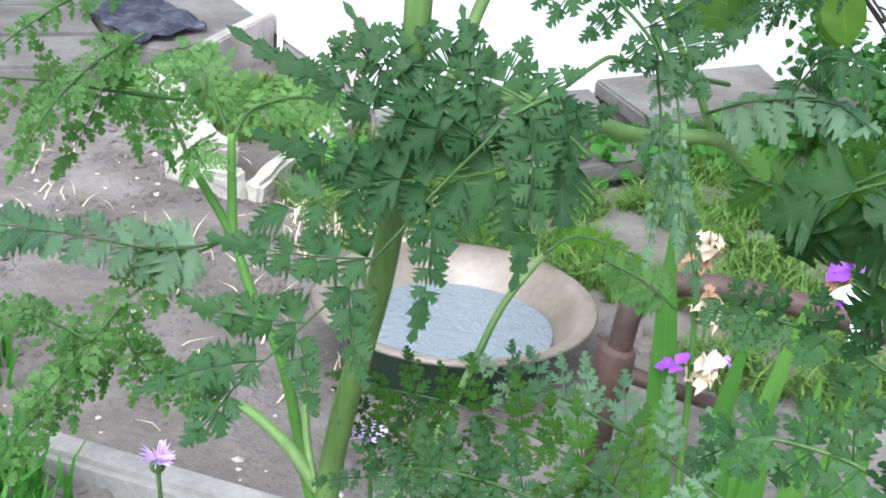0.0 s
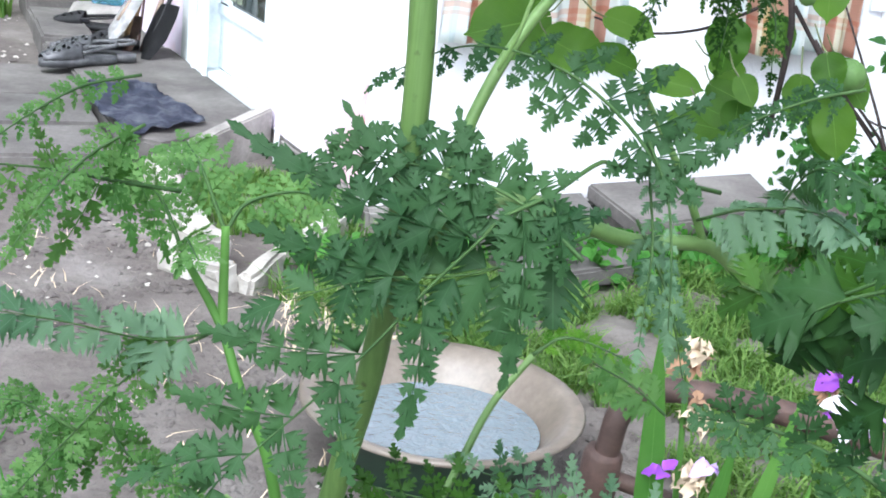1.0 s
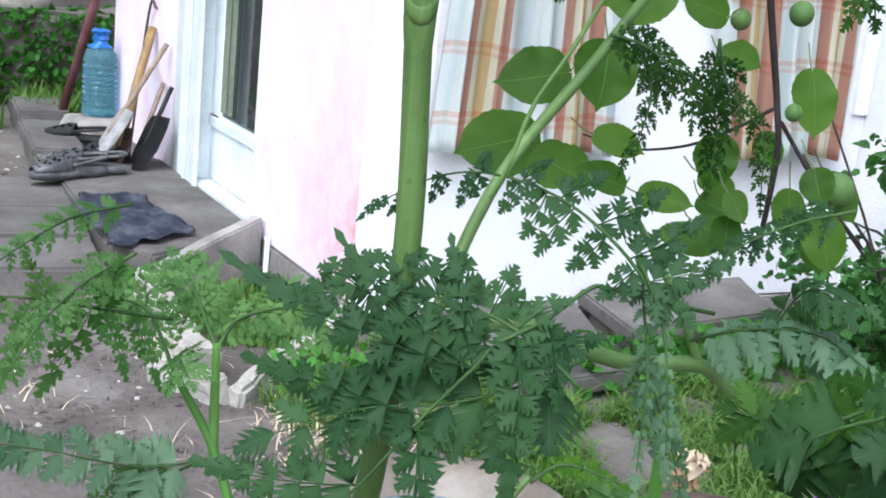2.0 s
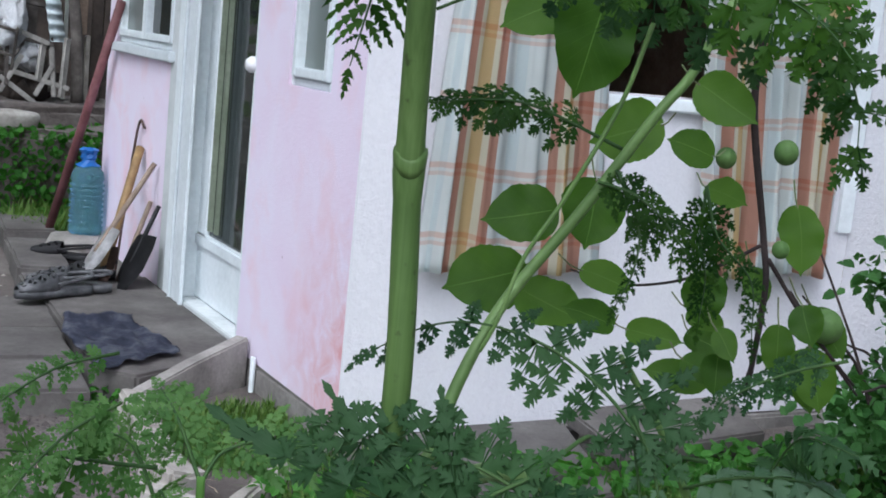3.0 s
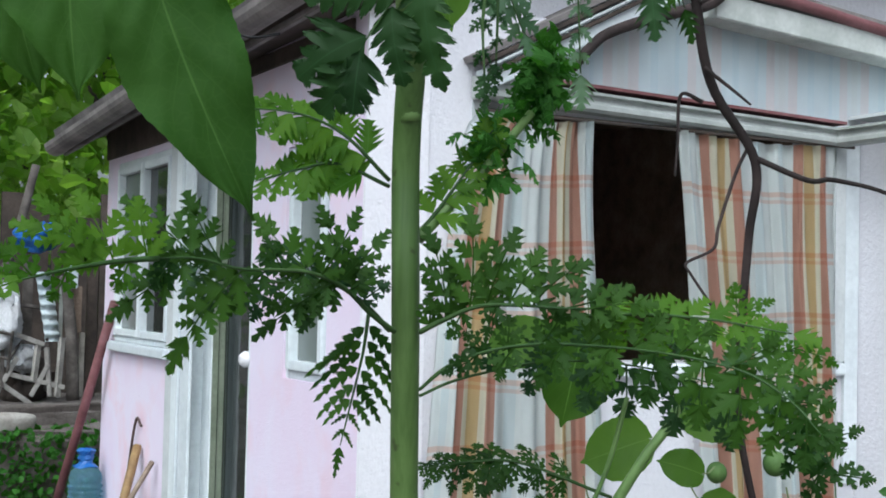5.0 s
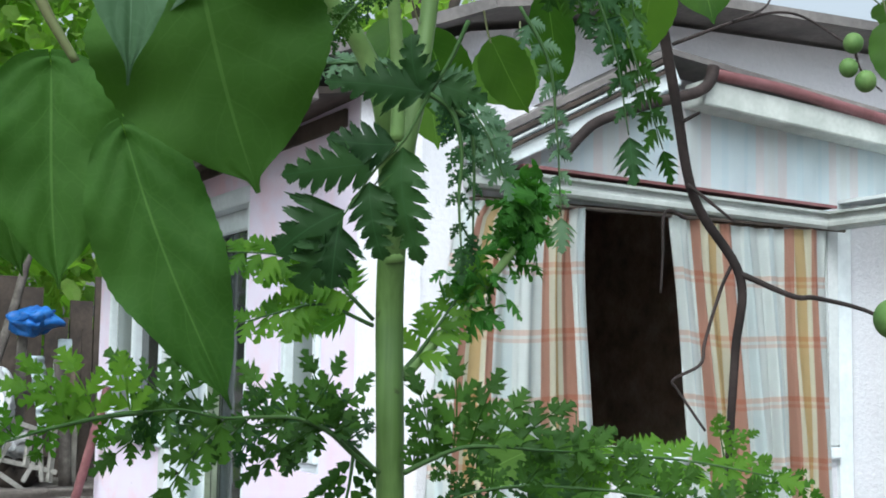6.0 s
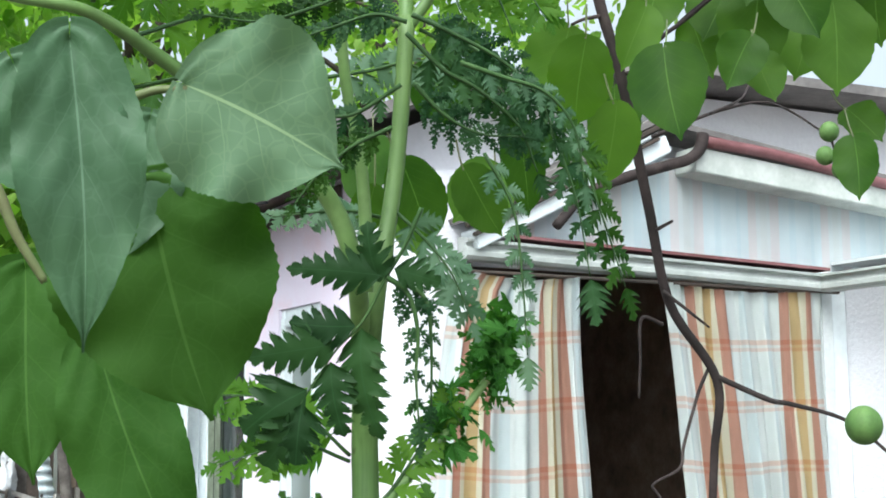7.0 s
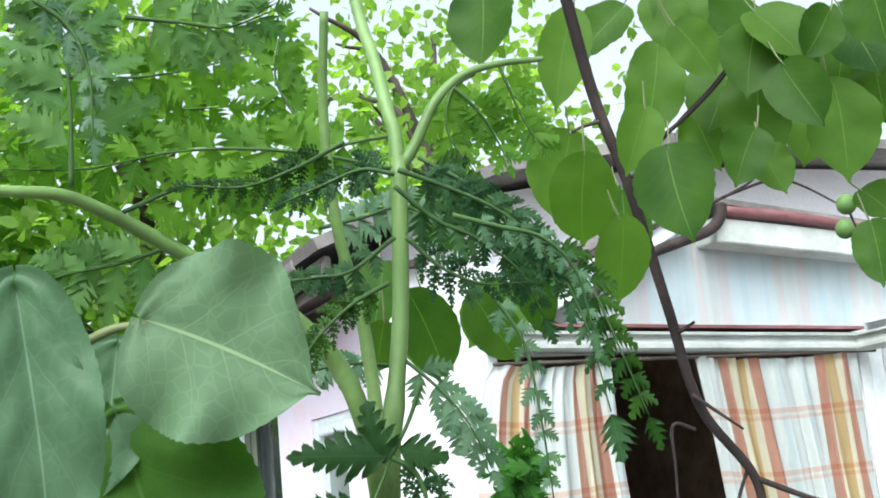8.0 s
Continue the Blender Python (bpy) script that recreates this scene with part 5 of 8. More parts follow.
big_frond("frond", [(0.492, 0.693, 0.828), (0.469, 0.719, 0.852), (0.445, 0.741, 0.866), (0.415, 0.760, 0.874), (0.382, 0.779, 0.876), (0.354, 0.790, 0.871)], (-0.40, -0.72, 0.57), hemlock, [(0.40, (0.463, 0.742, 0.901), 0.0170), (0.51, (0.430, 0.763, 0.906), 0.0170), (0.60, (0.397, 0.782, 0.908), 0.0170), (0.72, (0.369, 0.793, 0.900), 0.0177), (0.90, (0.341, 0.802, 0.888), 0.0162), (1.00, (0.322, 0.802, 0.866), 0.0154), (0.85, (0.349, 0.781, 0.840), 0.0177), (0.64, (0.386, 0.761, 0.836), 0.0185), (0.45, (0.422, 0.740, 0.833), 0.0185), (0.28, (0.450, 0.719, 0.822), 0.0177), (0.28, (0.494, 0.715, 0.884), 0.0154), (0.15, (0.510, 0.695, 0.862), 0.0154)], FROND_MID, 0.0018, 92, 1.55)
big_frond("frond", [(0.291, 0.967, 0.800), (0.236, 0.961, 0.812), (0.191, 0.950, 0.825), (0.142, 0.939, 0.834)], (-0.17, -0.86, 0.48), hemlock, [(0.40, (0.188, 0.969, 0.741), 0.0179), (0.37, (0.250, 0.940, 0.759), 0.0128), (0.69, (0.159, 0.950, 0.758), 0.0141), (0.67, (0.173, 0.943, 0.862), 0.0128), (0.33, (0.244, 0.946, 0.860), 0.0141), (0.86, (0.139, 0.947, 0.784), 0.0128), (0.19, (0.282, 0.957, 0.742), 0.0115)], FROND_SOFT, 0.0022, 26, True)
big_frond("frond", [(0.584, 0.477, 0.889), (0.566, 0.499, 0.875), (0.550, 0.516, 0.863), (0.534, 0.532, 0.847)], (-0.64, -0.61, 0.46), hemlock, [(0.58, (0.534, 0.553, 0.858), 0.0228), (0.80, (0.520, 0.551, 0.834), 0.0228), (0.92, (0.547, 0.542, 0.810), 0.0240), (0.67, (0.562, 0.521, 0.816), 0.0228), (0.42, (0.580, 0.512, 0.833), 0.0204)], FROND_SHADED, 0.002, 27, False)
big_frond("frond", [(0.553, 0.452, 0.932), (0.548, 0.458, 0.886), (0.546, 0.460, 0.838), (0.549, 0.457, 0.784)], (-0.66, -0.56, 0.50), hemlock, [(0.22, (0.530, 0.484, 0.894), 0.0168), (0.38, (0.512, 0.466, 0.870), 0.0192), (0.57, (0.537, 0.490, 0.833), 0.0204), (0.75, (0.543, 0.491, 0.796), 0.0204), (0.48, (0.569, 0.456, 0.831), 0.0192)], FROND_SHADED, 0.002, 28, False)
big_frond("frond", [(0.577, 0.651, 0.525), (0.551, 0.697, 0.553), (0.513, 0.741, 0.576), (0.464, 0.784, 0.592), (0.414, 0.815, 0.600)], (-0.35, -0.51, 0.79), hemlock, [(0.12, (0.592, 0.706, 0.592), 0.0187), (0.10, (0.504, 0.692, 0.519), 0.0177), (0.24, (0.592, 0.716, 0.609), 0.0186), (0.21, (0.501, 0.713, 0.541), 0.0188), (0.35, (0.532, 0.731, 0.623), 0.0177), (0.33, (0.484, 0.710, 0.548), 0.0180), (0.46, (0.512, 0.736, 0.627), 0.0142), (0.44, (0.467, 0.739, 0.560), 0.0149), (0.57, (0.493, 0.763, 0.630), 0.0153), (0.55, (0.459, 0.746, 0.557), 0.0154), (0.69, (0.468, 0.789, 0.638), 0.0145), (0.66, (0.436, 0.755, 0.569), 0.0126), (0.80, (0.443, 0.794, 0.632), 0.0117), (0.78, (0.436, 0.793, 0.564), 0.0143), (0.91, (0.432, 0.829, 0.630), 0.0130), (0.89, (0.409, 0.797, 0.576), 0.0120), (1.00, (0.368, 0.842, 0.608), 0.0113)], FROND, 0.002, 80, True)
big_frond("frond", [(0.665, 0.678, 0.518), (0.630, 0.730, 0.543), (0.590, 0.776, 0.563), (0.555, 0.811, 0.577), (0.524, 0.836, 0.586)], (-0.38, -0.50, 0.78), hemlock, [(0.12, (0.657, 0.720, 0.592), 0.0184), (0.10, (0.605, 0.713, 0.494), 0.0182), (0.25, (0.635, 0.749, 0.609), 0.0165), (0.23, (0.583, 0.739, 0.523), 0.0159), (0.39, (0.621, 0.790, 0.597), 0.0177), (0.36, (0.575, 0.762, 0.515), 0.0161), (0.51, (0.583, 0.799, 0.616), 0.0145), (0.49, (0.546, 0.788, 0.527), 0.0162), (0.64, (0.569, 0.813, 0.611), 0.0153), (0.61, (0.536, 0.787, 0.550), 0.0132), (0.76, (0.553, 0.839, 0.606), 0.0141), (0.74, (0.514, 0.802, 0.570), 0.0126), (0.90, (0.525, 0.821, 0.625), 0.0135), (0.88, (0.508, 0.815, 0.567), 0.0134), (1.00, (0.496, 0.858, 0.594), 0.0115)], FROND_GREY, 0.002, 81, True)
big_frond("frond", [(0.489, 0.735, 0.490), (0.458, 0.779, 0.523), (0.431, 0.814, 0.551), (0.406, 0.838, 0.568)], (-0.28, -0.54, 0.79), hemlock, [(0.13, (0.498, 0.785, 0.547), 0.0175), (0.10, (0.412, 0.746, 0.490), 0.0184), (0.28, (0.479, 0.767, 0.573), 0.0167), (0.25, (0.400, 0.769, 0.516), 0.0154), (0.43, (0.461, 0.800, 0.576), 0.0153), (0.40, (0.407, 0.788, 0.531), 0.0151), (0.58, (0.451, 0.811, 0.587), 0.0148), (0.55, (0.397, 0.814, 0.532), 0.0156), (0.73, (0.432, 0.844, 0.581), 0.0143), (0.70, (0.387, 0.805, 0.554), 0.0120), (0.88, (0.412, 0.835, 0.602), 0.0131), (0.85, (0.384, 0.843, 0.548), 0.0125), (1.00, (0.383, 0.859, 0.585), 0.0111)], FROND, 0.002, 82, True)
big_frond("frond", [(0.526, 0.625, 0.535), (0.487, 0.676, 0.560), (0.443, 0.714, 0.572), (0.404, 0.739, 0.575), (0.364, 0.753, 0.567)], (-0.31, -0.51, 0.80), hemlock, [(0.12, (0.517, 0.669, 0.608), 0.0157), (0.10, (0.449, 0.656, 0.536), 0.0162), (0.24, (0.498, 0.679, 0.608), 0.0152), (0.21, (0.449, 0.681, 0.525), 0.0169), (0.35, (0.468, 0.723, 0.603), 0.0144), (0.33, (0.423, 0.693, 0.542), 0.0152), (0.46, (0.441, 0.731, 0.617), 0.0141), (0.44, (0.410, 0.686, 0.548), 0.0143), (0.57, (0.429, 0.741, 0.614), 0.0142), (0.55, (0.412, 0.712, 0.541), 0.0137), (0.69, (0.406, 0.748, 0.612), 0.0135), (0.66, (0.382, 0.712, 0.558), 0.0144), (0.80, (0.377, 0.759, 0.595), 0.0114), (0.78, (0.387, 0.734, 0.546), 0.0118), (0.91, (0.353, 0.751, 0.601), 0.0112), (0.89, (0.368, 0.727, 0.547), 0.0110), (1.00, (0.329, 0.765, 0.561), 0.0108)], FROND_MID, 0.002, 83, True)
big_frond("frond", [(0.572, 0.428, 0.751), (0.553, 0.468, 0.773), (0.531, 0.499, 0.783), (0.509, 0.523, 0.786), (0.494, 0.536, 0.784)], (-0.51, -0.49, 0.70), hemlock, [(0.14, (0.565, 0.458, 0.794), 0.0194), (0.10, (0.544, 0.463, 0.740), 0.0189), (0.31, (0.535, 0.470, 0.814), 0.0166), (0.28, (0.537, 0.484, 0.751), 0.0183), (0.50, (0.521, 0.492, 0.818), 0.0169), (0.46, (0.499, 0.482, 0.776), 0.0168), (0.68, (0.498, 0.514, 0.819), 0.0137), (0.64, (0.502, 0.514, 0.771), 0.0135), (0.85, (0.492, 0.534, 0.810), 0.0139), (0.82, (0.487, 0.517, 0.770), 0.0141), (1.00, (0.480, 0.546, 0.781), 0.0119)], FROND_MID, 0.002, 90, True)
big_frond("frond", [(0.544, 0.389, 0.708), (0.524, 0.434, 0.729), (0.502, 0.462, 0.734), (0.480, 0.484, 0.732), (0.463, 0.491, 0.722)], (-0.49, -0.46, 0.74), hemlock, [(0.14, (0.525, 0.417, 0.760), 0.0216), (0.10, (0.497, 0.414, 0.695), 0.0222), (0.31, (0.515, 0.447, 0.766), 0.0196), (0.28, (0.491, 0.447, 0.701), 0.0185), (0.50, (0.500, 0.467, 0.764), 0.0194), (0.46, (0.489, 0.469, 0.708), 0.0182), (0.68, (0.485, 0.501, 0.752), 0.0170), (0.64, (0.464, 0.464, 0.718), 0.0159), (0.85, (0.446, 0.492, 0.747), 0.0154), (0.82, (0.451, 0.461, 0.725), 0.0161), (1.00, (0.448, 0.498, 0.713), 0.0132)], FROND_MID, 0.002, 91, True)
big_frond("frond", [(0.631, 0.726, 1.190), (0.631, 0.727, 1.210), (0.629, 0.729, 1.228)], (-0.61, -0.71, 0.35), hemlock, [(0.50, (0.656, 0.705, 1.217), 0.0109), (0.82, (0.649, 0.711, 1.235), 0.0101), (1.00, (0.628, 0.730, 1.247), 0.0092), (0.40, (0.616, 0.739, 1.212), 0.0076)], FROND_PALE, 0.0015, 70, True)
big_frond("frond", [(0.637, 0.721, 1.190), (0.649, 0.711, 1.197), (0.663, 0.698, 1.199)], (-0.63, -0.69, 0.36), hemlock, [(0.50, (0.655, 0.706, 1.215), 0.0084), (0.70, (0.673, 0.688, 1.208), 0.0092), (1.00, (0.681, 0.680, 1.188), 0.0101), (0.60, (0.657, 0.702, 1.181), 0.0084)], FROND_PALE, 0.0015, 71, True)
# leaves at the height of the window sill
frond("frond", [(0.594, 0.830, 1.079), (0.527, 0.851, 1.105), (0.489, 0.862, 1.107), (0.451, 0.871, 1.102)], 0.034, (-0.34, -0.59, 0.73), hemlock, FROND, pairs=10, sub=4, taper=0.5, first=0.16, droop=0.2, radius=0.0015, jag=1.0, curl=0.25, seed=29, twice=True)
frond("frond", [(0.570, 0.822, 1.054), (0.592, 0.807, 1.048), (0.610, 0.793, 1.033), (0.629, 0.778, 1.005)], 0.027, (-0.57, -0.74, 0.37), hemlock, FROND, pairs=9, sub=4, taper=0.4, first=0.1, droop=0.6, radius=0.0015, jag=1.0, curl=0.25, seed=30, twice=True)
frond("frond", [(0.666, 0.813, 1.056), (0.666, 0.813, 1.015), (0.672, 0.808, 0.984), (0.671, 0.808, 0.948)], 0.020, (-0.59, -0.70, 0.40), hemlock, FROND, pairs=9, sub=4, taper=0.4, first=0.1, droop=0.6, radius=0.0015, jag=1.0, curl=0.25, seed=31, twice=True)
frond("frond", [(0.649, 0.793, 1.058), (0.656, 0.781, 1.021), (0.675, 0.759, 0.991), (0.675, 0.750, 0.949)], 0.0192, (-0.61, -0.68, 0.42), hemlock, FROND, pairs=9, sub=4, taper=0.5, radius=0.0015, seed=93, droop=0.5, twice=True)
frond("frond", [(0.583, 0.819, 1.064), (0.598, 0.803, 1.025), (0.595, 0.799, 0.991), (0.584, 0.801, 0.964)], 0.0146, (-0.55, -0.73, 0.42), hemlock, FROND, pairs=9, sub=4, taper=0.5, radius=0.0015, seed=95, droop=0.5, twice=True)
frond("frond", [(0.675, 0.652, 0.958), (0.647, 0.676, 0.944), (0.618, 0.697, 0.923), (0.593, 0.709, 0.896)], 0.0203, (-0.56, -0.62, 0.55), hemlock, FROND_MID, pairs=9, sub=4, taper=0.5, radius=0.0015, seed=96, droop=0.4, twice=True)
frond("frond", [(0.395, 0.856, 1.218), (0.392, 0.857, 1.191), (0.385, 0.858, 1.159), (0.376, 0.858, 1.123)], 0.0514, (-0.38, -0.84, 0.39), hemlock, FROND, pairs=8, sub=6, taper=0.88, radius=0.0015, seed=32, first=0.1, droop=0.3, jag=0.42)
frond("frond", [(0.372, 0.779, 1.308), (0.340, 0.782, 1.336), (0.309, 0.785, 1.348), (0.271, 0.788, 1.349)], 0.034, (-0.33, -0.82, 0.47), hemlock, FROND_PALE, pairs=8, sub=5, taper=0.5, first=0.16, droop=0.2, radius=0.0015, jag=1.0, curl=0.25, seed=33)
frond("frond", [(0.372, 0.779, 1.304), (0.337, 0.784, 1.317), (0.310, 0.784, 1.312), (0.283, 0.795, 1.303)], 0.026, (-0.32, -0.80, 0.50), hemlock, FROND_PALE, pairs=8, sub=4, taper=0.5, first=0.16, droop=0.2, radius=0.0015, jag=1.0, curl=0.25, seed=34)
frond("frond", [(0.391, 0.769, 1.274), (0.411, 0.770, 1.298), (0.432, 0.770, 1.326), (0.442, 0.764, 1.346)], 0.026, (-0.43, -0.76, 0.49), hemlock, FROND_PALE, pairs=8, sub=4, taper=0.5, first=0.16, droop=0.2, radius=0.0015, jag=1.0, curl=0.25, seed=35)
stalk_part("side_stem", hemlock, [(0.390, 0.770, 1.270), (0.408, 0.772, 1.287), (0.435, 0.768, 1.315), (0.470, 0.759, 1.360)], (0.0045, 0.003), STEM)
big_frond("frond", [(0.368, 0.758, 1.208), (0.347, 0.751, 1.220), (0.326, 0.744, 1.235), (0.300, 0.737, 1.244), (0.272, 0.731, 1.245), (0.248, 0.723, 1.245), (0.221, 0.716, 1.250), (0.196, 0.707, 1.249)], (-0.34, -0.89, 0.32), hemlock, [(0.26, (0.352, 0.734, 1.273), 0.0142), (0.31, (0.308, 0.746, 1.287), 0.0163), (0.39, (0.328, 0.727, 1.286), 0.0140), (0.44, (0.266, 0.748, 1.279), 0.0181), (0.53, (0.270, 0.737, 1.265), 0.0117), (0.27, (0.352, 0.733, 1.250), 0.0100), (0.31, (0.296, 0.753, 1.215), 0.0134), (0.33, (0.271, 0.760, 1.201), 0.0155), (0.45, (0.274, 0.745, 1.217), 0.0125), (0.69, (0.212, 0.736, 1.182), 0.0195), (0.59, (0.248, 0.737, 1.217), 0.0143), (0.77, (0.216, 0.725, 1.289), 0.0173), (0.86, (0.179, 0.726, 1.283), 0.0184), (0.88, (0.173, 0.727, 1.213), 0.0176), (0.96, (0.195, 0.712, 1.231), 0.0116)], FROND, 0.0019, 36, True)
big_frond("frond", [(0.374, 0.777, 1.208), (0.350, 0.771, 1.227), (0.324, 0.766, 1.239), (0.291, 0.762, 1.238), (0.263, 0.755, 1.239), (0.232, 0.748, 1.240)], (-0.34, -0.88, 0.32), hemlock, [(0.20, (0.367, 0.764, 1.240), 0.0111), (0.34, (0.331, 0.767, 1.264), 0.0131), (0.45, (0.295, 0.772, 1.263), 0.0152), (0.55, (0.277, 0.771, 1.254), 0.0129), (0.45, (0.306, 0.768, 1.206), 0.0145), (0.66, (0.272, 0.763, 1.213), 0.0127), (0.80, (0.238, 0.763, 1.216), 0.0147), (0.92, (0.218, 0.759, 1.256), 0.0145), (1.00, (0.201, 0.758, 1.236), 0.0144), (0.27, (0.347, 0.766, 1.261), 0.0118)], FROND_MID, 0.0019, 73, True)
big_frond("frond", [(0.196, 0.707, 1.249), (0.169, 0.697, 1.246), (0.142, 0.686, 1.241), (0.117, 0.674, 1.235)], (-0.20, -0.93, 0.32), hemlock, [(0.08, (0.183, 0.704, 1.283), 0.0147), (0.33, (0.148, 0.700, 1.284), 0.0170), (0.38, (0.115, 0.705, 1.265), 0.0175), (0.53, (0.126, 0.695, 1.280), 0.0155), (0.67, (0.134, 0.688, 1.224), 0.0104), (0.92, (0.106, 0.680, 1.252), 0.0139), (1.00, (0.091, 0.679, 1.222), 0.0126), (0.22, (0.172, 0.702, 1.229), 0.0114)], FROND_PALE, 0.0019, 37, True)
big_frond("frond", [(0.383, 0.751, 1.208), (0.394, 0.736, 1.217), (0.409, 0.718, 1.226), (0.427, 0.699, 1.227), (0.441, 0.681, 1.226), (0.454, 0.662, 1.226)], (-0.49, -0.80, 0.33), hemlock, [(0.20, (0.380, 0.742, 1.277), 0.0168), (0.23, (0.396, 0.733, 1.253), 0.0131), (0.34, (0.402, 0.723, 1.291), 0.0196), (0.43, (0.428, 0.704, 1.277), 0.0180), (0.54, (0.440, 0.693, 1.264), 0.0187), (0.67, (0.463, 0.672, 1.256), 0.0185), (0.87, (0.480, 0.650, 1.240), 0.0162), (1.00, (0.489, 0.637, 1.229), 0.0161), (0.30, (0.393, 0.732, 1.204), 0.0102), (0.49, (0.411, 0.713, 1.205), 0.0108), (0.07, (0.387, 0.746, 1.234), 0.0103)], FROND, 0.0019, 38, True)
big_frond("frond", [(0.383, 0.749, 1.171), (0.395, 0.736, 1.186), (0.414, 0.718, 1.197), (0.438, 0.696, 1.202), (0.464, 0.671, 1.203), (0.488, 0.645, 1.201), (0.511, 0.618, 1.196), (0.527, 0.596, 1.189), (0.539, 0.575, 1.175), (0.546, 0.557, 1.157)], (-0.56, -0.74, 0.36), hemlock, [(0.22, (0.401, 0.726, 1.209), 0.0101), (0.27, (0.425, 0.709, 1.221), 0.0130), (0.34, (0.453, 0.686, 1.226), 0.0165), (0.43, (0.476, 0.664, 1.224), 0.0171), (0.52, (0.498, 0.641, 1.224), 0.0177), (0.61, (0.518, 0.617, 1.217), 0.0169), (0.72, (0.541, 0.588, 1.212), 0.0182), (0.79, (0.554, 0.570, 1.192), 0.0160), (0.89, (0.557, 0.557, 1.173), 0.0145), (0.97, (0.555, 0.549, 1.146), 0.0144)], FROND, 0.0012, 40, True)
big_frond("frond", [(0.380, 0.744, 1.171), (0.393, 0.731, 1.186), (0.411, 0.714, 1.197), (0.436, 0.692, 1.203), (0.461, 0.667, 1.203), (0.485, 0.641, 1.201), (0.508, 0.615, 1.196), (0.523, 0.592, 1.189), (0.535, 0.571, 1.175), (0.542, 0.553, 1.157)], (-0.56, -0.74, 0.36), hemlock, [(0.21, (0.387, 0.728, 1.182), 0.0101), (0.29, (0.415, 0.705, 1.179), 0.0129), (0.39, (0.433, 0.687, 1.174), 0.0150), (0.48, (0.463, 0.662, 1.175), 0.0170), (0.57, (0.481, 0.640, 1.166), 0.0190), (0.66, (0.502, 0.617, 1.154), 0.0203), (0.75, (0.515, 0.597, 1.145), 0.0201), (0.86, (0.525, 0.579, 1.143), 0.0172), (0.94, (0.535, 0.561, 1.135), 0.0157)], FROND, 0.0012, 41, True)
big_frond("frond", [(0.387, 0.757, 1.166), (0.407, 0.749, 1.176), (0.433, 0.736, 1.184), (0.459, 0.722, 1.190), (0.491, 0.702, 1.191), (0.521, 0.682, 1.187), (0.550, 0.660, 1.179), (0.572, 0.641, 1.167), (0.588, 0.627, 1.152)], (-0.53, -0.76, 0.37), hemlock, [(0.25, (0.424, 0.742, 1.200), 0.0112), (0.38, (0.459, 0.723, 1.209), 0.0150), (0.50, (0.482, 0.710, 1.217), 0.0187), (0.62, (0.535, 0.671, 1.211), 0.0195), (0.75, (0.569, 0.644, 1.202), 0.0195), (0.88, (0.595, 0.621, 1.177), 0.0181), (0.38, (0.450, 0.726, 1.168), 0.0142), (0.50, (0.481, 0.707, 1.158), 0.0180), (0.56, (0.505, 0.690, 1.155), 0.0180), (0.68, (0.528, 0.672, 1.144), 0.0203), (0.81, (0.557, 0.650, 1.136), 0.0195), (1.00, (0.601, 0.610, 1.125), 0.0166)], FROND_MID, 0.0012, 72, True)
big_frond("frond", [(0.552, 0.609, 1.179), (0.563, 0.596, 1.166), (0.572, 0.586, 1.150), (0.577, 0.579, 1.130), (0.576, 0.575, 1.110)], (-0.64, -0.65, 0.41), hemlock, [(0.20, (0.581, 0.581, 1.187), 0.0103), (0.50, (0.591, 0.568, 1.158), 0.0103), (0.75, (0.594, 0.561, 1.128), 0.0103), (0.20, (0.548, 0.608, 1.144), 0.0110), (0.39, (0.555, 0.599, 1.125), 0.0115), (0.66, (0.562, 0.589, 1.109), 0.0115), (1.00, (0.578, 0.568, 1.084), 0.0103), (1.00, (0.564, 0.581, 1.083), 0.0103)], FROND, 0.0012, 89, True)
stalk_part("side_stem", hemlock, [(0.494, 0.675, 1.170), (0.483, 0.684, 1.118), (0.460, 0.699, 1.057), (0.442, 0.711, 1.016), (0.432, 0.717, 0.976), (0.426, 0.726, 0.952)], (0.0016, 0.0013), STEM)
frond("frond", [(0.464, 0.703, 1.220), (0.491, 0.660, 1.223), (0.520, 0.625, 1.221), (0.549, 0.586, 1.214)], 0.026, (-0.53, -0.64, 0.56), hemlock, FROND_PALE, pairs=9, sub=4, taper=0.5, first=0.16, droop=0.2, radius=0.0015, jag=1.0, curl=0.25, seed=44)
# leaves near the top
frond("frond", [(0.431, 0.691, 1.511), (0.447, 0.681, 1.474), (0.452, 0.678, 1.425), (0.454, 0.676, 1.374)], 0.013, (-0.54, -0.84, 0.11), hemlock, FROND_GREY, pairs=9, sub=4, taper=0.4, first=0.1, droop=0.5, radius=0.0015, jag=1.0, curl=0.25, seed=45)
frond("frond", [(0.479, 0.696, 1.546), (0.501, 0.681, 1.515), (0.513, 0.672, 1.472), (0.525, 0.663, 1.422)], 0.020, (-0.59, -0.80, 0.06), hemlock, FROND, pairs=9, sub=4, taper=0.4, first=0.1, droop=0.6, radius=0.0015, jag=1.0, curl=0.25, seed=46)
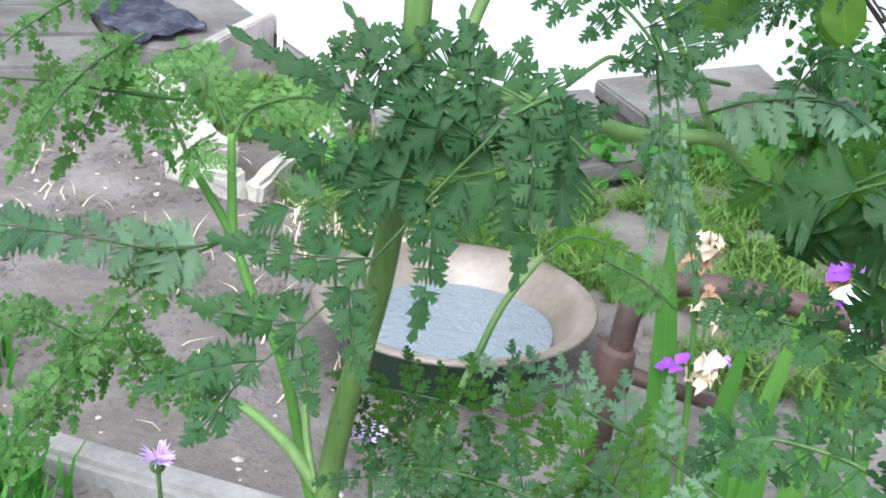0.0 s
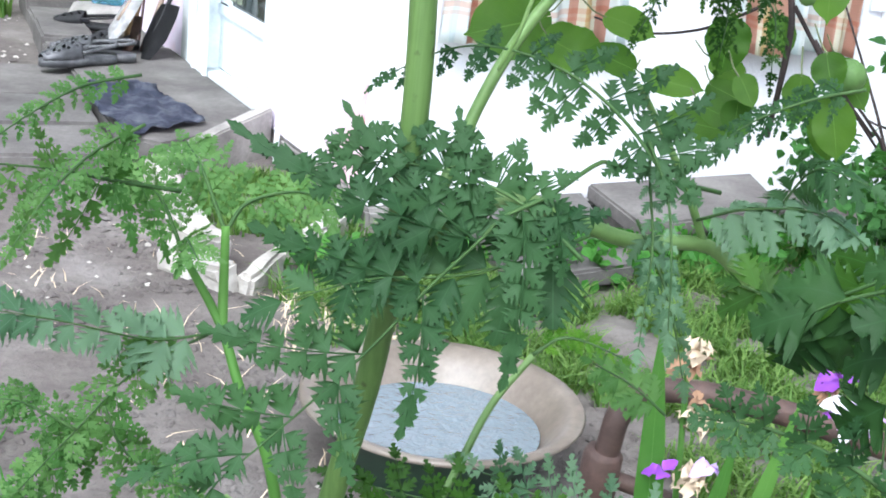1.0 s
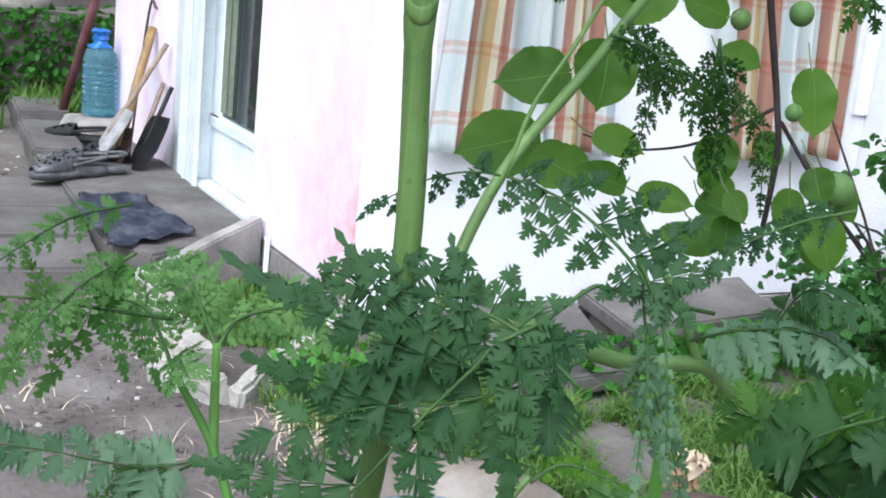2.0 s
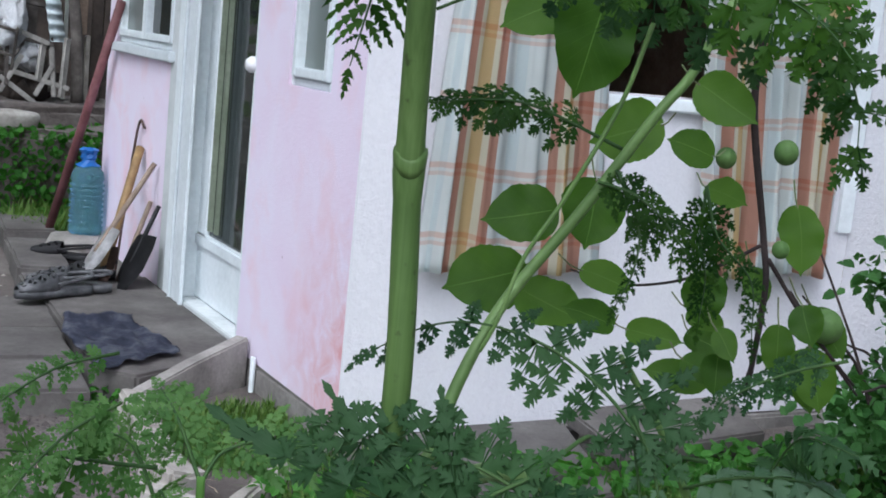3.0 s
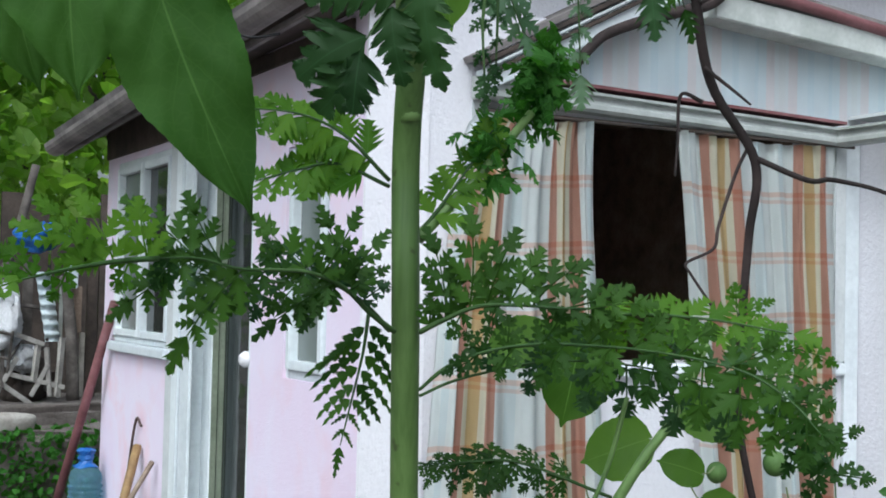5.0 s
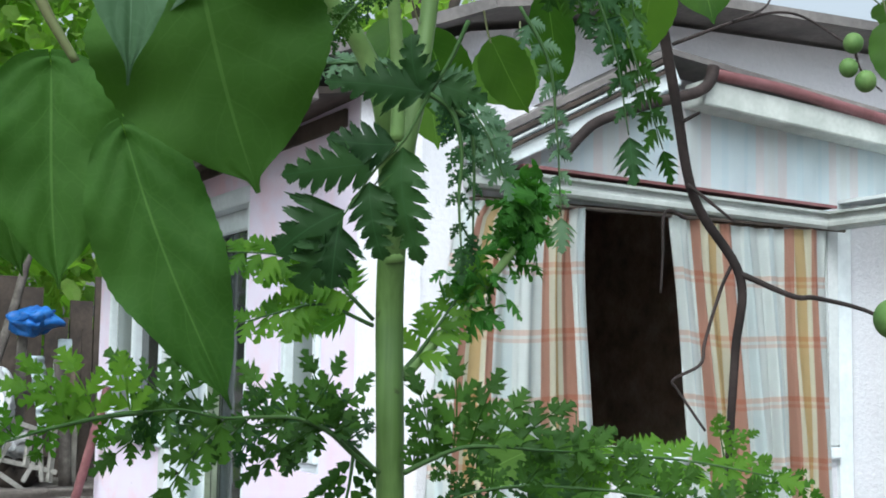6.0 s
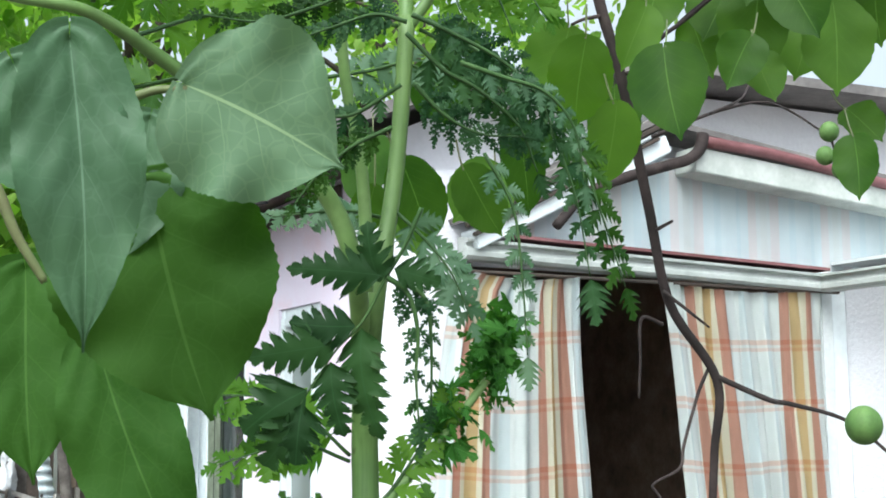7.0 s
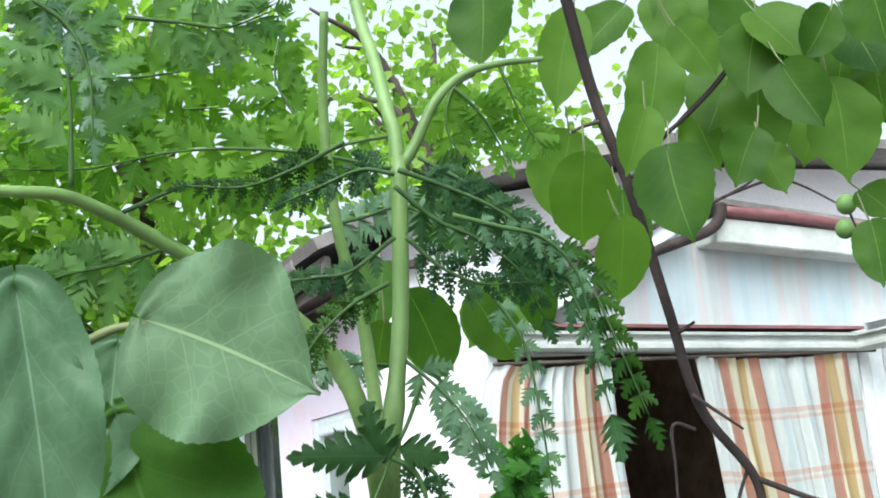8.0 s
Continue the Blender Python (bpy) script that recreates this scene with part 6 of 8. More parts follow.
big_frond("frond", [(0.273, 0.477, 1.430), (0.268, 0.484, 1.413), (0.261, 0.490, 1.398), (0.253, 0.498, 1.378), (0.242, 0.505, 1.364), (0.234, 0.510, 1.350), (0.226, 0.514, 1.336)], (-0.43, -0.89, -0.13), hemlock, [(0.33, (0.218, 0.510, 1.402), 0.0112), (0.37, (0.251, 0.490, 1.424), 0.0099), (0.53, (0.221, 0.513, 1.377), 0.0107), (0.63, (0.203, 0.521, 1.360), 0.0132), (0.51, (0.263, 0.498, 1.321), 0.0132), (0.71, (0.247, 0.506, 1.323), 0.0112), (0.88, (0.203, 0.524, 1.325), 0.0152), (0.95, (0.226, 0.515, 1.310), 0.0143), (1.00, (0.212, 0.521, 1.310), 0.0143), (0.29, (0.284, 0.478, 1.395), 0.0089)], FROND_SHADED, 0.0011, 47, False)
frond("frond", [(0.261, 0.490, 1.398), (0.271, 0.487, 1.390), (0.276, 0.487, 1.372), (0.276, 0.489, 1.352), (0.278, 0.490, 1.330)], 0.0100, (-0.47, -0.87, -0.12), hemlock, FROND_MID, pairs=6, sub=4, taper=0.5, radius=0.0015, seed=74, droop=0.5, jag=1.2, twice=True)
frond("frond", [(0.279, 0.504, 1.397), (0.288, 0.501, 1.388), (0.291, 0.502, 1.367), (0.292, 0.504, 1.338)], 0.0080, (-0.48, -0.87, -0.11), hemlock, FROND_MID, pairs=6, sub=4, taper=0.5, radius=0.0015, seed=75, droop=0.5, jag=1.2, twice=True)
frond("frond", [(0.381, 0.722, 1.601), (0.333, 0.732, 1.612), (0.285, 0.739, 1.616), (0.235, 0.734, 1.610), (0.180, 0.726, 1.595), (0.129, 0.715, 1.590)], 0.035, (-0.27, -0.96, 0.06), hemlock, FROND_PALE, pairs=12, sub=4, taper=0.5, first=0.16, droop=0.2, radius=0.0015, jag=1.0, curl=0.25, seed=48)
frond("frond", [(0.156, 0.649, 1.563), (0.157, 0.649, 1.612), (0.154, 0.650, 1.651), (0.147, 0.651, 1.691)], 0.053, (-0.19, -0.96, -0.20), hemlock, FROND_SOFT, pairs=8, sub=5, taper=0.5, first=0.16, droop=0.2, radius=0.0015, jag=1.0, curl=0.25, seed=49)
frond("frond", [(0.181, 0.664, 1.550), (0.227, 0.673, 1.572), (0.261, 0.673, 1.576), (0.299, 0.670, 1.573)], 0.028, (-0.32, -0.95, -0.01), hemlock, FROND_PALE, pairs=8, sub=4, taper=0.5, first=0.16, droop=0.2, radius=0.0015, jag=1.0, curl=0.25, seed=50)
frond("frond", [(0.133, 0.613, 1.654), (0.150, 0.610, 1.639), (0.159, 0.608, 1.614), (0.160, 0.608, 1.580)], 0.013, (-0.21, -0.97, -0.09), hemlock, FROND_GREY, pairs=8, sub=4, taper=0.4, first=0.1, droop=0.5, radius=0.0015, jag=1.0, curl=0.25, seed=51)
frond("frond", [(0.345, 0.749, 1.631), (0.328, 0.755, 1.648), (0.318, 0.759, 1.677), (0.325, 0.756, 1.714)], 0.036, (-0.34, -0.93, -0.16), hemlock, FROND_PALE, pairs=8, sub=4, taper=0.5, first=0.16, droop=0.2, radius=0.0015, jag=1.0, curl=0.25, seed=52)
frond("frond", [(0.170, 0.830, 1.692), (0.214, 0.821, 1.688), (0.259, 0.810, 1.691), (0.312, 0.793, 1.702)], 0.044, (-0.27, -0.95, -0.17), hemlock, FROND_PALE, pairs=9, sub=5, taper=0.5, first=0.16, droop=0.2, radius=0.0015, jag=1.0, curl=0.25, seed=53)
frond("frond", [(0.154, 0.883, 1.676), (0.200, 0.875, 1.671), (0.255, 0.863, 1.679), (0.310, 0.847, 1.681)], 0.037, (-0.25, -0.96, -0.14), hemlock, FROND_PALE, pairs=9, sub=5, taper=0.5, first=0.16, droop=0.2, radius=0.0015, jag=1.0, curl=0.25, seed=54)
frond("frond", [(0.226, 0.715, 1.544), (0.194, 0.723, 1.535), (0.162, 0.730, 1.529), (0.121, 0.736, 1.514)], 0.032, (-0.18, -0.98, 0.06), hemlock, FROND_SOFT, pairs=8, sub=5, taper=0.5, first=0.16, droop=0.2, radius=0.0015, jag=1.0, curl=0.25, seed=55)
frond("frond", [(0.195, 0.672, 1.673), (0.226, 0.663, 1.669), (0.251, 0.655, 1.665), (0.277, 0.646, 1.674)], 0.033, (-0.31, -0.93, -0.20), hemlock, FROND_SOFT, pairs=8, sub=5, taper=0.5, first=0.16, droop=0.2, radius=0.0015, jag=1.0, curl=0.25, seed=56)
frond("frond", [(0.399, 0.713, 1.607), (0.429, 0.686, 1.577), (0.453, 0.661, 1.541), (0.473, 0.648, 1.486), (0.482, 0.642, 1.424)], 0.019, (-0.51, -0.85, 0.14), hemlock, FROND_MID, pairs=11, sub=4, taper=0.45, first=0.1, droop=0.6, radius=0.0015, jag=1.0, curl=0.25, seed=57)
frond("frond", [(0.399, 0.724, 1.602), (0.422, 0.713, 1.588), (0.447, 0.699, 1.561), (0.463, 0.689, 1.524)], 0.030, (-0.49, -0.86, 0.12), hemlock, FROND, pairs=8, sub=5, taper=0.5, first=0.16, droop=0.2, radius=0.0015, jag=1.0, curl=0.25, seed=58)
frond("frond", [(0.335, 0.742, 1.564), (0.362, 0.731, 1.569), (0.390, 0.718, 1.574), (0.414, 0.705, 1.547)], 0.023, (-0.43, -0.90, 0.11), hemlock, FROND_GREY, pairs=8, sub=4, taper=0.5, first=0.16, droop=0.2, radius=0.0015, jag=1.0, curl=0.25, seed=59)
frond("frond", [(0.395, 0.737, 1.630), (0.359, 0.754, 1.625), (0.329, 0.766, 1.607), (0.299, 0.776, 1.593)], 0.026, (-0.35, -0.93, 0.08), hemlock, FROND_PALE, pairs=8, sub=4, taper=0.5, first=0.16, droop=0.2, radius=0.0015, jag=1.0, curl=0.25, seed=60)
frond("frond", [(0.457, 0.728, 1.676), (0.442, 0.736, 1.665), (0.436, 0.739, 1.637), (0.448, 0.733, 1.606)], 0.027, (-0.47, -0.88, -0.03), hemlock, FROND_PALE, pairs=8, sub=4, taper=0.5, first=0.16, droop=0.2, radius=0.0015, jag=1.0, curl=0.25, seed=61)
frond("frond", [(0.472, 0.719, 1.681), (0.477, 0.716, 1.661), (0.485, 0.712, 1.635), (0.493, 0.706, 1.617)], 0.027, (-0.52, -0.85, -0.03), hemlock, FROND_PALE, pairs=8, sub=4, taper=0.5, first=0.16, droop=0.2, radius=0.0015, jag=1.0, curl=0.25, seed=62)
frond("frond", [(0.383, 0.743, 1.470), (0.351, 0.735, 1.472), (0.324, 0.736, 1.469), (0.296, 0.735, 1.464)], 0.021, (-0.32, -0.81, 0.49), hemlock, FROND_GREY, pairs=8, sub=4, taper=0.5, first=0.16, droop=0.2, radius=0.0015, jag=1.0, curl=0.25, seed=63)
frond("frond", [(0.377, 0.724, 1.475), (0.395, 0.704, 1.449), (0.405, 0.688, 1.425), (0.415, 0.682, 1.396)], 0.023, (-0.43, -0.83, 0.34), hemlock, FROND_GREY, pairs=8, sub=4, taper=0.4, first=0.16, droop=0.2, radius=0.0015, jag=1.0, curl=0.25, seed=64)
frond("frond", [(0.442, 0.736, 1.669), (0.455, 0.729, 1.651), (0.464, 0.724, 1.633), (0.472, 0.719, 1.607)], 0.022, (-0.50, -0.87, -0.03), hemlock, FROND_PALE, pairs=8, sub=4, taper=0.5, first=0.16, droop=0.2, radius=0.0015, jag=1.0, curl=0.25, seed=65)
frond("frond", [(0.307, 0.554, 1.551), (0.330, 0.545, 1.540), (0.354, 0.536, 1.526), (0.373, 0.530, 1.507), (0.382, 0.529, 1.485)], 0.0180, (-0.49, -0.86, -0.12), hemlock, FROND_MID, pairs=9, sub=5, taper=0.5, radius=0.0015, seed=76, droop=0.4, twice=True)
frond("frond", [(0.318, 0.583, 1.550), (0.339, 0.578, 1.530), (0.358, 0.571, 1.519), (0.380, 0.563, 1.498), (0.391, 0.561, 1.472)], 0.0163, (-0.48, -0.87, -0.10), hemlock, FROND_MID, pairs=9, sub=5, taper=0.5, radius=0.0015, seed=77, droop=0.4)
frond("frond", [(0.322, 0.590, 1.559), (0.305, 0.597, 1.563), (0.285, 0.607, 1.556), (0.265, 0.617, 1.548)], 0.0158, (-0.37, -0.92, -0.15), hemlock, FROND_MID, pairs=8, sub=5, taper=0.5, radius=0.0015, seed=78, droop=0.4, twice=True)
frond("frond", [(0.329, 0.539, 1.523), (0.350, 0.529, 1.515), (0.370, 0.519, 1.507), (0.385, 0.514, 1.488), (0.392, 0.515, 1.458)], 0.0106, (-0.52, -0.85, -0.10), hemlock, FROND_GREY, pairs=9, sub=4, taper=0.5, radius=0.0015, seed=79, droop=0.5)
frond("frond", [(0.303, 0.613, 1.584), (0.277, 0.628, 1.571), (0.250, 0.640, 1.563), (0.220, 0.649, 1.565)], 0.0163, (-0.31, -0.94, -0.16), hemlock, FROND, pairs=9, sub=5, taper=0.5, radius=0.0015, seed=84, droop=0.4, twice=True)
frond("frond", [(0.331, 0.616, 1.529), (0.308, 0.630, 1.512), (0.290, 0.638, 1.510), (0.272, 0.645, 1.509)], 0.0130, (-0.37, -0.93, -0.08), hemlock, FROND_MID, pairs=8, sub=4, taper=0.5, radius=0.0015, seed=85, droop=0.4)
frond("frond", [(0.320, 0.578, 1.520), (0.337, 0.574, 1.503), (0.356, 0.566, 1.492), (0.378, 0.554, 1.490)], 0.0170, (-0.48, -0.88, -0.07), hemlock, FROND_MID, pairs=8, sub=5, taper=0.5, radius=0.0015, seed=98, droop=0.4, twice=True)
frond("frond", [(0.324, 0.614, 1.502), (0.304, 0.625, 1.491), (0.286, 0.635, 1.474), (0.274, 0.642, 1.456)], 0.0161, (-0.36, -0.93, -0.04), hemlock, FROND, pairs=8, sub=5, taper=0.5, radius=0.0015, seed=99, droop=0.4, twice=True)
frond("frond", [(0.561, 0.736, 0.909), (0.561, 0.724, 0.871), (0.561, 0.710, 0.830), (0.554, 0.698, 0.788), (0.548, 0.690, 0.761)], 0.0106, (-0.55, -0.70, 0.46), hemlock, FROND_GREY, pairs=12, sub=4, taper=0.5, radius=0.0015, seed=86, droop=0.7)
frond("frond", [(0.549, 0.718, 0.905), (0.559, 0.700, 0.870), (0.559, 0.683, 0.826), (0.554, 0.668, 0.782)], 0.0088, (-0.56, -0.69, 0.47), hemlock, FROND_GREY, pairs=11, sub=4, taper=0.5, radius=0.0015, seed=87, droop=0.7)
frond("frond", [(0.469, 0.704, 0.756), (0.487, 0.699, 0.769), (0.503, 0.688, 0.769), (0.521, 0.671, 0.763)], 0.0134, (-0.45, -0.63, 0.64), hemlock, FROND_PALE, pairs=7, sub=4, taper=0.5, radius=0.0015, seed=88, twice=True)
# apricot
stalk_part("branch", apricot, [(0.702, 0.976, 1.892), (0.742, 0.998, 1.766), (0.772, 1.001, 1.680), (0.809, 1.011, 1.555), (0.837, 1.015, 1.452), (0.882, 0.999, 1.374), (0.885, 1.010, 1.298), (0.887, 1.022, 1.196), (0.904, 1.043, 1.109), (0.937, 1.041, 0.980), (0.944, 1.035, 0.921), (0.954, 1.052, 0.815)], (0.0062, 0.003), BARK, 10)
stalk_part("twig", apricot, [(0.882, 0.999, 1.377), (0.906, 0.950, 1.353), (0.876, 0.885, 1.347), (0.898, 0.836, 1.331), (0.913, 0.791, 1.295)], (0.0032, 0.0014), BARK, 10)
stalk_part("twig", apricot, [(0.876, 1.004, 1.386), (0.861, 1.004, 1.359), (0.843, 1.006, 1.308), (0.836, 1.005, 1.285), (0.807, 1.010, 1.270), (0.810, 1.007, 1.259), (0.824, 0.983, 1.221)], (0.0019, 0.0013), BARK, 10)
stalk_part("twig", apricot, [(0.943, 1.036, 0.957), (0.993, 1.015, 0.888), (1.052, 0.999, 0.828)], (0.0025, 0.0014), BARK, 10)
stalk_part("twig", apricot, [(0.937, 1.041, 0.971), (0.922, 1.081, 0.942), (0.897, 1.127, 0.914), (0.861, 1.180, 0.900), (0.824, 1.218, 0.909)], (0.0022, 0.0011), BARK, 10)
stalk_part("twig", apricot, [(0.773, 1.000, 1.683), (0.799, 0.969, 1.684), (0.827, 0.934, 1.680)], (0.0025, 0.0014), BARK, 10)
stalk_part("twig", apricot, [(0.778, 1.009, 1.607), (0.753, 1.027, 1.610), (0.724, 1.046, 1.607)], (0.0025, 0.0014), BARK, 10)
stalk_part("twig", apricot, [(0.744, 0.996, 1.739), (0.730, 1.006, 1.736), (0.720, 1.012, 1.731)], (0.0022, 0.0014), BARK, 10)
stalk_part("twig", apricot, [(0.815, 1.006, 1.526), (0.829, 0.996, 1.535)], (0.0022, 0.0014), BARK, 10)
stalk_part("twig", apricot, [(0.826, 1.011, 1.464), (0.841, 0.986, 1.440), (0.855, 0.975, 1.425)], (0.0022, 0.0011), BARK, 10)
stalk_part("twig", apricot, [(0.825, 1.012, 1.430), (0.802, 1.017, 1.435), (0.800, 1.018, 1.393), (0.798, 1.019, 1.355)], (0.0022, 0.0011), BARK, 10)
stalk_part("twig", apricot, [(0.794, 0.985, 1.712), (0.846, 0.982, 1.749), (0.901, 0.976, 1.800), (0.951, 0.985, 1.871)], (0.0025, 0.0014), BARK, 10)
stalk_part("twig", apricot, [(1.160, 1.460, 1.748), (1.272, 1.435, 1.795), (1.361, 1.423, 1.812), (1.421, 1.367, 1.756)], (0.0029, 0.0014), BARK, 10)
stalk_part("twig", apricot, [(0.952, 1.046, 0.909), (0.964, 1.062, 0.840), (0.964, 1.075, 0.799)], (0.0025, 0.0014), BARK, 10)
stalk_part("twig", apricot, [(0.986, 0.953, 1.791), (1.021, 0.947, 1.836), (1.059, 0.950, 1.893)], (0.0014, 0.0009), BARK, 10)
stalk_part("twig", apricot, [(0.815, 0.994, 1.721), (0.844, 0.984, 1.750), (0.880, 0.981, 1.781), (0.935, 0.973, 1.839)], (0.0016, 0.0010), BARK, 10)
stalk_part("twig", apricot, [(1.227, 1.408, 1.779), (1.292, 1.418, 1.809), (1.336, 1.445, 1.844)], (0.0022, 0.0014), BARK, 10)
stalk_part("twig", apricot, [(1.421, 1.367, 1.756), (1.428, 1.359, 1.720), (1.448, 1.340, 1.690)], (0.0022, 0.0011), BARK, 10)
stalk_part("twig", apricot, [(0.971, 1.028, 0.924), (1.018, 1.011, 0.863), (1.058, 0.998, 0.817)], (0.0025, 0.0014), BARK, 10)
for b, e, n, w in [((0.771, 1.059, 1.882), (0.735, 1.058, 1.769), (-0.33, -0.94, -0.00), 0.055), ((0.776, 1.101, 1.760), (0.749, 1.095, 1.660), (-0.14, -0.99, 0.08), 0.0901), ((0.807, 1.065, 1.688), (0.800, 1.046, 1.596), (-0.19, -0.97, 0.12), 0.0655), ((0.757, 0.908, 1.685), (0.754, 0.885, 1.592), (-0.63, -0.77, 0.10), 0.0738), ((0.879, 1.068, 1.856), (0.848, 1.066, 1.739), (-0.48, -0.88, 0.03), 0.0676), ((0.935, 1.011, 1.824), (0.893, 1.020, 1.742), (-0.87, -0.49, 0.04), 0.0855), ((0.890, 0.923, 1.783), (0.872, 0.912, 1.668), (-0.82, -0.57, 0.05), 0.0797), ((0.911, 0.927, 1.833), (0.845, 0.957, 1.812), (-0.61, -0.79, 0.02), 0.0865)]:
    apricot_leaf(b, e, n, w)
for b, e, n, w in [((0.842, 0.831, 1.747), (0.845, 0.801, 1.678), (-0.85, -0.53, 0.05), 0.0578), ((0.910, 0.848, 1.741), (0.903, 0.827, 1.639), (-0.33, -0.94, 0.08), 0.0772), ((0.708, 1.135, 1.933), (0.684, 1.126, 1.839), (-0.77, -0.64, -0.03), 0.0777), ((0.628, 1.186, 1.597), (0.619, 1.168, 1.507), (-0.71, -0.68, 0.18), 0.0661), ((0.572, 1.169, 1.630), (0.547, 1.158, 1.555), (-0.71, -0.69, 0.16), 0.0584), ((0.618, 0.994, 1.573), (0.575, 0.994, 1.516), (-0.15, -0.97, 0.18), 0.0629), ((0.911, 0.825, 1.597), (0.897, 0.810, 1.534), (-0.85, -0.50, 0.16), 0.0435), ((1.029, 0.947, 1.662), (1.040, 0.907, 1.627), (-0.39, -0.91, 0.16), 0.0495)]:
    apricot_leaf(b, e, n, w)
for b, e, n, w in [((0.869, 0.889, 1.824), (0.884, 0.847, 1.766), (-0.24, -0.97, 0.02), 0.0662), ((0.965, 0.873, 1.833), (0.968, 0.841, 1.751), (-0.57, -0.82, 0.02), 0.0749), ((0.906, 0.828, 1.805), (0.870, 0.835, 1.758), (-0.31, -0.95, 0.03), 0.0435), ((0.848, 1.077, 1.903), (0.791, 1.093, 1.841), (-0.74, -0.67, -0.00), 0.0549), ((0.789, 0.916, 1.813), (0.801, 0.880, 1.751), (-0.88, -0.48, 0.01), 0.0484), ((0.871, 0.891, 1.810), (0.842, 0.890, 1.735), (-0.59, -0.81, 0.03), 0.0609)]:
    apricot_leaf(b, e, n, w)
for b, e, n, w in [((0.804, 0.957, 1.867), (0.803, 0.933, 1.793), (-0.75, -0.66, -0.01), 0.0501), ((0.981, 0.944, 1.764), (0.951, 0.945, 1.687), (-0.71, -0.70, 0.08), 0.0603), ((0.887, 0.881, 1.803), (0.883, 0.857, 1.720), (-0.69, -0.72, 0.03), 0.061), ((1.010, 0.879, 1.787), (0.995, 0.865, 1.707), (-0.92, -0.38, 0.05), 0.0651), ((0.906, 1.056, 1.776), (0.914, 1.024, 1.703), (-0.89, -0.46, 0.07), 0.0556), ((0.995, 0.909, 1.815), (0.969, 0.907, 1.736), (-0.41, -0.91, 0.05), 0.0656), ((0.818, 0.855, 1.690), (0.786, 0.856, 1.636), (-0.41, -0.91, 0.10), 0.0473)]:
    apricot_leaf(b, e, n, w)
for b, e, n, w in [((0.817, 0.955, 1.880), (0.825, 0.923, 1.802), (-0.55, -0.83, -0.02), 0.0559), ((0.899, 0.774, 1.815), (0.892, 0.752, 1.741), (-0.93, -0.37, 0.01), 0.063), ((0.763, 0.945, 1.737), (0.736, 0.940, 1.670), (-0.17, -0.98, 0.07), 0.0487), ((0.846, 0.882, 1.684), (0.846, 0.856, 1.632), (-0.44, -0.89, 0.11), 0.0435), ((0.784, 1.255, 0.904), (0.699, 1.281, 0.875), (-0.25, -0.85, 0.47), 0.0786), ((0.757, 1.161, 0.983), (0.682, 1.183, 0.972), (-0.55, -0.71, 0.44), 0.0648), ((0.753, 1.198, 0.892), (0.797, 1.144, 0.866), (-0.33, -0.81, 0.49), 0.0601), ((0.768, 1.108, 1.021), (0.752, 1.094, 0.954), (-0.40, -0.81, 0.43), 0.0659)]:
    apricot_leaf(b, e, n, w)
for b, e, n, w in [((0.881, 1.162, 1.078), (0.809, 1.189, 1.059), (-0.38, -0.84, 0.39), 0.0713), ((0.757, 1.102, 1.207), (0.723, 1.100, 1.105), (-0.31, -0.90, 0.31), 0.0852), ((0.729, 1.131, 1.197), (0.661, 1.148, 1.166), (-0.59, -0.75, 0.32), 0.0572), ((0.978, 1.041, 1.010), (0.974, 1.017, 0.943), (-0.43, -0.79, 0.44), 0.0486), ((0.890, 1.061, 0.936), (0.875, 1.048, 0.883), (-0.37, -0.80, 0.48), 0.0471), ((0.805, 1.167, 0.917), (0.838, 1.118, 0.907), (-0.58, -0.67, 0.47), 0.0362), ((0.861, 1.080, 1.127), (0.896, 1.025, 1.099), (-0.71, -0.62, 0.35), 0.0528), ((0.853, 1.037, 1.060), (0.807, 1.048, 1.073), (-0.71, -0.59, 0.38), 0.04)]:
    apricot_leaf(b, e, n, w)
for b, e, n, w in [((0.915, 1.113, 1.018), (0.935, 1.070, 1.010), (-0.34, -0.84, 0.43), 0.0368), ((0.953, 0.966, 0.876), (0.947, 0.943, 0.819), (-0.75, -0.46, 0.46), 0.0432), ((0.946, 1.149, 0.851), (0.972, 1.100, 0.834), (-0.54, -0.68, 0.50), 0.038), ((0.837, 1.116, 0.864), (0.869, 1.066, 0.866), (-0.62, -0.61, 0.49), 0.0356), ((0.949, 1.064, 0.941), (0.949, 1.037, 0.907), (-0.44, -0.76, 0.47), 0.0303), ((0.888, 1.046, 0.827), (0.827, 1.070, 0.834), (-0.59, -0.64, 0.49), 0.0352), ((0.858, 0.993, 0.866), (0.845, 0.978, 0.831), (-0.38, -0.79, 0.48), 0.0336), ((0.852, 0.994, 0.892), (0.854, 0.965, 0.869), (-0.58, -0.68, 0.46), 0.0252)]:
    apricot_leaf(b, e, n, w)
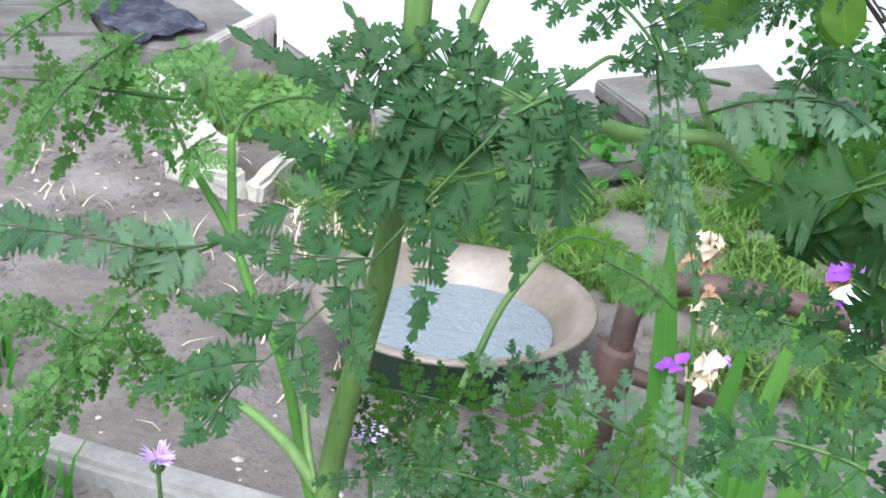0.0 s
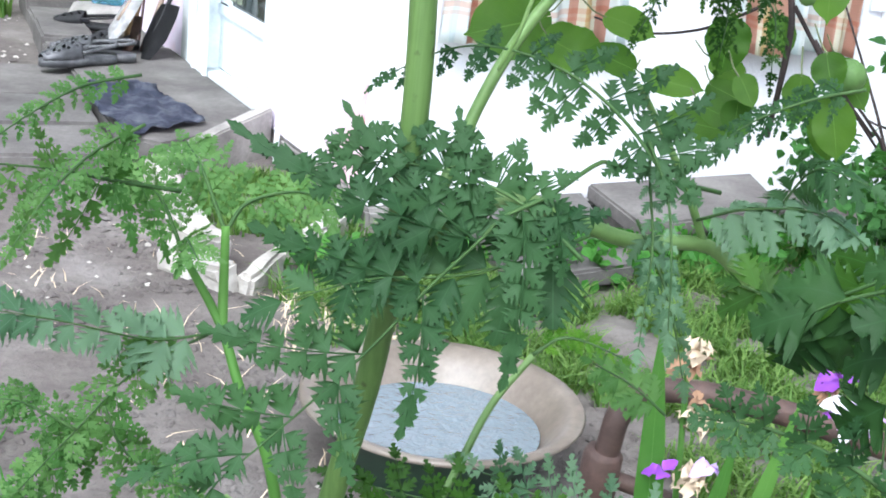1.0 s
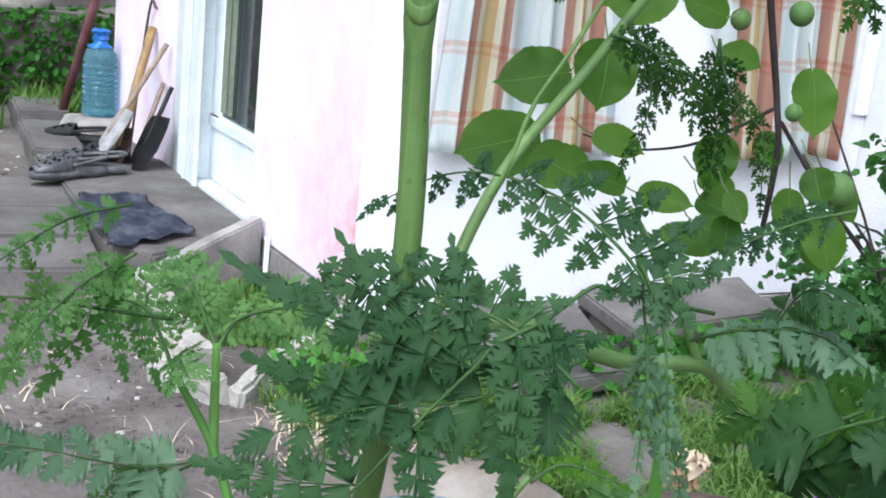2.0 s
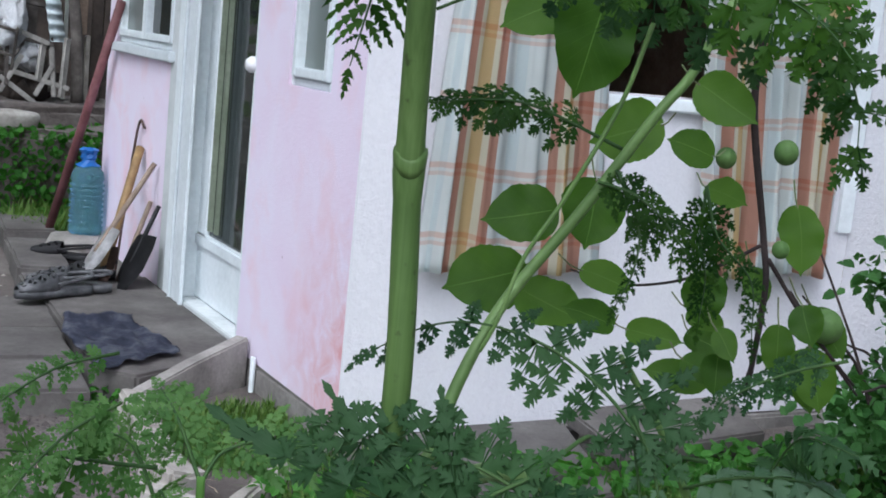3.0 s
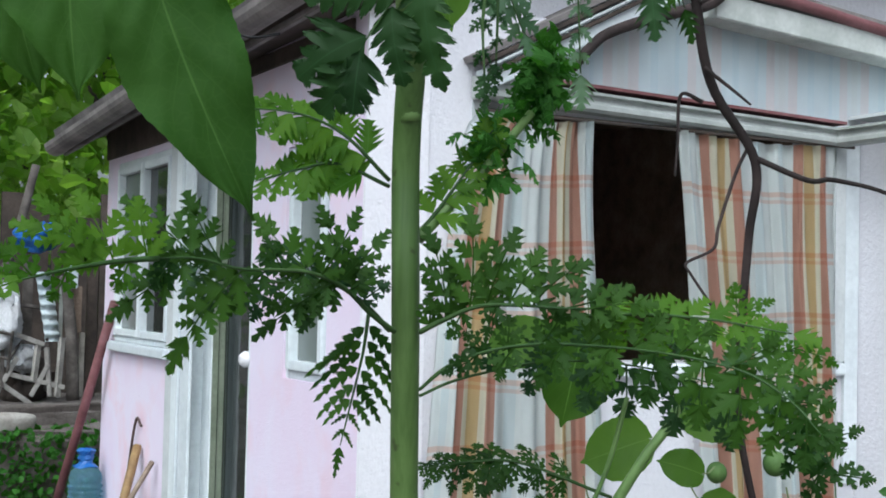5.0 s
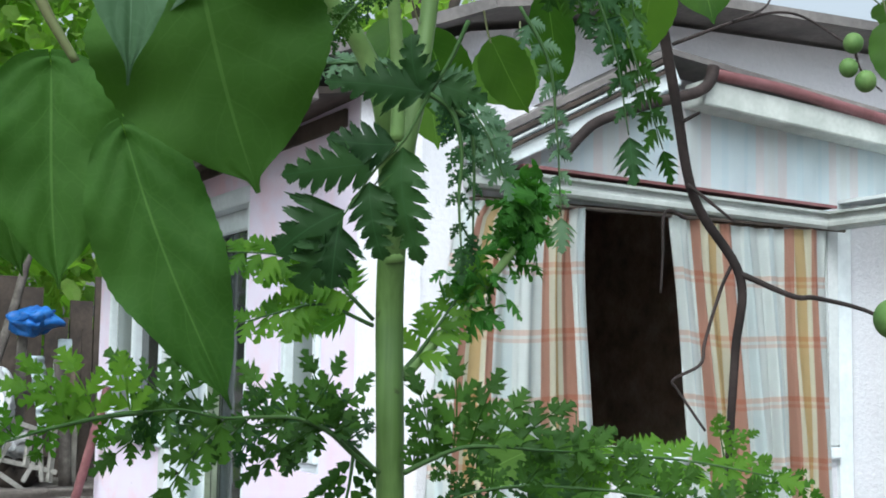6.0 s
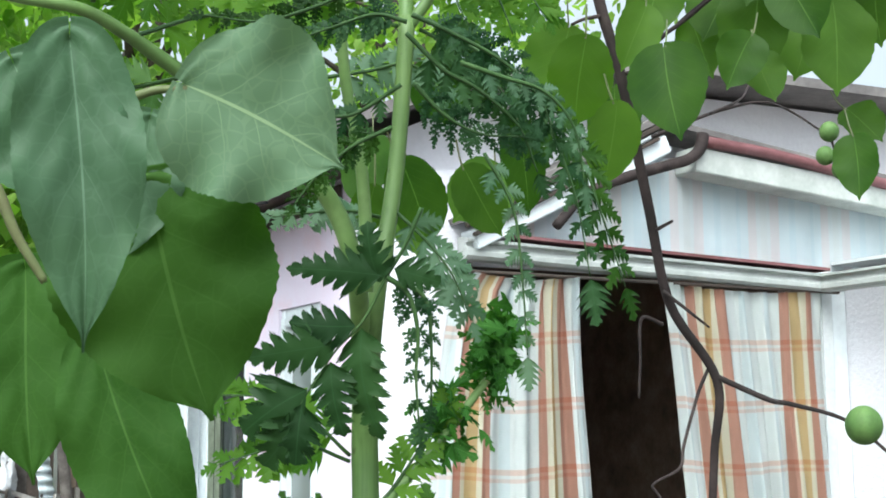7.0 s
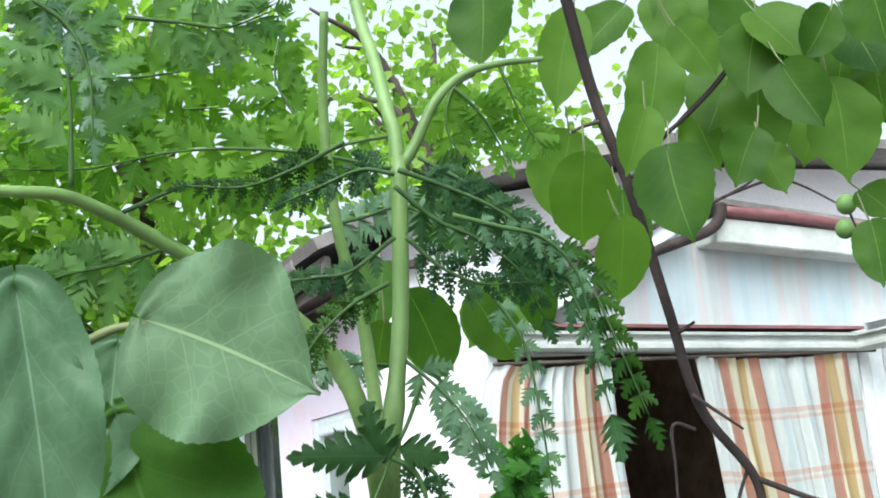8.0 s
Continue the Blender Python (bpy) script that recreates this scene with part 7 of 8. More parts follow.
for b, e, n, w in [((0.907, 1.105, 0.887), (0.924, 1.065, 0.874), (-0.70, -0.57, 0.43), 0.0275), ((0.967, 1.032, 0.885), (0.954, 1.017, 0.836), (-0.40, -0.79, 0.47), 0.0362), ((0.981, 0.998, 0.867), (0.972, 0.978, 0.807), (-0.49, -0.73, 0.48), 0.0478), ((0.778, 1.066, 0.884), (0.726, 1.077, 0.899), (-0.55, -0.70, 0.46), 0.0338), ((0.841, 1.026, 0.855), (0.861, 0.983, 0.849), (-0.40, -0.78, 0.49), 0.0312), ((0.937, 0.970, 0.921), (0.933, 0.946, 0.888), (-0.64, -0.63, 0.44), 0.0345), ((1.020, 1.037, 0.901), (1.033, 0.996, 0.859), (-0.47, -0.75, 0.46), 0.0373)]:
    apricot_leaf(b, e, n, w)
for b, e, n, w in [((0.487, 0.935, 1.554), (0.524, 0.945, 1.482), (-0.45, -0.89, 0.03), 0.0527), ((0.527, 0.893, 1.543), (0.568, 0.894, 1.490), (-0.50, -0.87, 0.03), 0.0447), ((0.572, 0.878, 1.586), (0.593, 0.899, 1.507), (-0.54, -0.84, -0.00), 0.0384), ((0.516, 0.926, 1.646), (0.537, 0.947, 1.592), (-0.48, -0.88, -0.05), 0.0542), ((0.462, 0.931, 1.530), (0.462, 0.952, 1.489), (-0.44, -0.90, 0.04), 0.0330), ((0.572, 0.773, 1.632), (0.583, 0.804, 1.564), (-0.58, -0.81, -0.07), 0.0539), ((0.598, 0.773, 1.582), (0.607, 0.799, 1.518), (-0.60, -0.80, -0.02), 0.0427)]:
    apricot_leaf(b, e, n, w)
# near leaves hanging over the camera's way
broad_leaf((0.112, 0.328, 1.434), (0.156, 0.303, 1.409), (-0.34, -0.94, -0.10), 0.0620, BROAD_PALE)
broad_leaf((0.076, 0.324, 1.444), (0.077, 0.313, 1.351), (-0.22, -0.95, -0.21), 0.0375, BROAD_BLUE)
broad_leaf((0.113, 0.377, 1.411), (0.138, 0.366, 1.331), (-0.29, -0.92, -0.26), 0.0780)
broad_leaf((0.129, 0.492, 1.366), (0.158, 0.454, 1.260), (-0.29, -0.96, -0.02), 0.0480)
broad_leaf((0.100, 0.525, 1.397), (0.107, 0.501, 1.306), (-0.20, -0.98, -0.09), 0.0596)
broad_leaf((0.077, 0.551, 1.387), (0.098, 0.533, 1.313), (-0.16, -0.98, -0.08), 0.0493)
broad_leaf((0.115, 0.378, 1.435), (0.103, 0.375, 1.383), (-0.27, -0.93, -0.27), 0.0324, BROAD_BLUE)
broad_leaf((0.063, 0.334, 1.438), (0.087, 0.316, 1.382), (-0.15, -0.98, -0.10), 0.0452, BROAD_BLUE)
stalk_part("twig", overhang, [(0.080, 0.338, 1.423), (0.092, 0.335, 1.428), (0.103, 0.331, 1.433), (0.113, 0.328, 1.434)], (0.0018, 0.0012), RED_TWIG, 8)
stalk_part("twig", overhang, [(0.064, 0.458, 1.434), (0.076, 0.456, 1.422), (0.085, 0.454, 1.402), (0.096, 0.452, 1.384)], (0.0028, 0.0016), RED_TWIG, 8)
stalk_part("twig", overhang, [(0.107, 0.450, 1.447), (0.115, 0.447, 1.436), (0.122, 0.446, 1.424), (0.120, 0.415, 1.427)], (0.0014, 0.001), RED_TWIG, 8)
fruit((0.932, 1.019, 1.069), 0.0124)
fruit((0.888, 1.057, 1.057), 0.0106)
fruit((1.012, 1.011, 0.890), 0.0178)
fruit((0.901, 0.819, 1.327), 0.0169)
fruit((1.402, 1.350, 1.758), 0.0146)
fruit((1.397, 1.355, 1.722), 0.0137)
fruit((1.414, 1.339, 1.701), 0.0154)
fruit((0.946, 1.023, 0.969), 0.0090)


# ---- bud cluster of the hemlock ----
def bud_cluster(centre, spread, count, seed):
    rnd = random.Random(seed)
    bm = bmesh.new()
    uvl = bm.loops.layers.uv.new("UVMap")
    for i in range(count):
        c = Vector(centre) + V(rnd.gauss(0, 1), rnd.gauss(0, 1), rnd.gauss(0, 1.5)) * spread
        t = V(rnd.uniform(-1, 1), rnd.uniform(-1, 1), rnd.uniform(-1.0, 0.6)).normalized()
        n = V(rnd.uniform(-1, 1), rnd.uniform(-1, 0.2), rnd.uniform(0.2, 1))
        n = (n - t * n.dot(t)).normalized()
        ln = rnd.uniform(0.010, 0.024)
        pinna(bm, uvl, [c, c + t * ln * 0.5 - n * ln * 0.1, c + t * ln - n * ln * 0.4], n.cross(t), n, ln * 0.4, 3, 1, rnd, 0.3)
    return tagged(part("shoot_tip", bm, CLOVER, hemlock, "curled young yellow-green shoot tip"), kind="stuff")


bud_cluster((0.478, 0.765, 1.375), 0.0085, 80, 3)
bud_cluster((0.487, 0.765, 1.40), 0.007, 60, 4)
bud_cluster((0.445, 0.77, 1.335), 0.0085, 60, 5)

# ---- basal leaves further back ----
seedling = thing("hemlock_seedling", "young hemlock with pale green stalks beside the basin", "plant")
stalk_part("stalk", seedling, [(0.70, 1.60, -0.14), (0.66, 1.60, 0.05), (0.627, 1.60, 0.193), (0.594, 1.637, 0.283), (0.576, 1.697, 0.367), (0.538, 1.761, 0.45)], (0.010, 0.006), IRIS)
stalk_part("stalk", seedling, [(0.578, 1.69, 0.35), (0.586, 1.72, 0.42), (0.592, 1.744, 0.50)], (0.008, 0.006), IRIS)
for i, (pts, w, lf) in enumerate(((((0.592, 1.744, 0.49), (0.63, 1.76, 0.53), (0.70, 1.74, 0.55), (0.76, 1.72, 0.53)), 0.10, "p"), (((0.538, 1.761, 0.45), (0.50, 1.78, 0.54), (0.44, 1.78, 0.57)), 0.09, "p"),
                                  (((0.592, 1.744, 0.49), (0.57, 1.80, 0.57), (0.56, 1.86, 0.60)), 0.09, "p"), (((0.538, 1.761, 0.45), (0.52, 1.70, 0.50), (0.52, 1.64, 0.49)), 0.07, "p"))):
    frond("frond", list(pts), w, (-0.3, -0.6, 0.7), seedling, FROND_SOFT, pairs=7, sub=6, taper=0.5, seed=60 + i, twice=True)

# ---- irises with wilted flowers ----
def blade(bm, uvl, base, tip, width, bow, n=8):
    base, tip = Vector(base), Vector(tip)
    t = (tip - base).normalized()
    s = t.cross(V(-0.5, -0.85, 0.1)).normalized()
    nn = s.cross(t)
    row = []
    for i in range(n + 1):
        u = i / n
        w = width * (0.75 + 0.6 * u - 1.35 * u ** 3)
        c = base.lerp(tip, u) + nn * (bow * math.sin(u * 2.2))
        row.append([bm.verts.new(c - s * w / 2), bm.verts.new(c + nn * w * 0.12), bm.verts.new(c + s * w / 2)])
    for i in range(n):
        for j in range(2):
            f = bm.faces.new((row[i][j], row[i][j + 1], row[i + 1][j + 1], row[i + 1][j]))
            f.smooth = True
            for l, (a, b) in zip(f.loops, ((i, j), (i, j + 1), (i + 1, j + 1), (i + 1, j))):
                l[uvl].uv = (a / n, b / 2)


def petals(bm, uvl, centre, size, count, rnd, crumple):
    for i in range(count):
        a = 2 * math.pi * i / count + rnd.uniform(-0.4, 0.4)
        d = V(math.cos(a), math.sin(a), rnd.uniform(-0.9, 0.7)).normalized()
        leaf_blade(bm, uvl, centre, Vector(centre) + d * size * rnd.uniform(0.7, 1.1), V(-d.y * 0.3, d.x * 0.3 - 0.4, 1), size * rnd.uniform(0.5, 0.8), curl=rnd.uniform(0.2, 0.7), fold=0.3, n=6, wavy=crumple, seed=i)


def petal_part(name, parent, material_, centre, size, count, seed, crumple=0.35, label=""):
    bm = bmesh.new()
    uvl = bm.loops.layers.uv.new("UVMap")
    petals(bm, uvl, Vector(centre), size, count, random.Random(seed), crumple)
    return part(name, bm, material_, parent, label)


def iris(root, blades, stalk_top, label, seed):
    it = thing("iris_plant", label, "flower", "irises in the bed")
    for b, t_, w, bow in blades:
        bm = bmesh.new()
        uvl = bm.loops.layers.uv.new("UVMap")
        blade(bm, uvl, b, t_, w, bow)
        part("leaf", bm, IRIS, it)
    if stalk_top:
        stalk_part("stalk", it, [root, tuple((Vector(root) + Vector(stalk_top)) / 2 + V(0.01, 0, 0)), stalk_top], (0.006, 0.004), IRIS)
    return it


ir = iris((1.14, 1.29, -0.14), [((1.13, 1.31, -0.14), (1.098, 1.352, 0.47), 0.050, 0.012), ((1.15, 1.30, -0.14), (1.20, 1.27, 0.33), 0.042, 0.01), ((1.11, 1.30, -0.14), (1.10, 1.31, 0.16), 0.026, 0.01), ((1.17, 1.28, -0.14), (1.27, 1.24, 0.40), 0.036, 0.03)], (1.135, 1.325, 0.42), "iris with sword leaves, wilted cream and purple flowers", 1)
petal_part("wilted_flower", ir, WILTED_BROWN, (1.135, 1.322, 0.418), 0.034, 7, 1, 0.7)
petal_part("wilted_flower", ir, WILTED, (1.140, 1.315, 0.44), 0.030, 9, 2, 1.0)
petal_part("wilted_flower", ir, WILTED, (1.152, 1.305, 0.335), 0.034, 12, 3, 1.1)
petal_part("wilted_flower", ir, WILTED_BROWN, (1.148, 1.302, 0.365), 0.022, 5, 4)
petal_part("wilted_flower", ir, WILTED, (1.155, 1.30, 0.25), 0.036, 11, 5, 1.1)
petal_part("flower", ir, PURPLE, (1.105, 1.30, 0.262), 0.036, 3, 6, 0.3, "fresh purple petals")
petal_part("flower", ir, LILAC, (1.185, 1.295, 0.262), 0.042, 5, 7, 0.4, "lilac petals")
ir = iris((1.25, 1.12, -0.14), [((1.22, 1.17, -0.14), (1.25, 1.17, 0.30), 0.044, 0.015), ((1.24, 1.15, -0.14), (1.29, 1.15, 0.28), 0.044, 0.02), ((1.27, 1.12, -0.14), (1.32, 1.13, 0.25), 0.044, 0.02), ((1.20, 1.22, -0.14), (1.23, 1.23, 0.24), 0.044, 0.01), ((1.18, 1.25, -0.14), (1.19, 1.26, 0.2), 0.026, 0.01)], (1.119, 1.014, 0.499), "iris with white and purple flower before green blades", 2)
petal_part("flower", ir, PURPLE, (1.109, 1.026, 0.528), 0.040, 4, 11, 0.2, "purple standing petals")
petal_part("flower", ir, WHITE_PETAL, (1.113, 1.003, 0.497), 0.046, 5, 12, 0.3, "white hanging petals")
petal_part("flower", ir, LILAC, (1.128, 0.985, 0.496), 0.040, 4, 15, 0.3, "white-lilac petals")
petal_part("wilted_flower", ir, WILTED_BROWN, (1.102, 1.036, 0.506), 0.022, 5, 13, 0.7)
petal_part("flower", ir, PURPLE, (1.098, 0.998, 0.488), 0.026, 3, 14, 0.2, "purple petals")


def cornflower(base, top, seed):
    c = thing("knapweed_flower", "pink-violet fringed knapweed flower on thin stalk", "flower", "knapweed flowers")
    stalk_part("stalk", c, [base, tuple((Vector(base) + Vector(top)) / 2 + V(0.01, 0.0, 0)), top], (0.004, 0.003), STEM_DARK)
    bm = bmesh.new()
    uvl = bm.loops.layers.uv.new("UVMap")
    rnd = random.Random(seed)
    for i in range(46):
        d = V(rnd.gauss(0, 1), rnd.gauss(0, 1), rnd.uniform(-0.1, 1.4)).normalized()
        leaf_blade(bm, uvl, top, Vector(top) + d * rnd.uniform(0.02, 0.034), V(d.y, -d.x, 0.4), 0.006, n=3)
    part("petals", bm, LILAC, c)
    bm = bmesh.new()
    bmesh.ops.create_uvsphere(bm, u_segments=12, v_segments=8, radius=0.011, matrix=Matrix.Translation(Vector(top) - V(0, 0, 0.008)))
    part("calyx", bm, STEM_DARK, c, smooth=True)


cornflower((0.40, 1.46, -0.2), (0.411, 1.488, 0.137), 1)
cornflower((0.66, 1.36, -0.2), (0.654, 1.344, 0.206), 2)

# ---- things by the door ----
def bottle():
    b = thing("water_bottle", "large ribbed blue plastic water bottle with tied blue top", "bottle")
    prof = [(0.0, 0.0), (0.072, 0.0), (0.08, 0.012)]
    for i in range(9):
        z = 0.03 + i * 0.026
        prof += [(0.083, z), (0.083, z + 0.008), (0.074, z + 0.013), (0.074, z + 0.018)]
    prof += [(0.08, 0.27), (0.074, 0.305), (0.05, 0.335), (0.026, 0.35), (0.024, 0.365), (0.0, 0.366)]
    bm = bmesh.new()
    lathe(bm, prof, (1.512, 6.44, 0.04), 28)
    part("body", bm, PET, b, smooth=True)
    bm = bmesh.new()
    lathe(bm, ((0.060, 0.335), (0.036, 0.350), (0.030, 0.362), (0.038, 0.375), (0.036, 0.392), (0.048, 0.412), (0.030, 0.420), (0.0, 0.405)), (1.512, 6.44, 0.04), 20)
    for v in bm.verts:
        v.co += 0.009 * noise.noise_vector(v.co * 60)
    part("cap", bm, BLUE, b, "crumpled blue film tied over the neck")


rock("flat_stone", (1.50, 6.42, -0.04), (0.16, 0.2, 0.08), CONCRETE, "flat grey stone under the bottle", 9, 5)
bottle()
bm = bmesh.new()
tube(bm, [V(1.42, 6.95, -0.12), V(1.50, 6.62, 0.5), V(1.585, 6.28, 1.17)], 0.022, 12)
tagged(part("iron_rod", bm, RED_PAINT, smooth=True), "red-brown iron pipe leaning on the house corner", "pipe")


def tool(name, label, base, top, r, material_, head=None, head_mat=None, bend=None):
    o = thing(name, label, "tool", "tools against the wall")
    line = [base] + ([bend] if bend else []) + [top]
    bm = bmesh.new()
    tube(bm, spline(line, 8), r, 10)
    part("handle", bm, material_, o, smooth=True)
    if head:
        d = (Vector(top) - Vector(base)).normalized()
        s = d.cross(V(-0.9, -0.3, 0)).normalized()
        n = s.cross(d)
        w, l = head
        bm = bmesh.new()
        rows = []
        for i in range(6):
            u = i / 5
            hw = w * (0.5 if i else 0.42) * (1 - 0.7 * max(0, u - 0.6) ** 1.2 / 0.33)
            row = [bm.verts.new(Vector(base) + d * (l * (0.5 - u)) + s * hw * q + n * (0.02 * (1 - q * q) - 0.012)) for q in (-1, -0.5, 0, 0.5, 1)]
            rows.append(row)
        for a, b in zip(rows, rows[1:]):
            for i in range(4):
                bm.faces.new((a[i], a[i + 1], b[i + 1], b[i]))
        bmesh.ops.solidify(bm, geom=bm.faces[:], thickness=0.003)
        part("blade", bm, head_mat, o, smooth=True)
    return o


tool("spade", "spade with wooden handle and worn steel blade", (1.33, 5.46, 0.13), (1.585, 5.56, 0.50), 0.012, OLD_WOOD, (0.12, 0.25), STEEL)
tool("spade", "brown rusty spade leaning on the wall", (1.38, 5.50, 0.05), (1.585, 5.80, 0.54), 0.02, surface("yellow_wood", (0.14, 0.085, 0.035), (0.24, 0.15, 0.065), (0.34, 0.23, 0.10), 10, 60, 0.6), (0.13, 0.2), RUST)
tool("hoe", "black steel hoe leaning on the wall", (1.47, 5.40, 0.10), (1.59, 5.47, 0.33), 0.01, BLACK, (0.17, 0.26), BLACK)
tool("hook_rod", "thin bent iron rod leaning on the wall", (1.54, 5.95, -0.1), (1.60, 5.80, 0.63), 0.006, RUST, bend=(1.585, 5.87, 0.6))
tool("hoe", "short wooden-handled hoe leaning on the wall", (1.46, 5.52, 0.02), (1.59, 5.60, 0.33), 0.011, OLD_WOOD, (0.1, 0.12), RUST)


def clog(centre, turn, label, material_, scale=1.0, tip=0.0):
    """A moulded clog: sole, rounded vamp pierced by vents, open heel with a strap."""
    c = thing("rubber_clog", label, "shoe", "shoes by the door")
    width = lambda x: 0.050 * (1 - 0.28 * math.exp(-((x + 0.03) / 0.05) ** 2)) * max(0.0, 1 - (abs(x) / 0.138) ** 3.2) ** 0.5
    roof = lambda x: 0.030 + 0.034 * max(0.0, min(1.0, (0.135 - x) / 0.10)) if x > 0.0 else 0.05
    bm = bmesh.new()
    rows = []
    for i in range(17):
        x = -0.136 + 0.272 * i / 16
        w = max(0.006, width(x))
        rows.append([bm.verts.new((x, q * w, z)) for q, z in ((-0.9, 0.0), (-1.0, 0.012), (-0.98, 0.024), (0.98, 0.024), (1.0, 0.012), (0.9, 0.0))])
    for p, q in zip(rows, rows[1:]):
        for k in range(6):
            bm.faces.new((p[k], q[k], q[(k + 1) % 6], p[(k + 1) % 6]))
    bm.faces.new(rows[0])
    bm.faces.new(rows[-1][::-1])
    bmesh.ops.recalc_face_normals(bm, faces=bm.faces[:])
    part("sole", bm, material_, c, smooth=True)
    bm = bmesh.new()
    rows = []
    for i in range(13):
        x = 0.005 + 0.129 * i / 12
        w = max(0.008, width(x)) * 0.98
        rows.append([bm.verts.new((x, -w * math.cos(math.pi * k / 12), 0.022 + (roof(x) - 0.012) * math.sin(math.pi * k / 12) ** 0.7)) for k in range(13)])
    vents = []
    for i, (p, q) in enumerate(zip(rows, rows[1:])):
        for k in range(12):
            if i % 3 == 1 and k in (3, 6, 8) or i % 3 == 2 and k in (4, 7) and i < 10:
                vents.append((p[k].co + q[k + 1].co) / 2)
                continue
            bm.faces.new((p[k], p[k + 1], q[k + 1], q[k]))
    bmesh.ops.recalc_face_normals(bm, faces=bm.faces[:])
    bmesh.ops.solidify(bm, geom=bm.faces[:], thickness=0.004)
    part("vamp", bm, material_, c, "pierced rubber upper", True)
    bm = bmesh.new()
    tube(bm, spline([(0.015, -0.048, 0.045), (-0.04, -0.046, 0.052), (-0.105, -0.036, 0.060), (-0.132, 0.0, 0.062), (-0.105, 0.036, 0.060), (-0.04, 0.046, 0.052), (0.015, 0.048, 0.045)], 5), 0.006, 6)
    part("heel_strap", bm, material_, c, smooth=True)
    # added black body behind the vents, in place of the shade inside
    bm = bmesh.new()
    bmesh.ops.create_uvsphere(bm, u_segments=16, v_segments=8, radius=1.0, matrix=Matrix.Translation((0.05, 0, 0.03)) @ Matrix.Diagonal((0.07, 0.036, 0.014, 1)))
    part("lining", bm, BLACK, c, smooth=True)
    c.matrix_world = pose(*centre, 0, tip, turn) @ Matrix.Scale(scale, 4)
    return c


clog((1.12, 5.22, 0.0), 200, "grey perforated rubber clog on the step", GREY_NET, 1.25)
clog((1.20, 5.33, 0.0), 165, "grey perforated rubber clog beside its pair", GREY_NET, 1.25)
clog((1.31, 5.50, 0.0), 215, "dark rubber clog under the tools", BLACK, 1.2)
clog((1.36, 6.20, -0.04), 155, "dark old shoe beside the bottle", BLACK, 1.1)


def cloth_mat():
    bm = bmesh.new()
    n = 26
    g = []
    for j in range(n + 1):
        row = []
        for i in range(n + 1):
            u, v = i / n, j / n
            x = 1.0 + 0.34 * u + 0.02 * math.sin(v * 7) + 0.05 * v - 0.08 * u * v
            y = 4.08 + 0.72 * v - 0.02 * math.sin(u * 6) + 0.16 * u * (1 - v)
            z = 0.014 + 0.016 * noise.noise(V(u * 5, v * 6, 0)) + 0.02 * max(0, noise.noise(V(u * 9, v * 13, 3)))
            if v > 0.8:
                z += 0.022 * math.sin((v - 0.8) / 0.2 * math.pi)
            x += 0.03 * noise.noise(V(u * 3, v * 4, 7)) * (abs(2 * u - 1) ** 2)
            y += 0.05 * noise.noise(V(u * 4, v * 3, 9)) * (abs(2 * v - 1) ** 2)
            row.append(bm.verts.new((x, y, max(z, 0.004))))
        g.append(row)
    for j in range(n):
        for i in range(n):
            bm.faces.new((g[j][i], g[j][i + 1], g[j + 1][i + 1], g[j + 1][i]))
    bmesh.ops.solidify(bm, geom=bm.faces[:], thickness=0.005)
    tagged(part("floor_cloth", bm, DENIM, smooth=True), "crumpled old blue denim cloth on the step", "cloth")


cloth_mat()

# ---- junk heap and shed at the end of the yard ----
shed = thing("shed_wall", "dark board fence patched with zinc sheets", "fence")
for i in range(14):
    x = 0.2 + i * 0.17
    one_box("board", (x, x + 0.155, 9.3 + 0.02 * math.sin(i * 2.3), 9.33 + 0.02 * math.sin(i * 2.3), -0.2, 1.75 + 0.15 * math.sin(i * 1.7)), DARK_WOOD, shed)


def corrugated(name, x0, x1, z0, z1, y, material_, label, lean=0.0):
    bm = bmesh.new()
    n = 36
    a = []
    for i in range(n + 1):
        u = i / n
        off = 0.014 * math.sin(u * 2 * math.pi * 7)
        a.append((bm.verts.new((x0 + lean * u, y + off, z0 + (z1 - z0) * u)), bm.verts.new((x1 + lean * u, y + off + 0.05, z0 + (z1 - z0) * u))))
    back = [tuple(bm.verts.new(v.co + V(0, 0.004, 0)) for v in p) for p in a]
    for rows, flip in ((a, False), (back, True)):
        for p, q in zip(rows, rows[1:]):
            f = (p[0], p[1], q[1], q[0])
            bm.faces.new(f[::-1] if flip else f).smooth = True
    for p, q, r, s in zip(a, a[1:], back, back[1:]):
        bm.faces.new((p[0], q[0], s[0], r[0]))
        bm.faces.new((p[1], r[1], s[1], q[1]))
    bmesh.ops.recalc_face_normals(bm, faces=bm.faces[:])
    return tagged(part(name, bm, material_), label, "metal sheet")


tagged(rough_box("earth_bank", (0.3, 2.3, 8.22, 9.28, -0.2, 0.516), DIRT, seed=33, amount=0.03, bevel=0.05, cuts=5), "low bank of bare earth under the junk heap", "bank", kind="structure")
tagged(rough_box("earth_bank", (0.5, 2.0, 7.72, 8.19, -0.2, 0.402), DIRT, seed=34, amount=0.03, bevel=0.05, cuts=5), "weedy foot of the earth bank before the junk heap", "bank", kind="structure")
corrugated("zinc_sheet", 1.719, 1.823, 0.893, 1.332, 8.5, TIN, "corrugated zinc sheet leaning on the junk heap", lean=-0.076)
tagged(one_box("metal_panel", (1.827, 1.915, 8.52, 8.53, 1.231, 1.442), TIN, bevel=0.004), "flat pale blue-white metal panel on the heap", "metal sheet")
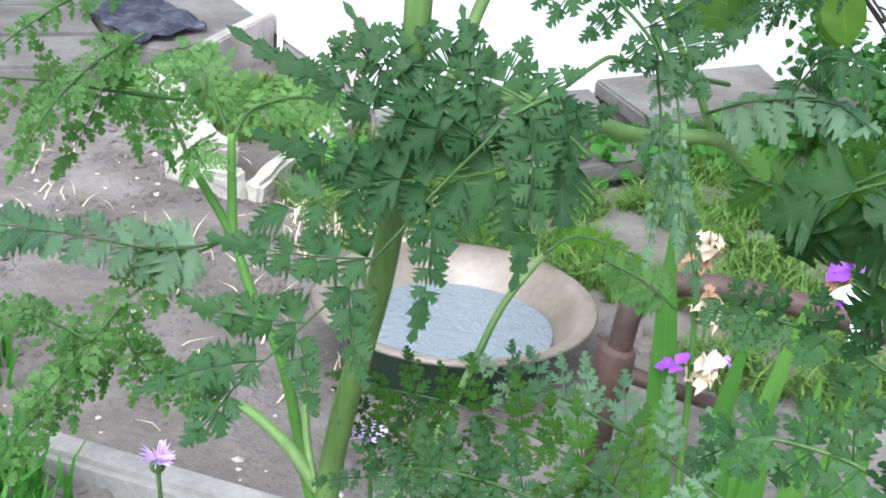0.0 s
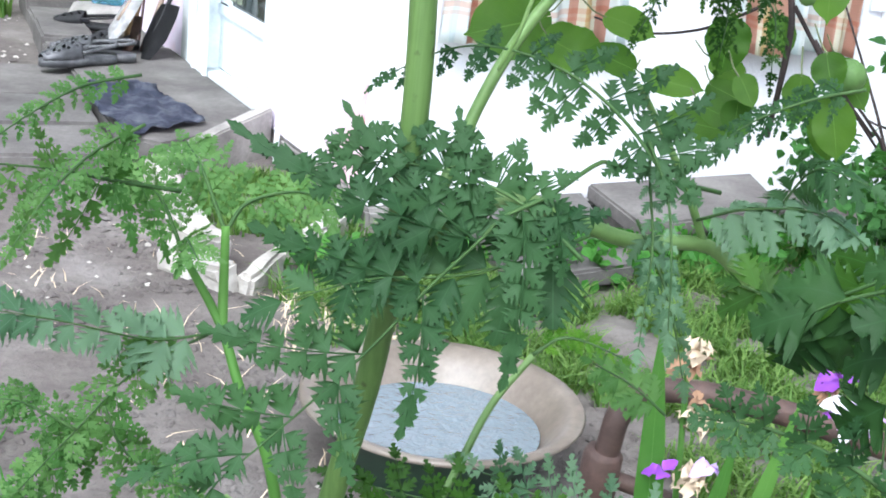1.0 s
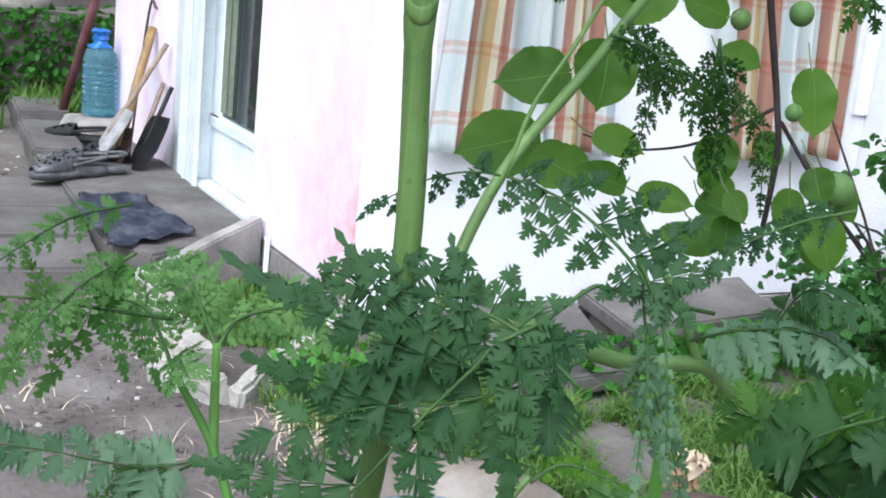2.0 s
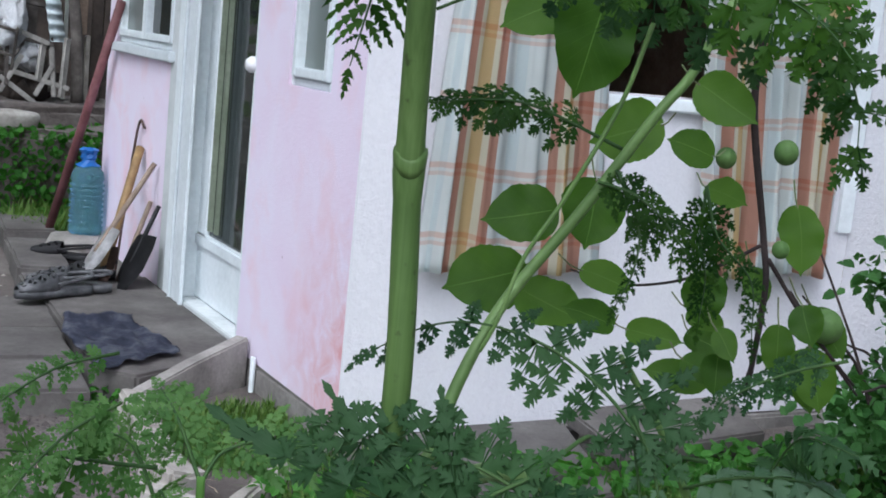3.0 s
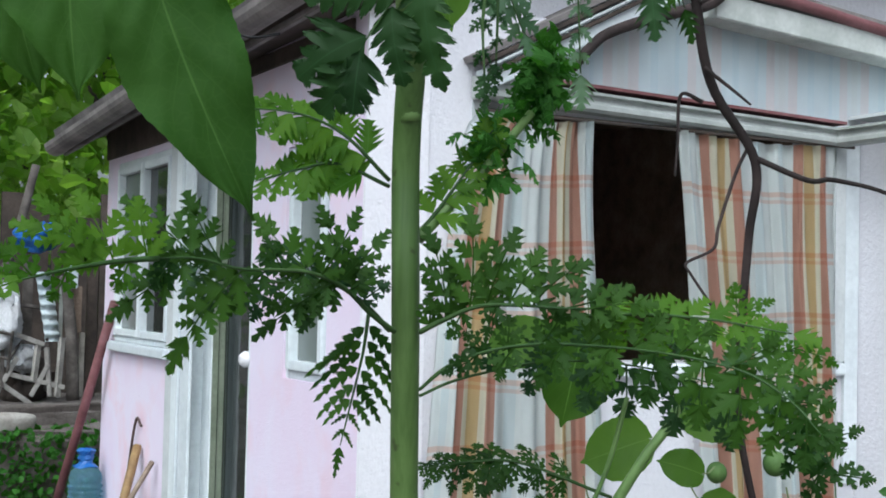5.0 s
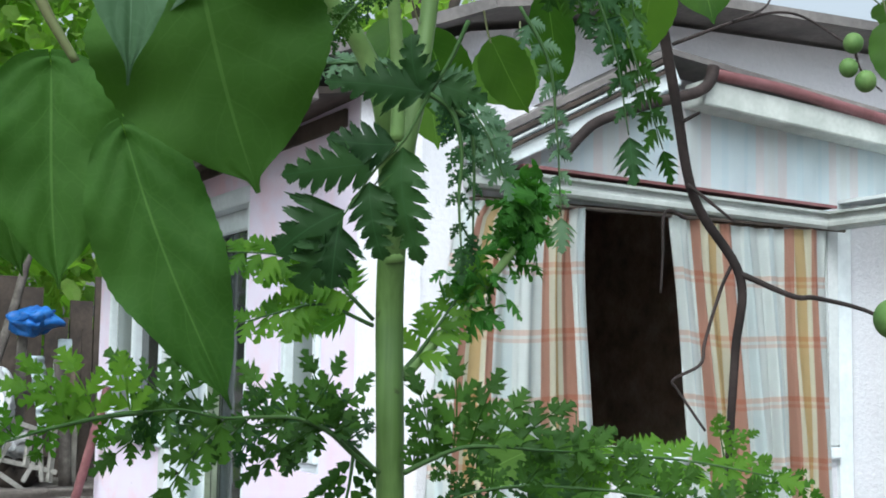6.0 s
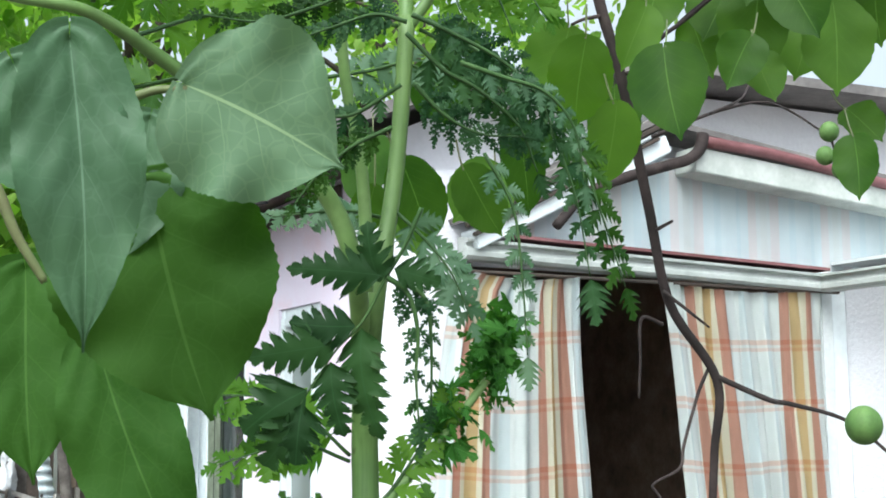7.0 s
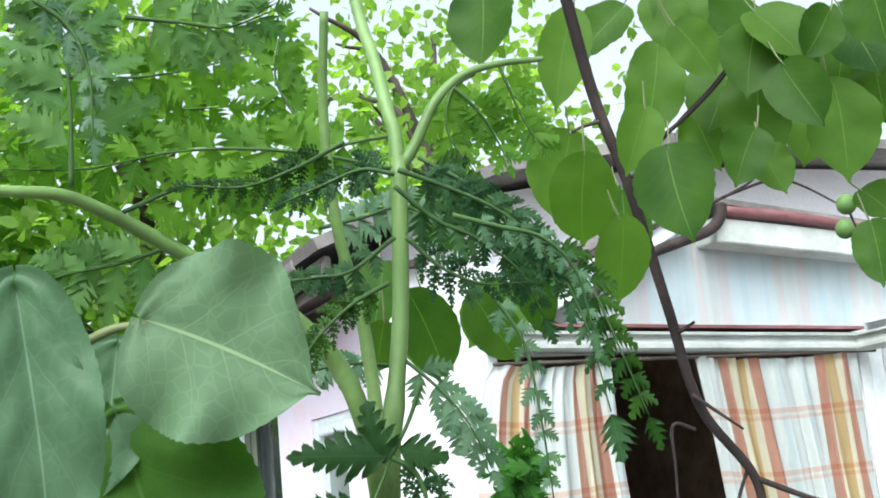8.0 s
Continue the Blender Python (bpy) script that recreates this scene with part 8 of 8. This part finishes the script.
tagged(one_box("board", (1.595, 1.657, 8.62, 8.65, 0.523, 1.448), GREY_WOOD, bevel=0.004), "wide grey-brown board standing in the heap", "board")
tagged(one_box("board", (1.862, 1.953, 8.56, 8.59, 0.951, 1.246), OLD_WOOD, bevel=0.004), "short tan board nailed to a post", "board")
tagged(one_box("board", (1.958, 1.989, 8.60, 8.63, 0.535, 0.949), STONE, bevel=0.004), "narrow whitewashed board behind the iron pipe", "board")
tagged(one_box("board", (1.835, 1.856, 8.66, 8.69, 0.526, 1.312), EAVE_PAINT, bevel=0.004), "narrow pale painted board behind the zinc sheet", "board")
tagged(one_box("board", (2.029, 2.099, 8.75, 8.78, 0.524, 1.515), DARK_WOOD, bevel=0.004), "dark board standing at the end of the heap", "board")
for a, b, r in (((1.901, 8.500, 0.523), (1.829, 8.500, 1.310), 0.042), ((1.479, 8.900, 1.174), (1.701, 8.900, 2.038), 0.035)):
    bm = bmesh.new()
    tube(bm, spline([a, tuple((Vector(a) + Vector(b)) / 2 + V(0.015, 0, 0)), b], 5), (r, r * 0.8), 10)
    tagged(part("fence_post", bm, GREY_WOOD, smooth=True), "weathered round wooden post in the heap", "post", "posts in the heap")


def chair_frame(m):
    c = thing("broken_chair", "broken grey wooden chair frame on the junk heap", "chair", "broken chairs")
    for a, b in (((0, 0, 0), (0, 0.02, 0.8)), ((0.4, 0, 0), (0.4, 0.02, 0.8)), ((0, 0.38, 0), (0, 0.38, 0.42)), ((0.4, 0.38, 0), (0.4, 0.38, 0.42))):
        bar("leg", a, b, 0.03, 0.03, GREY_WOOD, c)
    for a, b in (((0, 0.01, 0.42), (0.4, 0.01, 0.42)), ((0, 0.38, 0.4), (0.4, 0.38, 0.4)), ((0, 0, 0.4), (0, 0.38, 0.4)), ((0.4, 0, 0.4), (0.4, 0.38, 0.4)), ((0, 0.02, 0.75), (0.4, 0.02, 0.75)), ((0, 0.2, 0.15), (0.4, 0.2, 0.15))):
        bar("rail", a, b, 0.024, 0.034, GREY_WOOD, c)
    c.matrix_world = m @ Matrix.Scale(0.72, 4)
    return c


first_chair = chair_frame(pose(1.44, 8.36, 0.616, -14, 6, 14))
copy_thing(first_chair, pose(1.10, 8.42, 0.586, -8, -82, 20) @ Matrix.Scale(0.72, 4))
copy_thing(first_chair, pose(1.28, 8.50, 0.646, 28, 12, -22) @ Matrix.Scale(0.72, 4))


def sack(centre, size, seed, material_, label):
    bm = bmesh.new()
    bmesh.ops.create_icosphere(bm, subdivisions=4, radius=1.0)
    for v in bm.verts:
        p = v.co
        q = p + 0.38 * noise.noise_vector(p * 1.8 + V(seed, 0, 0)) + 0.16 * noise.noise_vector(p * 5 + V(0, seed, 0))
        v.co = V(q.x * size[0], q.y * size[1], q.z * size[2])
    ob = part("sack", bm, material_, smooth=True)
    ob.location = centre
    return tagged(ob, label, "sack", "sacks on the junk heap")


sack((1.462, 8.45, 1.040), (0.10, 0.12, 0.20), 1, SACK, "crumpled grey-white plastic sack on the junk heap")
sack((1.578, 8.55, 0.795), (0.11, 0.12, 0.10), 2, SACK, "dirty white plastic sack under the chairs")
tagged(rough_box("white_box", (1.411, 1.518, 8.42, 8.60, 1.149, 1.253), WHITE_PAINT, seed=3, amount=0.006), "battered white box on top of the sacks", "box")
sack((1.666, 8.50, 1.553), (0.15, 0.12, 0.09), 4, BLUE, "bright blue tarpaulin bundle on the heap")
sack((1.622, 8.75, 0.640), (0.20, 0.22, 0.17), 5, DARK_WOOD, "dark bundle at the base of the heap")
for a, b in (((1.403, 8.380, 0.666), (1.637, 8.360, 0.500)), ((1.468, 8.380, 0.703), (1.816, 8.360, 0.615)), ((1.502, 8.380, 0.947), (1.685, 8.360, 0.881)), ((1.654, 8.380, 0.896), (1.628, 8.360, 0.661)), ((1.703, 8.380, 0.863), (1.729, 8.360, 0.559)), ((1.617, 8.380, 0.561), (1.715, 8.360, 0.759)), ((1.797, 8.380, 0.920), (1.771, 8.360, 0.560)), ((1.408, 8.380, 0.572), (1.526, 8.360, 0.804))):
    tagged(bar("lath", a, b, 0.022, 0.03, LATH, None), "loose pale grey lath on the junk heap", "lath", "loose laths")
rock("rubble", (1.383, 7.90, 0.447), (0.17, 0.1, 0.06), STONE, "grey-white rubble lump in the grass", 14, 20)


# ---- grass, weeds and bushes ----
def grass_patch(name, label, spots, seed, material_, height=(0.05, 0.13), width=0.004, lean=0.6):
    rnd = random.Random(seed)
    verts, faces, uvs = [], [], []
    for x0, x1, y0, y1, count in spots:
        for i in range(count):
            x, y = rnd.uniform(x0, x1), rnd.uniform(y0, y1)
            if noise.noise(V(x * 4.5, y * 4.5, seed)) + 0.5 * noise.noise(V(x * 14, y * 14, seed)) < -0.05:
                continue
            z = ground_height(x, y) - 0.005
            h = rnd.uniform(*height)
            a = rnd.uniform(0, 2 * math.pi)
            d = V(math.cos(a), math.sin(a), 0) * h * rnd.uniform(0.1, lean)
            s = V(-math.sin(a), math.cos(a), 0) * width * rnd.uniform(0.6, 1.4)
            p0, p1, p2 = V(x, y, z), V(x, y, z) + d * 0.35 + V(0, 0, h * 0.6), V(x, y, z) + d + V(0, 0, h * rnd.uniform(0.7, 1.0))
            k0 = len(verts)
            verts += [p0 - s, p0 + s, p1 - s * 0.8, p1 + s * 0.8, p2]
            faces += [(k0, k0 + 1, k0 + 3, k0 + 2), (k0 + 2, k0 + 3, k0 + 4)]
    me = bpy.data.meshes.new(name)
    me.from_pydata(verts, [], faces)
    me.materials.append(material_)
    me.uv_layers.new(name="UVMap")
    return tagged(new(name, me), label, "grass", kind="stuff")


grass_patch("grass", "rough green grass by the wall foot", ((1.45, 3.4, 2.25, 3.05, 22000), (1.6, 3.4, 1.6, 2.3, 14000), (1.15, 1.95, 2.6, 3.4, 4200)), 3, GRASS, (0.03, 0.09), 0.003, 1.6)
grass_patch("grass", "short bright grass in the corner by the step", ((1.14, 1.58, 3.42, 4.02, 2600),), 4, GRASS, (0.03, 0.08))
grass_patch("grass", "grass at the end of the yard", ((0.9, 2.0, 6.9, 8.2, 5000), (0.6, 2.6, 7.6, 9.2, 7000), (2.0, 5.0, 8.0, 14.0, 5000)), 5, GRASS, (0.08, 0.22), 0.007)
grass_patch("grass", "bright weeds in the flower bed", ((-0.3, 0.35, 1.75, 2.5, 900), (0.0, 0.3, 1.5, 1.8, 500)), 6, CLOVER, (0.06, 0.16), 0.006)
grass_patch("dry_grass", "thin dry straw lying on the earth", ((1.05, 1.5, 2.5, 3.1, 500), (0.5, 1.3, 1.9, 3.6, 260)), 7, WILTED, (0.02, 0.05), 0.002, 3.0)


def pebbles(name, label, spots, seed, material_, size):
    """Loose clods and small stones lying on the earth."""
    rnd = random.Random(seed)
    verts, faces = [], []
    for x0, x1, y0, y1, count in spots:
        for i in range(count):
            x, y = rnd.uniform(x0, x1), rnd.uniform(y0, y1)
            if noise.noise(V(x * 3, y * 3, seed)) < -0.15:
                continue
            r = size * rnd.uniform(0.25, 1.0) ** 2 + 0.002
            c = V(x, y, ground_height(x, y) + r * 0.15)
            k = len(verts)
            ring = [V(math.cos(q * 1.2566 + x * 90), math.sin(q * 1.2566 + x * 90), 0) * r * rnd.uniform(0.7, 1.3) for q in range(5)]
            verts += [c + p + V(0, 0, r * rnd.uniform(-0.2, 0.2)) for p in ring] + [c + V(rnd.uniform(-0.3, 0.3) * r, rnd.uniform(-0.3, 0.3) * r, r * rnd.uniform(0.4, 0.8)), c - V(0, 0, r * 0.6)]
            for q in range(5):
                faces += [(k + q, k + (q + 1) % 5, k + 5), (k + (q + 1) % 5, k + q, k + 6)]
    me = bpy.data.meshes.new(name)
    me.from_pydata(verts, [], faces)
    me.materials.append(material_)
    return tagged(new(name, me), label, "pebbles", kind="stuff")


pebbles("pebbles", "small clods and pebbles scattered on the bare earth", ((0.2, 1.1, 1.5, 4.0, 3500), (1.1, 3.2, 1.2, 3.0, 3500), (0.2, 1.0, 3.6, 8.0, 1500)), 12, DIRT, 0.013)
pebbles("rubble_bits", "pale stone and plaster bits on the bare earth", ((0.3, 1.4, 1.6, 3.6, 120), (0.9, 1.2, 5.6, 7.6, 70)), 13, STONE, 0.011)


def leaf_mass(name, parent, centre, size, count, leaf, seed, material_, blobs=0):
    """Many single leaves in an uneven cloud of clumps."""
    rnd = random.Random(seed)
    clumps = [Vector(centre) + V(rnd.gauss(0, size[0] * 0.5), rnd.gauss(0, size[1] * 0.5), rnd.gauss(0, size[2] * 0.5)) for i in range(blobs)] if blobs else None
    verts, faces, uv = [], [], []
    for i in range(count):
        if clumps:
            c = clumps[i % blobs]
            p = c + V(rnd.gauss(0, size[0] * 0.16), rnd.gauss(0, size[1] * 0.16), rnd.gauss(0, size[2] * 0.13))
        else:
            p = Vector(centre) + V(rnd.uniform(-1, 1) * size[0], rnd.uniform(-1, 1) * size[1], rnd.uniform(-1, 1) * size[2])
        l = leaf * rnd.uniform(0.7, 1.3)
        t = V(rnd.uniform(-1, 1), rnd.uniform(-1, 1), rnd.uniform(-1.2, 0.5)).normalized()
        n = V(rnd.uniform(-1, 1), rnd.uniform(-1, 1), rnd.uniform(0.1, 1.4))
        n = (n - t * n.dot(t)).normalized()
        s = n.cross(t) * l * 0.38
        k0 = len(verts)
        verts += [p, p + t * l * 0.3 + s + n * l * 0.06, p + t * l * 0.7 + s * 0.75 + n * l * 0.02, p + t * l - n * l * 0.12, p + t * l * 0.7 - s * 0.75 + n * l * 0.02, p + t * l * 0.3 - s + n * l * 0.06, p + t * l * 0.55 - n * l * 0.03]
        faces += [(k0, k0 + 1, k0 + 6), (k0 + 1, k0 + 2, k0 + 6), (k0 + 2, k0 + 3, k0 + 6), (k0 + 3, k0 + 4, k0 + 6), (k0 + 4, k0 + 5, k0 + 6), (k0 + 5, k0, k0 + 6)]
        uv.append(((0, 0.5), (0.3, 1), (0.7, 0.9), (1, 0.5), (0.7, 0.1), (0.3, 0), (0.55, 0.5)))
    me = bpy.data.meshes.new(name)
    me.from_pydata(verts, [], faces)
    me.materials.append(material_)
    layer = me.uv_layers.new(name="UVMap")
    idx = np.empty(len(me.loops), dtype=np.int32)
    me.loops.foreach_get("vertex_index", idx)
    flat = np.array(uv, dtype=np.float32).reshape(-1, 2)[idx]
    layer.data.foreach_set("uv", flat.ravel())
    ob = new(name, me)
    if parent is not None:
        ob.parent = parent
    return ob


tagged(leaf_mass("weeds", None, (2.5, 2.92, -0.06), (0.6, 0.12, 0.08), 1100, 0.04, 21, CLOVER), "lush round-leaved weeds along the wall foot", "weeds", kind="stuff")
tagged(leaf_mass("weeds", None, (1.5, 3.12, -0.08), (0.3, 0.10, 0.05), 300, 0.035, 22, CLOVER), "lush round-leaved weeds beside the stones", "weeds", kind="stuff")
tagged(leaf_mass("weeds", None, (1.45, 8.0, 0.184), (0.6, 0.42, 0.24), 5200, 0.05, 24, CLOVER), "rank green weeds on the bank before the junk heap", "weeds", kind="stuff")
tagged(leaf_mass("weeds", None, (1.02, 4.03, -0.09), (0.1, 0.08, 0.04), 120, 0.03, 23, CLOVER), "small weeds in the paving joint", "weeds", kind="stuff")

bush = thing("currant_bush", "dense dark green currant bush at the white wall", "bush")
for i in range(9):
    a = i * 0.7
    stalk_part("branch", bush, [(2.95, 2.55, -0.15), (2.95 + 0.15 * math.cos(a), 2.55 + 0.15 * math.sin(a), 0.3), (2.95 + 0.38 * math.cos(a), 2.55 + 0.38 * math.sin(a), 0.75 - 0.2 * (i % 3))], (0.008, 0.003), BARK, 6, 4)
leaf_mass("crown", bush, (3.16, 2.5, 0.24), (0.36, 0.34, 0.38), 7000, 0.040, 31, BUSH_LEAF, blobs=70)
bush2 = thing("low_bush", "low yellow-flowered green bush before the wing wall", "bush")
stalk_part("branch", bush2, [(3.3, 2.2, -0.15), (3.28, 2.2, 0.2), (3.25, 2.25, 0.7)], (0.008, 0.003), BARK, 6, 4)
leaf_mass("crown", bush2, (3.32, 2.25, 0.48), (0.26, 0.36, 0.46), 5200, 0.030, 32, BUSH_LEAF, blobs=60)
for i in range(16):
    a, h = i * 2.4, 0.2 + 0.045 * i
    petal_part("blossom", bush2, YELLOW, (3.12 + 0.30 * math.cos(a), 2.06 + 0.08 * math.sin(a), h), 0.02, 5, 60 + i, 0.1, "small yellow blossom")


def tree(x, y, h, spread, leaves, seed, label, leaf=0.11, low=0.35, blobs=60, trunk=0.16, mat=None):
    rnd = random.Random(seed)
    tr = thing("tree", label, "tree", "trees behind the house")
    bm = bmesh.new()
    z0 = ground_height(x, y) - 0.05
    tube(bm, spline([(x, y, z0), (x + 0.1, y, z0 + h * 0.25), (x - 0.05, y + 0.1, z0 + h * 0.5), (x + 0.1, y, z0 + h * 0.85)], 6), (trunk, trunk * 0.25), 12)
    part("trunk", bm, DARK_WOOD, tr, smooth=True)
    for i in range(9):
        a = rnd.uniform(0, 2 * math.pi)
        zb = z0 + h * rnd.uniform(0.25, 0.65)
        e = V(x + math.cos(a) * spread * rnd.uniform(0.5, 0.95), y + math.sin(a) * spread * rnd.uniform(0.5, 0.95), zb + h * rnd.uniform(0.05, 0.35))
        bm = bmesh.new()
        tube(bm, spline([(x, y, zb), tuple(V(x, y, zb).lerp(e, 0.5) + V(0, 0, 0.1 * h)), tuple(e)], 5), (trunk * 0.4, trunk * 0.08), 8)
        part("limb", bm, DARK_WOOD, tr, smooth=True)
    leaf_mass("crown", tr, (x, y, z0 + h * (low + (1 - low) * 0.5)), (spread, spread, h * (1 - low) * 0.5), leaves, leaf, seed + 5, mat or TREE_LEAF, blobs=blobs)
    return tr


tree(0.6, 11.5, 6.0, 2.2, 7000, 41, "leafy garden tree with dark trunk behind the heap", 0.16, 0.22, 80)
tree(3.4, 13.0, 8.0, 2.6, 2900, 42, "tall leafy tree behind the house roof", 0.17, 0.3, 60)
tree(7.0, 13.5, 8.5, 2.6, 1900, 43, "thin-crowned tall tree behind the house roof", 0.16, 0.35, 40)
tree(-1.6, 9.5, 5.5, 1.8, 4200, 44, "leafy garden tree at the yard's edge", 0.14, 0.25, 60)
tree(2.0, 15.5, 6.0, 3.0, 6000, 45, "broad leafy tree at the end of the garden", 0.18, 0.1, 80)
tree(5.4, 10.0, 6.0, 1.5, 1200, 46, "slender tree close behind the house", 0.11, 0.45, 40)
